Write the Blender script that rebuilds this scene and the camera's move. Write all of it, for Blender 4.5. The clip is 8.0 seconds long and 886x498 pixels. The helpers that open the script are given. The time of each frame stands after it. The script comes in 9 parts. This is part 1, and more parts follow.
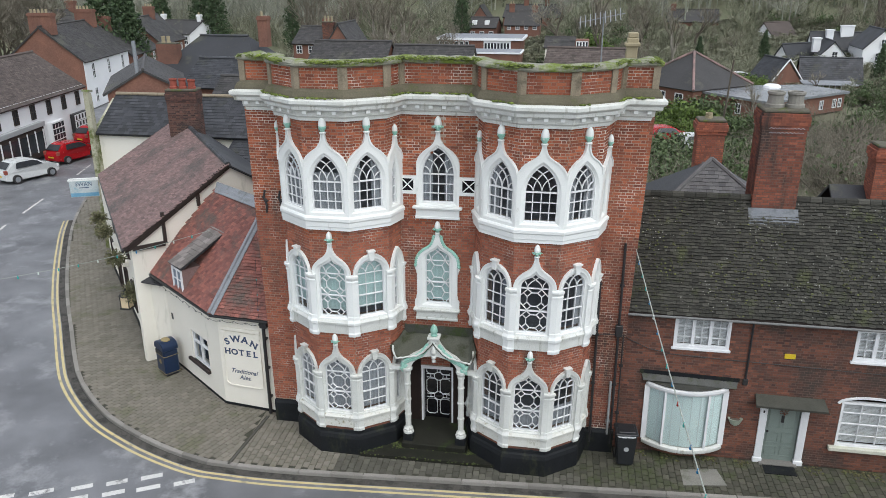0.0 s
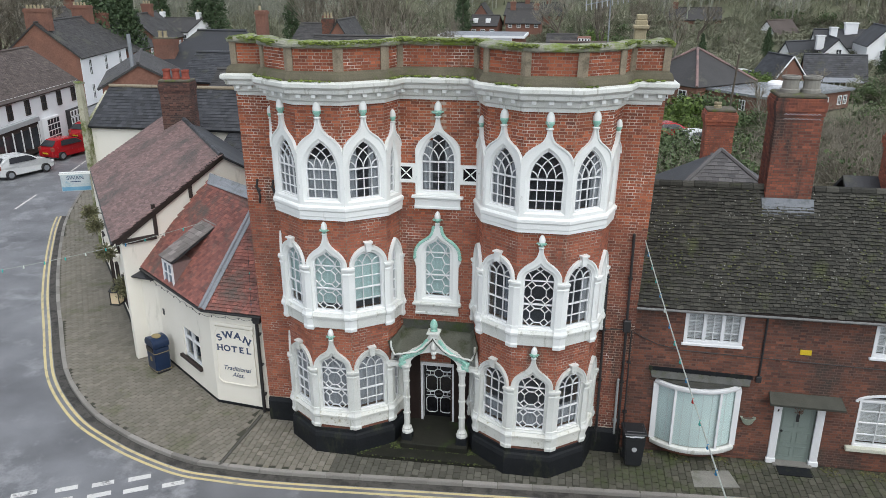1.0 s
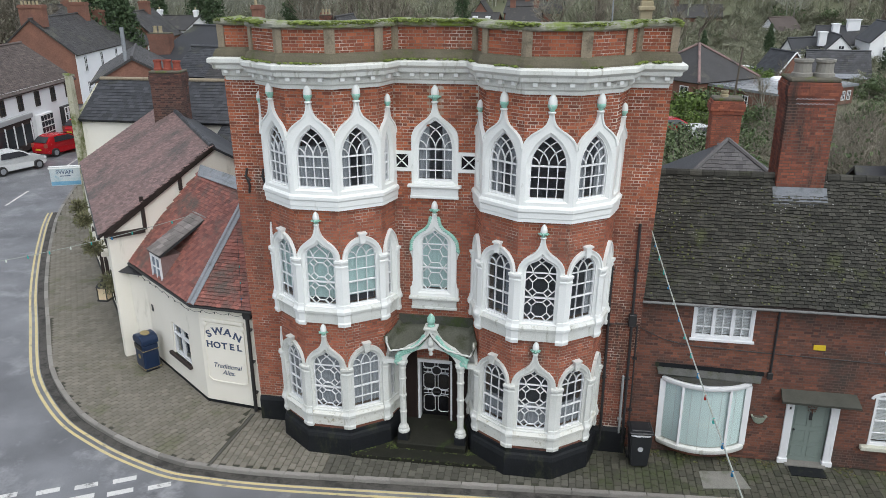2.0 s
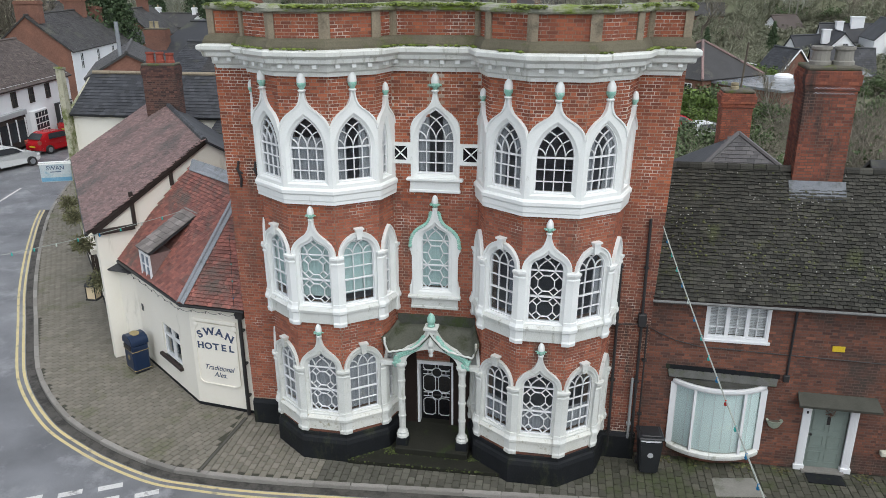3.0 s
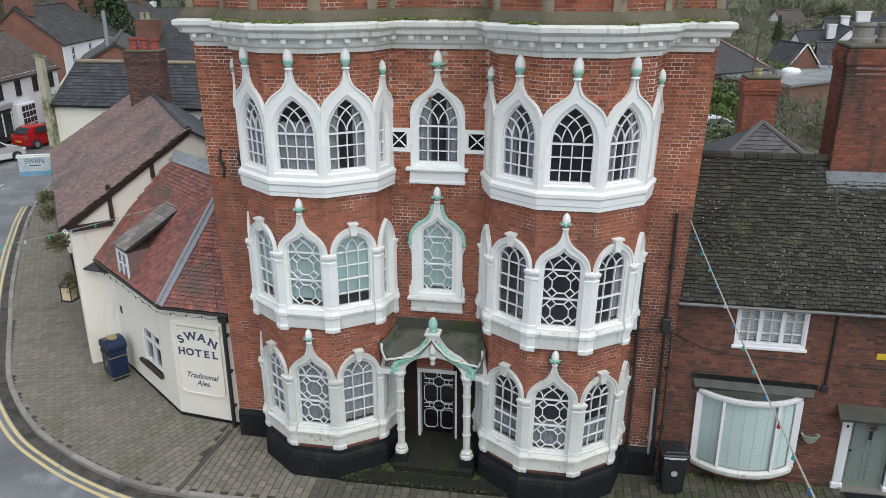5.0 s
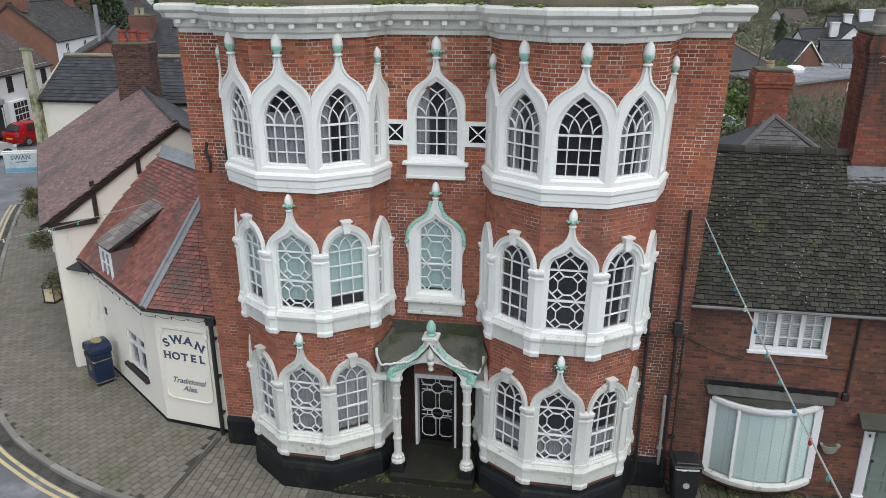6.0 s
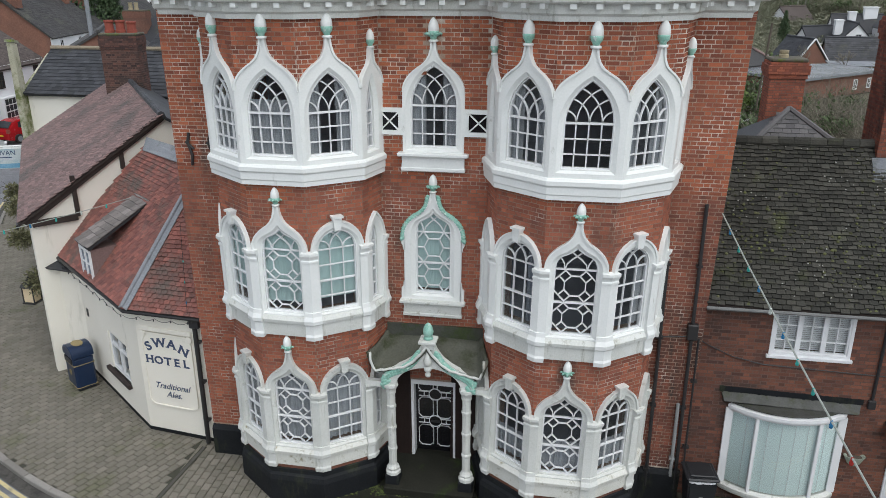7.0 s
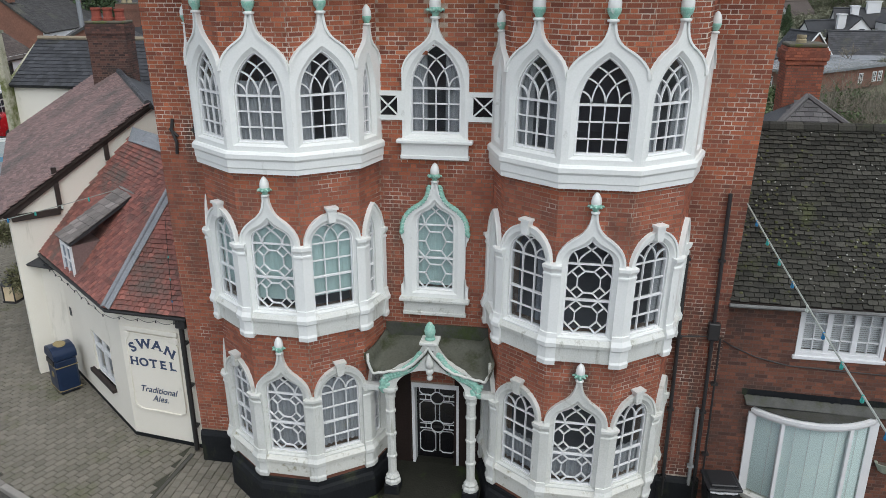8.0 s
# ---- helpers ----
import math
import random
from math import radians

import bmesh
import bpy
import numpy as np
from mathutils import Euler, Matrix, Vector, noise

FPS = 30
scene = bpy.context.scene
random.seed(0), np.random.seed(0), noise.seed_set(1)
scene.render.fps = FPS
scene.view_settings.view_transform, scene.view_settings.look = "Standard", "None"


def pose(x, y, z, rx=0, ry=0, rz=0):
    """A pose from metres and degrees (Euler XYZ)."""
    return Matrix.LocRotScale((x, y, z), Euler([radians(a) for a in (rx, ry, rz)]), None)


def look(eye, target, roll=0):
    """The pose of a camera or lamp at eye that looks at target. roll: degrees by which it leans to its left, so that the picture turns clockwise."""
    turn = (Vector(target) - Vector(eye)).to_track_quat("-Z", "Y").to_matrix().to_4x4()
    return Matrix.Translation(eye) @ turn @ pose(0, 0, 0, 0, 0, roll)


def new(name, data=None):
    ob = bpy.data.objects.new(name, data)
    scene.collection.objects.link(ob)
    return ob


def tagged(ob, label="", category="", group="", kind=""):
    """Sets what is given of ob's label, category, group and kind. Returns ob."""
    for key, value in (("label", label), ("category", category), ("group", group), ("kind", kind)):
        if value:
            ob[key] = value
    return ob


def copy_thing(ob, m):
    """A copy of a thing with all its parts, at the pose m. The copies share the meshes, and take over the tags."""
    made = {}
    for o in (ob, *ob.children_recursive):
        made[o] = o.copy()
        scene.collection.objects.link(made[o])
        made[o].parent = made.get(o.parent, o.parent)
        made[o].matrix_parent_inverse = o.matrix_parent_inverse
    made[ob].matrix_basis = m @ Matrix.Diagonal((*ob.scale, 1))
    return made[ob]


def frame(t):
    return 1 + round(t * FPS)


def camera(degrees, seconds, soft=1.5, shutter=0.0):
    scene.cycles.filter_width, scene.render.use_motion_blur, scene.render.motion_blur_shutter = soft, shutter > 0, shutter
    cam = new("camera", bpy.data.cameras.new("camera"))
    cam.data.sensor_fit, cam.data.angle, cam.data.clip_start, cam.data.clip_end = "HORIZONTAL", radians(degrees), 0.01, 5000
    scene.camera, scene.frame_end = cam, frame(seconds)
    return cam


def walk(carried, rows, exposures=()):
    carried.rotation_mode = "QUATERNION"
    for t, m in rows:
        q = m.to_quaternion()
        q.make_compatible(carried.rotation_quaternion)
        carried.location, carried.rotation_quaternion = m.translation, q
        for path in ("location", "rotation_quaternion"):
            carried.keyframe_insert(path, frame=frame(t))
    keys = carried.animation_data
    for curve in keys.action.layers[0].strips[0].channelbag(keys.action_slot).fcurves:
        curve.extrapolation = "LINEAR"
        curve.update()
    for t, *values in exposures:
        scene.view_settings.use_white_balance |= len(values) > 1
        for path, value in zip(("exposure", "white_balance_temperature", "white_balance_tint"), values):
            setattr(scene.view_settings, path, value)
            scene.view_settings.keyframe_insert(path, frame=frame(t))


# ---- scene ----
cam = camera(60.0, 8.0, soft=0.65)
PATH = [
    (0, (0.401, 3.14, 13.1), (0.068, 4.992, 12.423), -0.2),
    (0.5, (0.359, 3.512, 12.827), (0.025, 5.365, 12.152), -0.2),
    (1, (0.281, 3.868, 12.569), (-0.054, 5.721, 11.894), -0.2),
    (1.5, (0.257, 4.214, 12.312), (-0.078, 6.067, 11.638), -0.3),
    (3, (0.067, 5.368, 11.701), (-0.269, 7.22, 11.027), -0.3),
    (3.5, (-0.049, 5.775, 11.563), (-0.384, 7.628, 10.888), -0.3),
    (4, (-0.183, 6.181, 11.416), (-0.518, 8.033, 10.74), -0.3),
    (4.5, (-0.252, 6.561, 11.248), (-0.586, 8.413, 10.571), -0.3),
    (6, (-0.459, 7.816, 10.756), (-0.79, 9.668, 10.078), -0.2),
    (6.5, (-0.517, 8.292, 10.556), (-0.849, 10.144, 9.878), -0.2),
    (7, (-0.58, 8.765, 10.361), (-0.912, 10.617, 9.683), -0.2),
    (7.5, (-0.694, 9.185, 10.181), (-1.026, 11.037, 9.501), -0.2),
    (8, (-0.81, 9.664, 9.949), (-1.139, 11.515, 9.266), -0.3),
]
walk(cam, [(t, look(eye, target, roll)) for t, eye, target, roll in PATH], exposures=[(0.0, 0.42), (4.0, 0.34), (8.0, 0.2)])

# overcast winter daylight
world = bpy.data.worlds.new("overcast_sky")
scene.world = world
world.use_nodes = True
wn, wl = world.node_tree.nodes, world.node_tree.links
wn.clear()
sky = wn.new("ShaderNodeTexSky")
sky.sky_type, sky.sun_disc = "NISHITA", False
sky.sun_elevation, sky.sun_rotation = radians(72), radians(138)
sky.air_density, sky.dust_density, sky.ozone_density = 1.0, 2.0, 1.0
grey = wn.new("ShaderNodeHueSaturation")
grey.inputs["Saturation"].default_value = 0.38
back = wn.new("ShaderNodeBackground")
back.inputs["Strength"].default_value = 0.175
wo = wn.new("ShaderNodeOutputWorld")
wl.new(sky.outputs[0], grey.inputs["Color"])
wl.new(grey.outputs[0], back.inputs["Color"])
wl.new(back.outputs[0], wo.inputs["Surface"])
sun_data = bpy.data.lights.new("sun", "SUN")
sun_data.energy, sun_data.angle, sun_data.color = 1.0, radians(60), (0.96, 1.0, 0.97)
sun = new("sun", sun_data)
sun.matrix_basis = look((0, 0, 0), (-0.4, 0.65, -0.75))


# ---- materials ----
def mat(name, col, col2=None, rough=0.75, metal=0.0, scale=3.0, fine=40.0, bump=0.15, amount=0.6, pieces="", spread=0.25, stain=None, stain_at=0.62, stain_scale=1.2, spec=0.4, streak=1.0):
    """Two colours mixed by coarse noise, fine grain, relief; pieces: 'island' or 'object' varies each piece; stain: a third colour in patches."""
    m = bpy.data.materials.new(name)
    m.use_nodes = True
    n, l = m.node_tree.nodes, m.node_tree.links
    b = n["Principled BSDF"]
    b.inputs["Metallic"].default_value = metal
    b.inputs["Specular IOR Level"].default_value = spec
    col2 = col2 or tuple(c * 0.7 for c in col)
    tc = n.new("ShaderNodeTexCoord")
    big, small = n.new("ShaderNodeTexNoise"), n.new("ShaderNodeTexNoise")
    big.inputs["Scale"].default_value, small.inputs["Scale"].default_value = scale, fine
    big.inputs["Detail"].default_value, small.inputs["Detail"].default_value = 5, 3
    for t in (big, small):
        l.new(tc.outputs["Object"], t.inputs["Vector"])
    ramp = n.new("ShaderNodeMapRange")
    ramp.inputs[1].default_value, ramp.inputs[2].default_value = 0.3, 0.7
    l.new(big.outputs["Fac"], ramp.inputs[0])
    mix = n.new("ShaderNodeMix")
    mix.data_type = "RGBA"
    mix.inputs["A"].default_value, mix.inputs["B"].default_value = (*col, 1), (*col2, 1)
    last = mix.outputs["Result"]
    if pieces:
        src = n.new("ShaderNodeNewGeometry" if pieces == "island" else "ShaderNodeObjectInfo")
        rnd = src.outputs["Random Per Island" if pieces == "island" else "Random"]
        add = n.new("ShaderNodeMath")
        add.operation = "MULTIPLY_ADD"
        add.inputs[1].default_value = amount * 0.5
        l.new(ramp.outputs[0], add.inputs[0])
        part_of = n.new("ShaderNodeMath")
        part_of.operation = "MULTIPLY"
        part_of.inputs[1].default_value = 0.9
        l.new(rnd, part_of.inputs[0])
        l.new(part_of.outputs[0], add.inputs[2])
        l.new(add.outputs[0], mix.inputs["Factor"])
        hue = n.new("ShaderNodeHueSaturation")
        val = n.new("ShaderNodeMapRange")
        val.inputs[3].default_value, val.inputs[4].default_value = 1 - spread, 1 + spread
        white = n.new("ShaderNodeTexWhiteNoise")
        white.noise_dimensions = "1D"
        l.new(rnd, white.inputs["W"])
        l.new(white.outputs["Value"], val.inputs[0])
        l.new(val.outputs[0], hue.inputs["Value"])
        l.new(last, hue.inputs["Color"])
        last = hue.outputs[0]
    else:
        f = n.new("ShaderNodeMath")
        f.operation = "MULTIPLY"
        f.inputs[1].default_value = amount
        l.new(ramp.outputs[0], f.inputs[0])
        l.new(f.outputs[0], mix.inputs["Factor"])
    if stain:
        s = n.new("ShaderNodeTexNoise")
        s.inputs["Scale"].default_value, s.inputs["Detail"].default_value, s.inputs["Roughness"].default_value = stain_scale, 8, 0.7
        stretch = n.new("ShaderNodeMapping")
        stretch.inputs["Scale"].default_value = (1, 1, streak)
        l.new(tc.outputs["Object"], stretch.inputs["Vector"])
        l.new(stretch.outputs["Vector"], s.inputs["Vector"])
        sr = n.new("ShaderNodeMapRange")
        sr.inputs[1].default_value, sr.inputs[2].default_value = stain_at - 0.05, stain_at + 0.09
        l.new(s.outputs["Fac"], sr.inputs[0])
        sm = n.new("ShaderNodeMix")
        sm.data_type = "RGBA"
        sm.inputs["B"].default_value = (*stain, 1)
        l.new(sr.outputs[0], sm.inputs["Factor"])
        l.new(last, sm.inputs["A"])
        last = sm.outputs["Result"]
    grain = n.new("ShaderNodeMix")
    grain.data_type, grain.blend_type = "RGBA", "OVERLAY"
    grain.inputs["Factor"].default_value = 0.35
    l.new(last, grain.inputs["A"])
    l.new(small.outputs["Fac"], grain.inputs["B"])
    l.new(grain.outputs["Result"], b.inputs["Base Color"])
    rr = n.new("ShaderNodeMapRange")
    rr.inputs[3].default_value, rr.inputs[4].default_value = max(0.03, rough - 0.12), min(1, rough + 0.1)
    l.new(big.outputs["Fac"], rr.inputs[0])
    l.new(rr.outputs[0], b.inputs["Roughness"])
    if bump:
        bp = n.new("ShaderNodeBump")
        bp.inputs["Strength"].default_value, bp.inputs["Distance"].default_value = bump, 0.02
        l.new(small.outputs["Fac"], bp.inputs["Height"])
        l.new(bp.outputs[0], b.inputs["Normal"])
    return m


def glass_material(name, tint, rough=0.02, sheen=0.026):
    """Clear glass under a pale diffuse film that stands in for reflected sky."""
    m = bpy.data.materials.new(name)
    m.use_nodes = True
    n, l = m.node_tree.nodes, m.node_tree.links
    n.remove(n["Principled BSDF"])
    gl, tr, mx, fr = n.new("ShaderNodeBsdfGlossy"), n.new("ShaderNodeBsdfTransparent"), n.new("ShaderNodeMixShader"), n.new("ShaderNodeFresnel")
    gl.inputs["Roughness"].default_value = rough
    tr.inputs["Color"].default_value = (*tint, 1)
    fr.inputs["IOR"].default_value = 1.62
    wob, tc, bp = n.new("ShaderNodeTexNoise"), n.new("ShaderNodeTexCoord"), n.new("ShaderNodeBump")
    wob.inputs["Scale"].default_value = 2.5
    bp.inputs["Strength"].default_value, bp.inputs["Distance"].default_value = 0.12, 0.05
    l.new(tc.outputs["Object"], wob.inputs["Vector"])
    l.new(wob.outputs["Fac"], bp.inputs["Height"])
    l.new(bp.outputs[0], gl.inputs["Normal"])
    l.new(fr.outputs[0], mx.inputs[0])
    l.new(tr.outputs[0], mx.inputs[1])
    l.new(gl.outputs[0], mx.inputs[2])
    film, df = n.new("ShaderNodeMixShader"), n.new("ShaderNodeBsdfDiffuse")
    df.inputs["Color"].default_value = (0.62, 0.7, 0.8, 1)
    film.inputs[0].default_value = sheen
    l.new(mx.outputs[0], film.inputs[1])
    l.new(df.outputs[0], film.inputs[2])
    l.new(film.outputs[0], n["Material Output"].inputs["Surface"])
    return m


BRICK = mat("red_brick", (0.44, 0.139, 0.075), (0.25, 0.086, 0.057), 0.85, scale=0.7, fine=55, bump=0.4, amount=0.9, pieces="island", spread=0.16, stain=(0.12, 0.066, 0.052), stain_at=0.6, stain_scale=0.9, streak=0.35)
# A darker version of the red brick, with soot streaks.
SOOTY_BRICK = mat("dark_soot_streaked_brick", (0.33, 0.11, 0.063), (0.16, 0.06, 0.044), 0.88, scale=0.8, fine=55, bump=0.4, amount=0.9, pieces="island", spread=0.18, stain=(0.06, 0.042, 0.036), stain_at=0.54, stain_scale=1.6, streak=0.25)
BRICK_P = mat("red_brick_piece", (0.45, 0.145, 0.068), (0.2, 0.066, 0.043), 0.85, scale=0.7, fine=55, bump=0.4, amount=0.5, pieces="object", spread=0.3)
BRICK_DARK = mat("old_brick", (0.235, 0.092, 0.056), (0.095, 0.048, 0.039), 0.88, scale=0.8, fine=50, bump=0.4, amount=0.8, pieces="island", spread=0.19, stain=(0.066, 0.05, 0.042), stain_at=0.555, stain_scale=0.8)
MORTAR = mat("lime_mortar", (0.38, 0.27, 0.2), (0.17, 0.105, 0.08), 0.95, scale=0.8, fine=80, bump=0.3, amount=0.95, stain=(0.66, 0.6, 0.52), stain_at=0.585, stain_scale=1.1)
MORTAR_PALE = mat("pale_mortar", (0.47, 0.36, 0.28), (0.2, 0.12, 0.09), 0.95, scale=0.8, fine=80, bump=0.3, amount=0.95, stain=(0.72, 0.67, 0.59), stain_at=0.545, stain_scale=1.4)
BRICK_TOP = mat("bright_red_brick", (0.46, 0.138, 0.064), (0.23, 0.071, 0.043), 0.85, scale=0.7, fine=55, bump=0.4, amount=0.9, pieces="island", spread=0.22, stain=(0.12, 0.068, 0.052), stain_at=0.63, stain_scale=0.9, streak=0.35)
MORTAR_DARK = mat("sooty_mortar", (0.17, 0.11, 0.085), (0.1, 0.066, 0.055), 0.95, scale=1.2, fine=80, bump=0.3, amount=0.9)
WHITE = mat("white_paint", (0.84, 0.86, 0.84), (0.78, 0.8, 0.775), 0.45, scale=1.3, fine=30, bump=0.05, amount=0.5, stain=(0.5, 0.51, 0.47), stain_at=0.68, stain_scale=4.0, streak=0.15)
SILL_WHITE = mat("weathered_white_paint", (0.7, 0.715, 0.685), (0.55, 0.56, 0.51), 0.6, scale=2.2, fine=40, bump=0.15, stain=(0.3, 0.3, 0.24), stain_at=0.615, stain_scale=5.5, streak=0.14)
SILL_LICHEN = mat("lichen_covered_paint", (0.72, 0.725, 0.68), (0.6, 0.6, 0.54), 0.7, scale=2.5, fine=40, bump=0.3, stain=(0.3, 0.28, 0.18), stain_at=0.61, stain_scale=5.5)
# Ground-storey white: weaker light put into a darker colour, plus grime streaks.
WHITE_LOW = mat("dimmed_grimy_white_paint", (0.73, 0.745, 0.715), (0.61, 0.625, 0.585), 0.55, scale=1.6, fine=35, bump=0.12, amount=0.8, stain=(0.36, 0.36, 0.29), stain_at=0.635, stain_scale=4.5, streak=0.16)
SASH = mat("sash_paint", (0.82, 0.83, 0.84), (0.74, 0.75, 0.76), 0.4, scale=3, fine=60, bump=0.03, amount=0.4)
GREEN = mat("verdigris_paint", (0.24, 0.52, 0.42), (0.42, 0.64, 0.56), 0.6, scale=9, fine=40, bump=0.15, stain=(0.68, 0.72, 0.68), stain_at=0.6, stain_scale=11)
BASE_STONE = mat("mossy_base_stone", (0.15, 0.135, 0.092), (0.085, 0.078, 0.055), 0.95, scale=2.5, fine=30, bump=0.5, stain=(0.09, 0.105, 0.035), stain_at=0.6, stain_scale=1.6)
STONE = mat("parapet_stone", (0.30, 0.25, 0.18), (0.19, 0.16, 0.115), 0.9, scale=2.5, fine=30, bump=0.4, stain=(0.10, 0.085, 0.06), stain_at=0.6, stain_scale=1.6)
COPING = mat("mossy_coping_stone", (0.3, 0.3, 0.25), (0.18, 0.185, 0.13), 0.95, scale=3, fine=22, bump=0.7, stain=(0.15, 0.2, 0.035), stain_at=0.5, stain_scale=1.9)
BLACK = mat("black_plinth_paint", (0.016, 0.018, 0.021), (0.008, 0.009, 0.01), 0.65, scale=1.5, fine=25, bump=0.25, spec=0.2, stain=(0.034, 0.04, 0.024), stain_at=0.58, stain_scale=2.2, streak=0.4)
LEAD = mat("lead_sheet", (0.22, 0.24, 0.26), (0.3, 0.31, 0.33), 0.55, scale=3, fine=30, bump=0.15, stain=(0.12, 0.13, 0.12), stain_at=0.6)
LEAD_DARK = mat("dark_lead_canopy", (0.06, 0.064, 0.055), (0.105, 0.108, 0.09), 0.6, scale=2, fine=25, bump=0.2, stain=(0.05, 0.07, 0.025), stain_at=0.52, stain_scale=2.5)
TILE_RED = mat("red_clay_tile", (0.33, 0.125, 0.098), (0.19, 0.085, 0.072), 0.8, scale=0.5, fine=30, bump=0.3, pieces="island", spread=0.22, stain=(0.125, 0.098, 0.085), stain_at=0.55, stain_scale=0.8)
TILE_BROWN = mat("weathered_clay_tile", (0.28, 0.182, 0.168), (0.165, 0.115, 0.108), 0.8, scale=0.35, fine=30, bump=0.3, pieces="island", spread=0.16, stain=(0.11, 0.095, 0.088), stain_at=0.55, stain_scale=0.5)
TILE_GREY = mat("mossy_grey_tile", (0.062, 0.06, 0.05), (0.03, 0.03, 0.025), 0.92, scale=0.9, fine=24, bump=0.6, pieces="island", spread=0.33, stain=(0.065, 0.072, 0.034), stain_at=0.62, stain_scale=1.3)
SLATE = mat("dark_slate", (0.055, 0.058, 0.064), (0.035, 0.037, 0.042), 0.55, scale=0.6, fine=25, bump=0.2, pieces="island", spread=0.3, stain=(0.075, 0.078, 0.055), stain_at=0.62, stain_scale=0.6)
SLATE_FAR = mat("far_slate", (0.07, 0.067, 0.065), (0.04, 0.039, 0.039), 0.65, scale=0.4, fine=7, bump=0.3, pieces="island", spread=0.22, stain=(0.11, 0.11, 0.085), stain_at=0.6, stain_scale=0.4)
RENDER = mat("cream_render", (0.86, 0.825, 0.735), (0.79, 0.755, 0.665), 0.85, scale=0.8, fine=60, bump=0.12, amount=0.5, stain=(0.6, 0.58, 0.49), stain_at=0.66, stain_scale=2.2, streak=0.2)
WHITE_WALL = mat("white_house_wall", (0.84, 0.85, 0.86), (0.77, 0.78, 0.79), 0.85, scale=0.5, fine=20, bump=0.08)
TIMBER = mat("dark_timber", (0.045, 0.032, 0.027), (0.028, 0.022, 0.02), 0.75, scale=4, fine=40, bump=0.3)
IRON = mat("black_iron", (0.02, 0.02, 0.022), (0.035, 0.033, 0.03), 0.5, scale=8, fine=60, bump=0.1, spec=0.5)
GLASS = glass_material("old_window_glass", (0.96, 0.98, 0.98))
ROOM = mat("dim_room_plaster", (0.3, 0.33, 0.38), (0.22, 0.245, 0.29), 0.9, bump=0)
CURTAIN = mat("net_curtain", (0.46, 0.48, 0.51), (0.33, 0.35, 0.38), 0.95, scale=5, fine=90, bump=0.05)
BLIND = mat("pale_blue_blind", (0.58, 0.75, 0.74), (0.52, 0.68, 0.67), 0.8, scale=2, fine=60, bump=0.03)
BLIND_W = mat("white_blind", (0.86, 0.99, 0.98), (0.82, 0.95, 0.95), 0.8, scale=2, fine=60, bump=0.03)
PANELLING = mat("sage_green_paint", (0.215, 0.26, 0.235), (0.18, 0.22, 0.2), 0.45, scale=3, fine=40, bump=0.05)
CANOPY_GREEN = mat("grey_green_felt", (0.075, 0.076, 0.062), (0.05, 0.051, 0.042), 0.8, scale=3, fine=30, bump=0.3)
DOOR_BLACK = mat("black_door_gloss", (0.008, 0.008, 0.01), (0.012, 0.012, 0.014), 0.22, scale=2, fine=30, bump=0.02, spec=0.5)
# Pale patches: mottling and the wet road's glare, both put into the colour.
ASPHALT = mat("wet_asphalt", (0.205, 0.212, 0.225), (0.105, 0.109, 0.116), 0.4, scale=0.45, fine=90, bump=0.2, amount=1.0, stain=(0.28, 0.288, 0.3), stain_at=0.57, stain_scale=0.55)
PAVER = mat("block_paver", (0.222, 0.205, 0.168), (0.165, 0.153, 0.122), 0.75, scale=0.5, fine=40, bump=0.3, pieces="island", spread=0.09, stain=(0.12, 0.125, 0.066), stain_at=0.6, stain_scale=0.5)
# Darker copy of the paving: shade put into the colour, with moss.
PAVER_SHADED = mat("shaded_mossy_paver", (0.1, 0.095, 0.074), (0.058, 0.058, 0.043), 0.7, scale=0.6, fine=40, bump=0.35, pieces="island", spread=0.2, stain=(0.058, 0.072, 0.03), stain_at=0.55, stain_scale=0.9)
PAVER_BED = mat("paver_joint_sand", (0.06, 0.058, 0.045), (0.045, 0.05, 0.03), 0.95, scale=1.5, fine=60, bump=0.3)
KERB = mat("kerb_stone", (0.31, 0.295, 0.27), (0.22, 0.21, 0.19), 0.8, scale=1.5, fine=50, bump=0.3, pieces="object", spread=0.12)
YELLOW = mat("worn_yellow_line_paint", (0.62, 0.52, 0.26), (0.5, 0.45, 0.28), 0.7, scale=2, fine=40, bump=0.15, stain=(0.2, 0.19, 0.17), stain_at=0.62, stain_scale=3)
LINE_WHITE = mat("worn_white_line_paint", (0.66, 0.66, 0.64), (0.5, 0.5, 0.49), 0.7, scale=2, fine=40, bump=0.15, stain=(0.12, 0.12, 0.125), stain_at=0.6, stain_scale=3)
GRASS = mat("winter_grass", (0.12, 0.135, 0.075), (0.15, 0.135, 0.095), 0.95, scale=0.15, fine=6, bump=0.6)
LEAF = mat("evergreen_leaf", (0.06, 0.095, 0.038), (0.09, 0.125, 0.05), 0.7, scale=0.8, fine=12, bump=0.1, pieces="island", spread=0.35)
LEAF_DARK = mat("dark_conifer_leaf", (0.036, 0.066, 0.03), (0.058, 0.088, 0.038), 0.75, scale=0.6, fine=10, bump=0.1, pieces="island", spread=0.35)
HEDGE = mat("bright_hedge_leaf", (0.11, 0.165, 0.03), (0.07, 0.115, 0.025), 0.7, scale=0.8, fine=12, bump=0.1, pieces="island", spread=0.35)
TWIG = mat("bare_twig", (0.24, 0.215, 0.17), (0.15, 0.135, 0.105), 0.9, scale=0.6, fine=20, bump=0.1, pieces="island", spread=0.3)
BARK = mat("tree_bark", (0.12, 0.1, 0.078), (0.075, 0.064, 0.052), 0.9, scale=3, fine=25, bump=0.5)
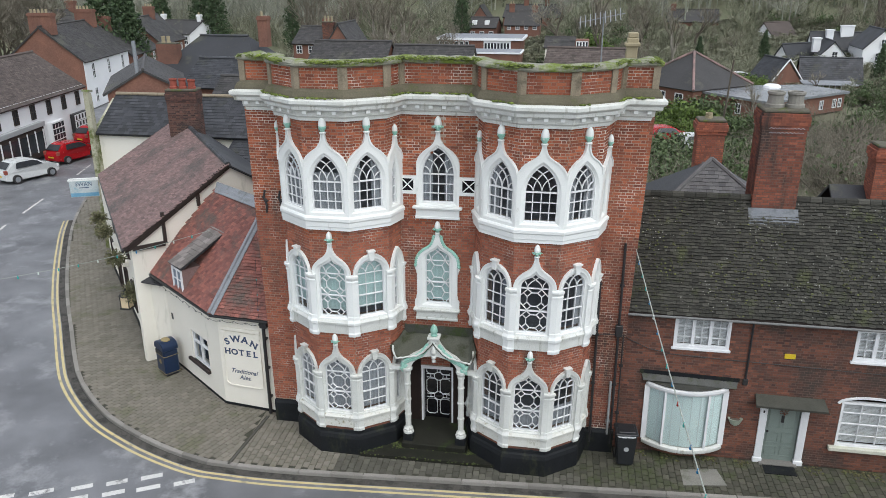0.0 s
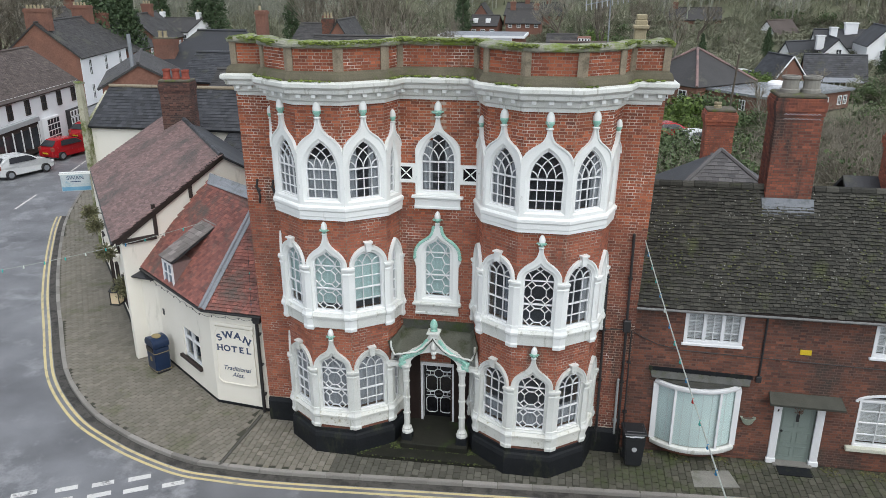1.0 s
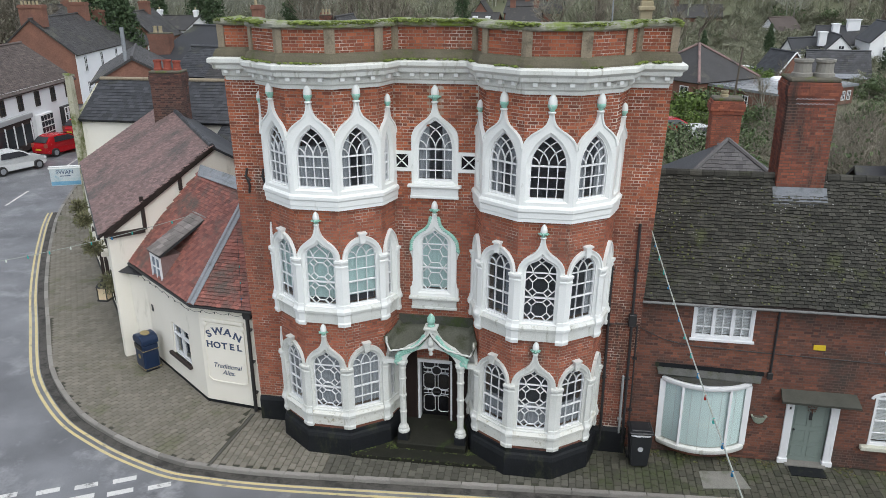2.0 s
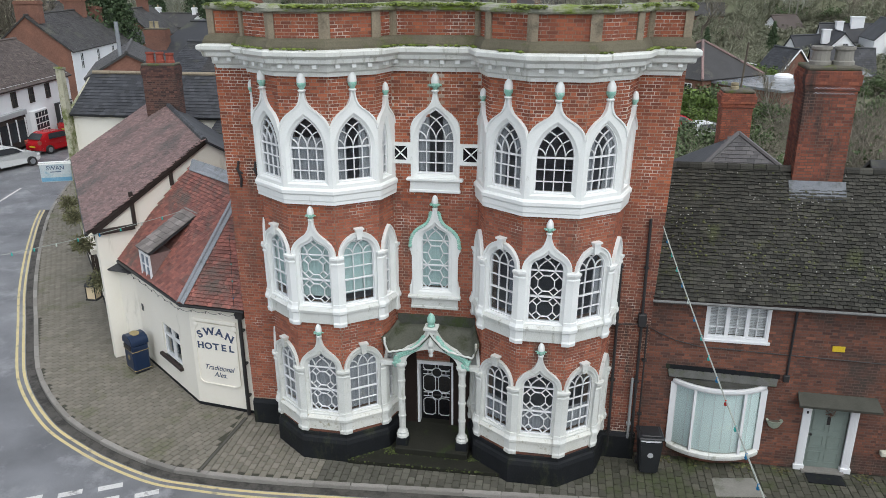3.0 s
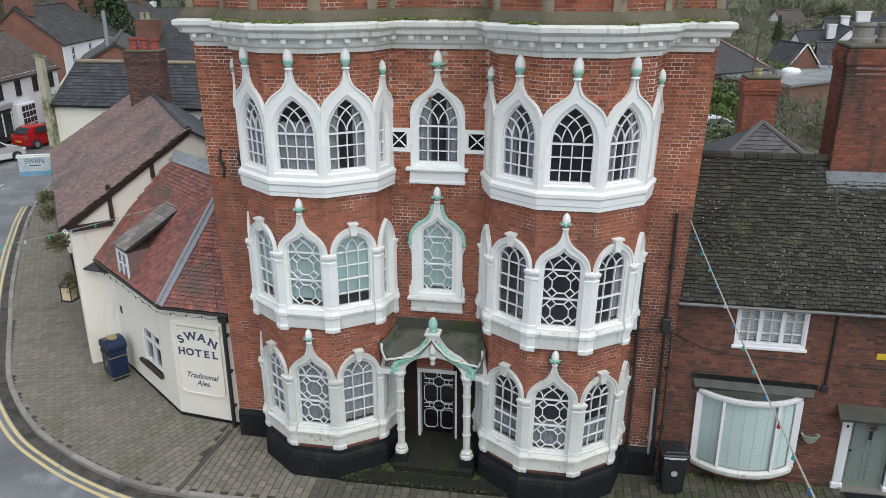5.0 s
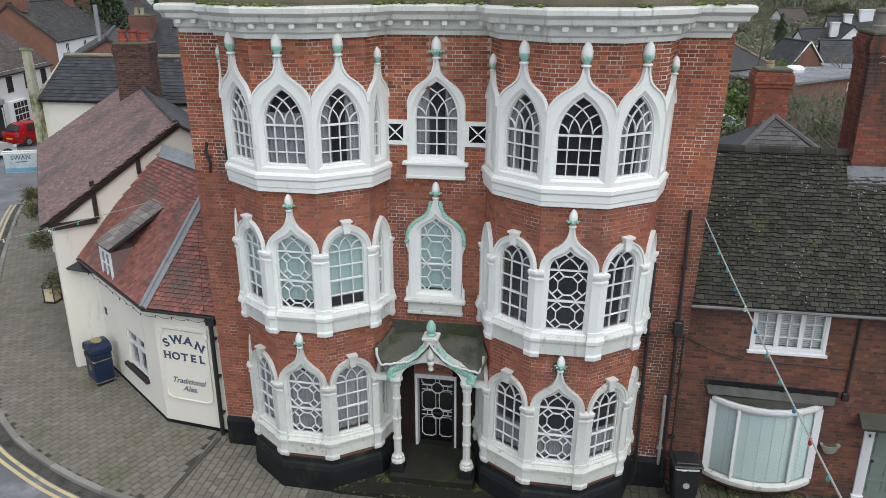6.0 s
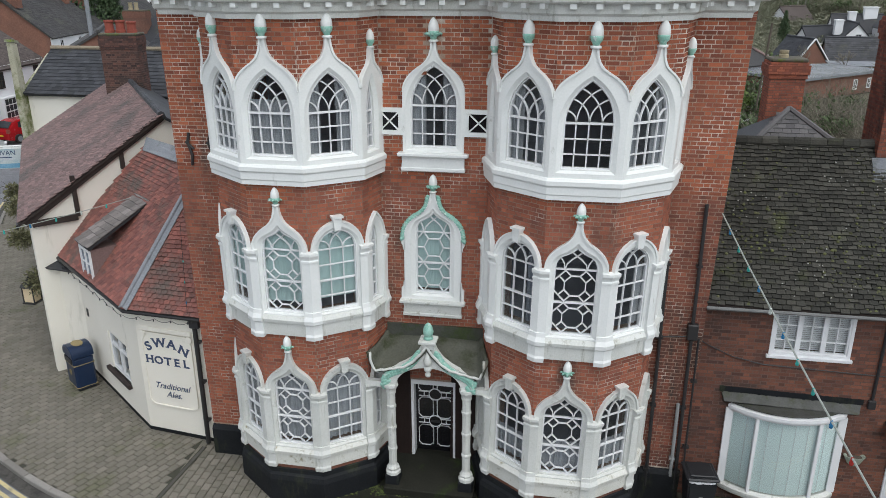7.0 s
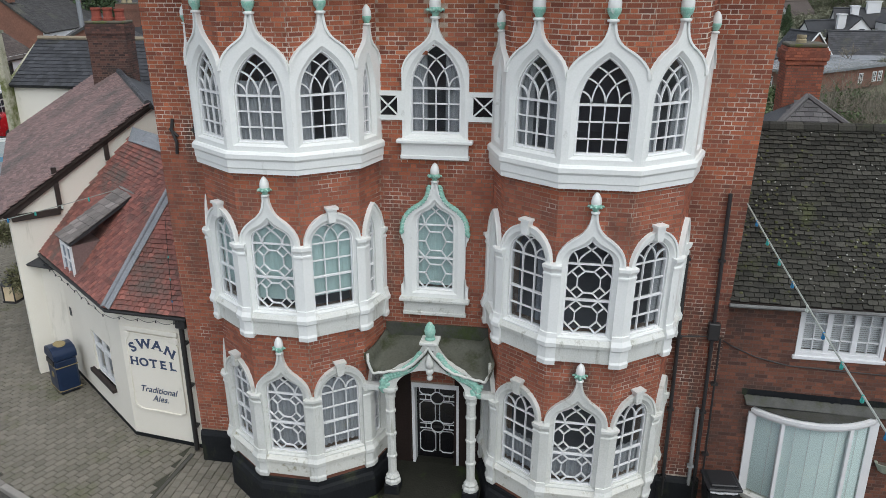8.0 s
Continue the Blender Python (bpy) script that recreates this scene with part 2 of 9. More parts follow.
BIRCH = mat("pale_birch_bark", (0.36, 0.33, 0.28), (0.2, 0.18, 0.15), 0.85, scale=3, fine=25, bump=0.3)
NAVY = mat("navy_plastic", (0.01, 0.024, 0.062), (0.014, 0.031, 0.075), 0.35, scale=3, fine=60, bump=0.05)
BIN_BLACK = mat("charcoal_plastic", (0.019, 0.021, 0.024), (0.027, 0.029, 0.032), 0.45, scale=3, fine=60, bump=0.08)
GOLD = mat("gold_print", (0.33, 0.26, 0.12), (0.26, 0.2, 0.1), 0.5, bump=0)
YELLOW_SIGN = mat("yellow_plate", (0.7, 0.5, 0.03), (0.62, 0.44, 0.03), 0.5, bump=0)
INK = mat("dark_blue_grey_lettering", (0.05, 0.07, 0.13), (0.075, 0.1, 0.17), 0.7, bump=0)
POT = mat("clay_chimney_pot", (0.3, 0.075, 0.05), (0.2, 0.055, 0.04), 0.8, scale=4, fine=40)
POT_BUFF = mat("buff_chimney_pot", (0.36, 0.31, 0.2), (0.27, 0.23, 0.15), 0.85, scale=4, fine=40)


# ---- mesh tools ----
def empty(name, loc, label, category, group="", kind=""):
    o = new(name)
    o.location, o.empty_display_size = loc, 0.3
    return tagged(o, label, category, group, kind)


def finish(name, bm, material, smooth=False):
    me = bpy.data.meshes.new(name)
    bm.normal_update()
    bm.to_mesh(me)
    bm.free()
    if material:
        me.materials.append(material)
    if smooth:
        me.polygons.foreach_set("use_smooth", [True] * len(me.polygons))
    return me


def part(name, bm, material, parent, label="", smooth=False, kind=""):
    """One mesh object under parent, its mesh given in world coordinates."""
    ob = new(name, finish(name, bm, material, smooth))
    if parent:
        ob.parent = parent
        ob.matrix_parent_inverse = world_of(parent).inverted()
    return tagged(ob, label, kind=kind)


def world_of(o):
    m = o.matrix_basis.copy()
    if o.parent:
        m = world_of(o.parent) @ o.matrix_parent_inverse @ m
    return m


def placed(name, mesh, parent, m=None, label="", kind=""):
    """An object on a shared mesh under parent, at the world pose m."""
    ob = new(name, mesh)
    if parent:
        ob.parent = parent
        ob.matrix_parent_inverse = world_of(parent).inverted()
    if m is not None:
        ob.matrix_basis = m
    return tagged(ob, label, kind=kind)


def box(bm, x0, x1, y0, y1, z0, z1, m=None, bevel=0.0):
    r = bmesh.ops.create_cube(bm, size=1, matrix=(m or Matrix()) @ Matrix.Translation(((x0 + x1) / 2, (y0 + y1) / 2, (z0 + z1) / 2)) @ Matrix.Diagonal((abs(x1 - x0), abs(y1 - y0), abs(z1 - z0), 1)))
    if bevel:
        bmesh.ops.bevel(bm, geom=list({e for v in r["verts"] for e in v.link_edges}), offset=bevel, segments=1, affect="EDGES")
    return bm


def prism(bm, pts, z0, z1, m=None):
    """A closed outline (x, y) raised from z0 to z1; convex or not."""
    m = m or Matrix()
    lo = [bm.verts.new(m @ Vector((x, y, z0))) for x, y in pts]
    hi = [bm.verts.new(m @ Vector((x, y, z1))) for x, y in pts]
    k = len(pts)
    for i in range(k):
        bm.faces.new((lo[i], lo[(i + 1) % k], hi[(i + 1) % k], hi[i]))
    bm.faces.new(hi)
    bm.faces.new(lo[::-1])
    return bm


def lathe(bm, prof, m=None, n=16):
    """Profile (radius, height) turned about z."""
    m = m or Matrix()
    rings = []
    for r, z in prof:
        rings.append([bm.verts.new(m @ Vector((max(r, 0.0005) * math.cos(2 * math.pi * i / n), max(r, 0.0005) * math.sin(2 * math.pi * i / n), z))) for i in range(n)])
    for a, b in zip(rings, rings[1:]):
        for i in range(n):
            bm.faces.new((a[i], a[(i + 1) % n], b[(i + 1) % n], b[i]))
    bm.faces.new(rings[0][::-1])
    bm.faces.new(rings[-1])
    return bm


def tube(bm, pts, r, n=6, r1=None):
    """A round bar along points; r1: its radius at the end."""
    pts = [Vector(p) for p in pts]
    r1 = r if r1 is None else r1
    rings = []
    for i, p in enumerate(pts):
        d = (pts[min(i + 1, len(pts) - 1)] - pts[max(i - 1, 0)]).normalized()
        s = d.cross(Vector((0, 0, 1)) if abs(d.z) < 0.95 else Vector((1, 0, 0))).normalized()
        u = s.cross(d)
        rr = r + (r1 - r) * i / max(1, len(pts) - 1)
        rings.append([bm.verts.new(p + rr * (math.cos(2 * math.pi * k / n) * s + math.sin(2 * math.pi * k / n) * u)) for k in range(n)])
    for a, b in zip(rings, rings[1:]):
        for i in range(n):
            bm.faces.new((a[i], b[i], b[(i + 1) % n], a[(i + 1) % n]))
    bm.faces.new(rings[0])
    bm.faces.new(rings[-1][::-1])
    return bm


def flat_bar(bm, pts, w, b0, b1):
    """A glazing bar: a strip of width w along points (a, h), between depths b0 and b1, in a facet's own axes (a, h, b)."""
    pts = [Vector((*p, 0)) for p in pts]
    rows = []
    for i, p in enumerate(pts):
        d = (pts[min(i + 1, len(pts) - 1)] - pts[max(i - 1, 0)]).normalized()
        s = Vector((-d.y, d.x, 0)) * w / 2
        rows.append([bm.verts.new((q.x, q.y, b)) for q, b in ((p + s, b0), (p + s * 0.7, b1), (p - s * 0.7, b1), (p - s, b0))])
    for a, b in zip(rows, rows[1:]):
        for i in range(3):
            bm.faces.new((a[i], a[i + 1], b[i + 1], b[i]))
    return bm


def ring(bm, outer, inner, b0, b1, chamfer=0.0):
    """A frame between two outlines of as many points (a, h), from depth b0 out to b1; chamfer slopes its inner edge."""
    k = len(outer)
    of = [bm.verts.new((a, h, b1)) for a, h in outer]
    nf = [bm.verts.new((a, h, b1)) for a, h in inner]
    ob = [bm.verts.new((a, h, b0)) for a, h in outer]
    nb = [bm.verts.new((a, h, b0)) for a, h in inner]
    for i in range(k):
        j = (i + 1) % k
        bm.faces.new((of[i], of[j], nf[j], nf[i]))
        bm.faces.new((ob[j], ob[i], nb[i], nb[j]))
        bm.faces.new((ob[i], ob[j], of[j], of[i]))
        bm.faces.new((nf[i], nf[j], nb[j], nb[i]))
    return bm


def moulding(bm, plan, prof, closed_ends=True):
    """A moulding of profile (out, z) run along plan points (x, y), mitred; out is to the right of the way along them."""
    rows = []
    for i, p in enumerate(plan):
        p = Vector(p)
        dirs = [(Vector(plan[j + 1]) - Vector(plan[j])).normalized() for j in (i - 1, i) if 0 <= j < len(plan) - 1]
        ns = [Vector((d.y, -d.x)) for d in dirs]
        mit = sum(ns, Vector((0, 0)))
        mit = mit.normalized()
        mit /= max(0.35, mit.dot(ns[0]))
        rows.append([bm.verts.new((p.x + mit.x * o, p.y + mit.y * o, z)) for o, z in prof])
    k = len(prof)
    for a, b in zip(rows, rows[1:]):
        for i in range(k):
            j = (i + 1) % k
            bm.faces.new((a[i], b[i], b[j], a[j]))
    if closed_ends:
        bm.faces.new(rows[0])
        bm.faces.new(rows[-1][::-1])
    return bm


def facet_pose(p0, p1):
    """The pose of a wall facet from p0 to p1, seen from outside left to right: its axes are along, up and outward."""
    p0, p1 = Vector(p0), Vector(p1)
    u = (p1 - p0).normalized()
    c = (p0 + p1) / 2
    return Matrix(((u.x, 0, u.y, c.x), (u.y, 0, -u.x, c.y), (0, 1, 0, 0), (0, 0, 0, 1)))


def bricks(bm, m, a0, a1, z0, z1, cut=None, proud=0.005, seed=1, bl=0.225, bh=0.0755, joint=0.011, deep=0.02):
    """Flemish bond on a facet between a0 and a1, z0 and z1; cut(z) gives the gaps (lo, hi) of a course."""
    rnd = random.Random(seed)
    k0, k1 = math.floor(z0 / bh), math.ceil(z1 / bh)
    for k in range(k0, k1):
        lo, hi = max(z0, k * bh), min(z1, (k + 1) * bh - joint)
        if hi - lo < 0.015:
            continue
        gaps = cut(lo) + cut(hi + 0.004) if cut else []
        x = math.floor(a0 / (bl * 1.5)) * bl * 1.5 - (bl * 0.75 if k % 2 else 0)
        head = False
        while x < a1:
            w = bl * 0.5 if head else bl
            spans = [(max(x, a0), min(x + w - joint, a1))]
            for g0, g1 in gaps:
                spans = [q for s0, s1 in spans for q in ((s0, min(s1, g0)), (max(s0, g1), s1)) if q[1] > q[0]]
            for s0, s1 in spans:
                if s1 - s0 > 0.02:
                    p = proud + rnd.uniform(-0.002, 0.003)
                    q = rnd.uniform(-0.0015, 0.0015)
                    f = [bm.verts.new(m @ Vector(c)) for c in ((s0 + 0.003, lo + 0.003 + q, p), (s1 - 0.003, lo + 0.003 + q, p), (s1 - 0.003, hi - 0.003 + q, p), (s0 + 0.003, hi - 0.003 + q, p))]
                    b = [bm.verts.new(m @ Vector(c)) for c in ((s0, lo, p - deep), (s1, lo, p - deep), (s1, hi, p - deep), (s0, hi, p - deep))]
                    bm.faces.new(f)
                    for i in range(4):
                        bm.faces.new((b[i], b[(i + 1) % 4], f[(i + 1) % 4], f[i]))
            x += w
            head = not head
    return bm


def tiles(bm, m, w, length, tw=0.17, th=0.11, thick=0.026, keep=None, seed=2, lift=0.016, ragged=0.012, gap=0.012):
    """Plain tiles on a slope: m places it with x along the eaves, y up the slope, z out of it. keep(x, y) leaves out what lies beyond."""
    rnd = random.Random(seed)
    for r in range(int(length / th) + 1):
        y0 = r * th
        x = -tw / 2 if r % 2 else 0.0
        while x < w:
            x0, x1, y1 = max(0, x), min(w, x + tw - gap), min(length, y0 + th * 1.6)
            x += tw
            if x1 - x0 < 0.02 or (keep and not keep((x0 + x1) / 2, y0 + th / 2)):
                continue
            j = rnd.uniform(-ragged, ragged)
            t = thick + rnd.uniform(0, 0.006)
            v = [bm.verts.new(m @ Vector(c)) for c in ((x0, y0 + j, lift), (x1, y0 + j, lift), (x1, y0 + j, lift + t), (x0, y0 + j, lift + t), (x0, y1, 0.0), (x1, y1, 0.0))]
            for f in ((0, 1, 2, 3), (3, 2, 5, 4), (0, 3, 4), (1, 5, 2)):
                bm.faces.new([v[i] for i in f])
    return bm


def slope_pose(p, along, up):
    """The pose of a roof slope: p its lower corner, along the eaves, up the slope."""
    x, y = Vector(along).normalized(), Vector(up).normalized()
    z = x.cross(y)
    y = z.cross(x)
    return Matrix(((x.x, y.x, z.x, p[0]), (x.y, y.y, z.y, p[1]), (x.z, y.z, z.z, p[2]), (0, 0, 0, 1)))


def slab(bm, pts, thick):
    """A flat sheet on world points, thickened downwards along its normal."""
    v = [Vector(p) for p in pts]
    n = (v[1] - v[0]).cross(v[2] - v[0]).normalized()
    if n.z < 0:
        n = -n
        v = v[::-1]
    hi = [bm.verts.new(p) for p in v]
    lo = [bm.verts.new(p - n * thick) for p in v]
    k = len(v)
    bm.faces.new(hi)
    bm.faces.new(lo[::-1])
    for i in range(k):
        bm.faces.new((lo[i], lo[(i + 1) % k], hi[(i + 1) % k], hi[i]))
    return bm


def B():
    return bmesh.new()


# ---- ground, road, pavement ----
KERB_LINE = [(40.0, 23.7), (14.0, 21.75), (1.76, 20.84), (-2.5, 20.52), (-7.0, 20.18), (-8.9, 20.17), (-9.9, 20.26), (-11.3, 20.7), (-12.45, 21.2), (-13.75, 21.9), (-15.1, 22.95),
             (-16.3, 24.1), (-17.4, 25.45), (-19.1, 27.7), (-20.9, 30.07), (-22.8, 32.76), (-24.92, 35.95), (-27.32, 39.84), (-29.7, 44.57), (-33.0, 52.0), (-38.0, 64.0), (-44.0, 85.0), (-47.0, 100.0)]


def smooth_line(pts, k=6):
    out = []
    for i in range(len(pts) - 1):
        p0, p1, p2, p3 = (Vector(pts[max(0, min(len(pts) - 1, j))]) for j in (i - 1, i, i + 1, i + 2))
        for s in range(k):
            t = s / k
            out.append(tuple(0.5 * (2 * p1 + (p2 - p0) * t + (2 * p0 - 5 * p1 + 4 * p2 - p3) * t * t + (3 * p1 - p0 - 3 * p2 + p3) * t ** 3)))
    return out + [tuple(pts[-1])]


def offset_line(pts, d):
    """The line moved by d to the right of its way."""
    out = []
    for i, p in enumerate(pts):
        ns = [Vector((v.y, -v.x)) for v in ((Vector(pts[j + 1]) - Vector(pts[j])).normalized() for j in (i - 1, i) if 0 <= j < len(pts) - 1)]
        mit = sum(ns, Vector((0, 0))).normalized()
        mit /= max(0.35, mit.dot(ns[0]))
        out.append((p[0] + mit.x * d, p[1] + mit.y * d))
    return out


def even_line(pts, step):
    """Points at even steps along a line."""
    out, left = [Vector(pts[0])], step
    for a, b in zip(pts, pts[1:]):
        a, b = Vector(a), Vector(b)
        d = (b - a).length
        pos = 0.0
        while d - pos >= left:
            pos += left
            out.append(a + (b - a) * pos / d)
            left = step
        left -= d - pos
    return out


def inside(poly, x, y):
    r = False
    for (x0, y0), (x1, y1) in zip(poly, poly[1:] + poly[:1]):
        if (y0 > y) != (y1 > y) and x < (x1 - x0) * (y - y0) / (y1 - y0) + x0:
            r = not r
    return r


def ground_height(x, y):
    """Level by the street, rising to a wooded hill far behind."""
    h = max(0.0, y - 105) * 0.06 + max(0.0, y - 150) * 0.1
    h += max(0.0, -x - 75) * 0.05
    return -0.16 + min(h, 46 + 0.01 * y) + (0.8 * noise.noise((x * 0.02, y * 0.02, 0)) if y > 110 else 0)


kerb_pts = smooth_line(KERB_LINE)
bm = B()
gx = [-1500, -700, -400, -250, -170, -120, -90, -70] + list(range(-60, 61, 12)) + [75, 95, 130, 180, 260, 420, 700, 1500]
gy = [-600, -200, -80, -40, 0, 20, 40, 60, 80, 95, 105, 115, 125, 140, 155, 170, 190, 220, 260, 320, 420, 700, 1600]
grid = [[bm.verts.new((x, y, ground_height(x, y))) for x in gx] for y in gy]
for r0, r1 in zip(grid, grid[1:]):
    for i in range(len(gx) - 1):
        bm.faces.new((r0[i], r0[i + 1], r1[i + 1], r1[i]))
tagged(part("ground", bm, GRASS, None, smooth=True), "rough winter grass ground rising to a distant hill", "ground", kind="structure")

bm = B()
road = kerb_pts + [(-56.0, 100.0), (-53.0, 85.0), (-47.0, 66.0), (-41.0, 52.0), (-41.5, 44.0), (-46.0, 30.0), (-62.0, 12.0), (-62.0, -45.0), (45.0, -45.0)]
f = bm.faces.new([bm.verts.new((x, y, -0.1)) for x, y in road])
f.normal_update()
if f.normal.z < 0:
    f.normal_flip()
bmesh.ops.triangulate(bm, faces=[f])
tagged(part("road", bm, ASPHALT, None), "wet grey asphalt road, mottled, with wet glare in its colour", "road", kind="structure")


def ribbon(bm, line, w, z):
    a, b = offset_line(line, -w / 2), offset_line(line, w / 2)
    va, vb = [bm.verts.new((*p, z)) for p in a], [bm.verts.new((*p, z)) for p in b]
    for i in range(len(line) - 1):
        bm.faces.new((va[i], va[i + 1], vb[i + 1], vb[i]))
    return bm


# the side of the road lies to the left of the kerb line's way
near = [p for p in kerb_pts if -28 < p[0] < 15]
for d in (-0.33, -0.52):
    bm = ribbon(B(), offset_line(near, d), 0.085, -0.095)
    for q in bm.faces:
        q.normal_update()
        if q.normal.z < 0:
            q.normal_flip()
    tagged(part("yellow_line", bm, YELLOW, None), "worn yellow parking line painted along the kerb", "road marking", "double yellow lines", "structure")

bm = ribbon(B(), offset_line(near, -0.13), 0.26, -0.0965)
for q in bm.faces:
    q.normal_update()
    if q.normal.z < 0:
        q.normal_flip()
tagged(part("gutter_dirt", bm, mat("gutter_silt", (0.07, 0.066, 0.058), (0.1, 0.095, 0.085), 0.8, scale=1.2, fine=30, bump=0.5, stain=(0.035, 0.033, 0.03), stain_at=0.5, stain_scale=3.0), None), "dark silt and leaf dirt in the gutter", "gutter", kind="structure")
DASHES = [((-12.44, 18.66), 0.55), ((-11.62, 19.02), 0.55), ((-10.8, 19.42), 0.57), ((-9.78, 19.33), 0.56), ((-10.63, 18.94), 0.62), ((-11.45, 18.58), 0.58), ((-13.4, 18.28), 0.62), ((-12.3, 18.2), 0.58), ((-13.2, 17.85), 0.6), ((-14.3, 17.9), 0.6)]
for (x, y), L in DASHES:
    bm = B()
    d = Vector((0.86, 0.5))
    s = Vector((0.5, -0.86))
    c = Vector((x, y))
    edge = [c - d * L / 2 - s * 0.1, c + d * L / 2 - s * 0.09, c + d * L / 2 + s * 0.1, c - d * L / 2 + s * 0.09]
    bm.faces.new([bm.verts.new((p.x, p.y, -0.095)) for p in edge[::-1]])
    tagged(part("give_way_dash", bm, LINE_WHITE, None), "worn white give-way dash painted on asphalt", "road marking", "give-way dashes", "structure")
for p0, p1 in (((-31.5, 41.2), (-32.35, 44.2)), ((-29.9, 36.2), (-30.95, 39.1)), ((-34.0, 50.0), (-34.9, 53.0)), ((-36.6, 58.0), (-37.5, 61.0))):
    bm = ribbon(B(), [p0, p1], 0.14, -0.095)
    for q in bm.faces:
        q.normal_update()
        if q.normal.z < 0:
            q.normal_flip()
    tagged(part("centre_line", bm, LINE_WHITE, None), "thin white centre line dash on asphalt", "road marking", "centre line dashes", "structure")

# pavement bed behind the kerb
back_line = [(-47.0, 103.0), (-40.0, 85.0), (-33.5, 64.0), (-25.0, 44.0), (-21.1, 34.2), (-15.1, 26.8), (-14.3, 26.0), (-13.3, 25.8), (-10.3, 23.5), (-8.5, 23.3), (-8.5, 23.2), (14.0, 23.2), (40.0, 25.4)]
pave_poly = offset_line(kerb_pts, 0.14) + back_line
bm = B()
f = bm.faces.new([bm.verts.new((x, y, -0.022)) for x, y in pave_poly])
f.normal_update()
if f.normal.z < 0:
    f.normal_flip()
bmesh.ops.triangulate(bm, faces=[f])
pavement = tagged(part("pavement", bm, PAVER_BED, None), "worn grey-brown block paving in front of the houses", "pavement", kind="structure")
# kerb stones
line = even_line([p for p in kerb_pts if p[0] < 20], 0.915)
for i in range(len(line) - 1):
    a, b = line[i], line[i + 1]
    if a.y > 70:
        break
    u = (b - a).normalized()
    s = Vector((u.y, -u.x))
    bm = B()
    prism(bm, [tuple(a + u * 0.006), tuple(b - u * 0.006), tuple(b - u * 0.006 + s * 0.145), tuple(a + u * 0.006 + s * 0.145)][::-1], -0.2, 0.006)
    bmesh.ops.bevel(bm, geom=[e for e in bm.edges if e.verts[0].co.z > 0 and e.verts[1].co.z > 0], offset=0.012, segments=2, affect="EDGES")
    tagged(part("kerb_stone", bm, KERB, None), "worn stone kerb block along the road edge", "kerb", "kerb stones", "structure")


# ---- the tall brick house with two gothic bays ----
WALL_Y, CL, CR, CC = 22.72, -5.93, -0.39, -3.24
X0, X1 = -8.55, 2.17


def bay_plan(c):
    """The brick face of a bay, a little behind its sill's edge."""
    sill = {CL: [(-7.66, WALL_Y), (-7.47, 22.05), (-6.53, 21.35), (-5.33, 21.33), (-4.40, 21.99), (-4.19, WALL_Y)],
            CR: [(-2.27, WALL_Y), (-1.98, 21.88), (-1.02, 21.22), (0.2, 21.22), (1.07, 21.88), (1.30, WALL_Y)]}[c]
    p = offset_line(sill, -0.085)
    return [(p[0][0], WALL_Y)] + p[1:5] + [(p[5][0], WALL_Y)]


FRONT = [(X0, WALL_Y)] + bay_plan(CL) + bay_plan(CR) + [(X1, WALL_Y)]
house = empty("house", (CC, 25, 0), "three-storey red brick gothic house with two white-windowed bays and a parapet", "house")


def curve(p0, p1, p2, p3, n):
    p0, p1, p2, p3 = map(Vector, (p0, p1, p2, p3))
    return [tuple(p0 * (1 - t) ** 3 + 3 * p1 * t * (1 - t) ** 2 + 3 * p2 * t * t * (1 - t) + p3 * t ** 3) for t in (i / n for i in range(n + 1))]


def head(kind, g, zs, za, neck=0.002, n=12):
    """The right half of an opening's head from (g, zs) up to (neck, za)."""
    H = za - zs
    if kind == "pointed":
        c = max(0.0, (H * H - g * g) / (2 * g))
        R = g + c
        out = []
        for i in range(n + 1):
            z = H * math.sin(math.pi / 2 * i / n)
            out.append((max(neck, math.sqrt(max(0.0, R * R - z * z)) - c), zs + z))
        return out
    if kind == "round":
        return [(max(neck, g * math.cos(math.pi / 2 * i / n)), zs + H * math.sin(math.pi / 2 * i / n)) for i in range(n + 1)]
    if kind == "ogee":
        k = n // 2
        m = (g * 0.52, zs + H * 0.51)
        return curve((g, zs), (g, zs + H * 0.24), (g * 0.79, zs + H * 0.39), m, k)[:-1] + curve(m, (g * 0.26, zs + H * 0.61), (neck * 1.2, zs + H * 0.74), (neck, za), n - k)
    if kind == "tall_ogee":
        k = n // 2
        m = (g * 0.53, zs + H * 0.49)
        return curve((g, zs), (g, zs + H * 0.21), (g * 0.8, zs + H * 0.37), m, k)[:-1] + curve(m, (g * 0.28, zs + H * 0.6), (neck * 1.5, zs + H * 0.66), (neck, za), n - k)
    if kind == "soft_ogee":
        k = n // 2
        m = (g * 0.60, zs + H * 0.62)
        return curve((g, zs), (g, zs + H * 0.35), (g * 0.85, zs + H * 0.52), m, k)[:-1] + curve(m, (g * 0.35, zs + H * 0.72), (g * 0.12, zs + H * 0.82), (neck, za), n - k)
    return [(g, zs + H * i / n) for i in range(n + 1)]


def outline(half, z0):
    """A closed outline from the right half of its head and the height of its foot."""
    right = [(half[0][0], z0)] + half
    return right + [(-a, h) for a, h in right[::-1]]


def half_width(half, z0):
    """The opening's half width as a function of height, or 0 beyond it."""
    def f(z):
        if z < z0 or z > half[-1][1]:
            return 0.0
        if z <= half[0][1]:
            return half[0][0]
        for (a, h), (b, k) in zip(half, half[1:]):
            if h <= z <= k:
                return a + (b - a) * (z - h) / max(1e-6, k - h)
        return 0.0
    return f


def sheet(bm, pts, b):
    f = bm.faces.new([bm.verts.new((a, h, b)) for a, h in pts])
    return bm


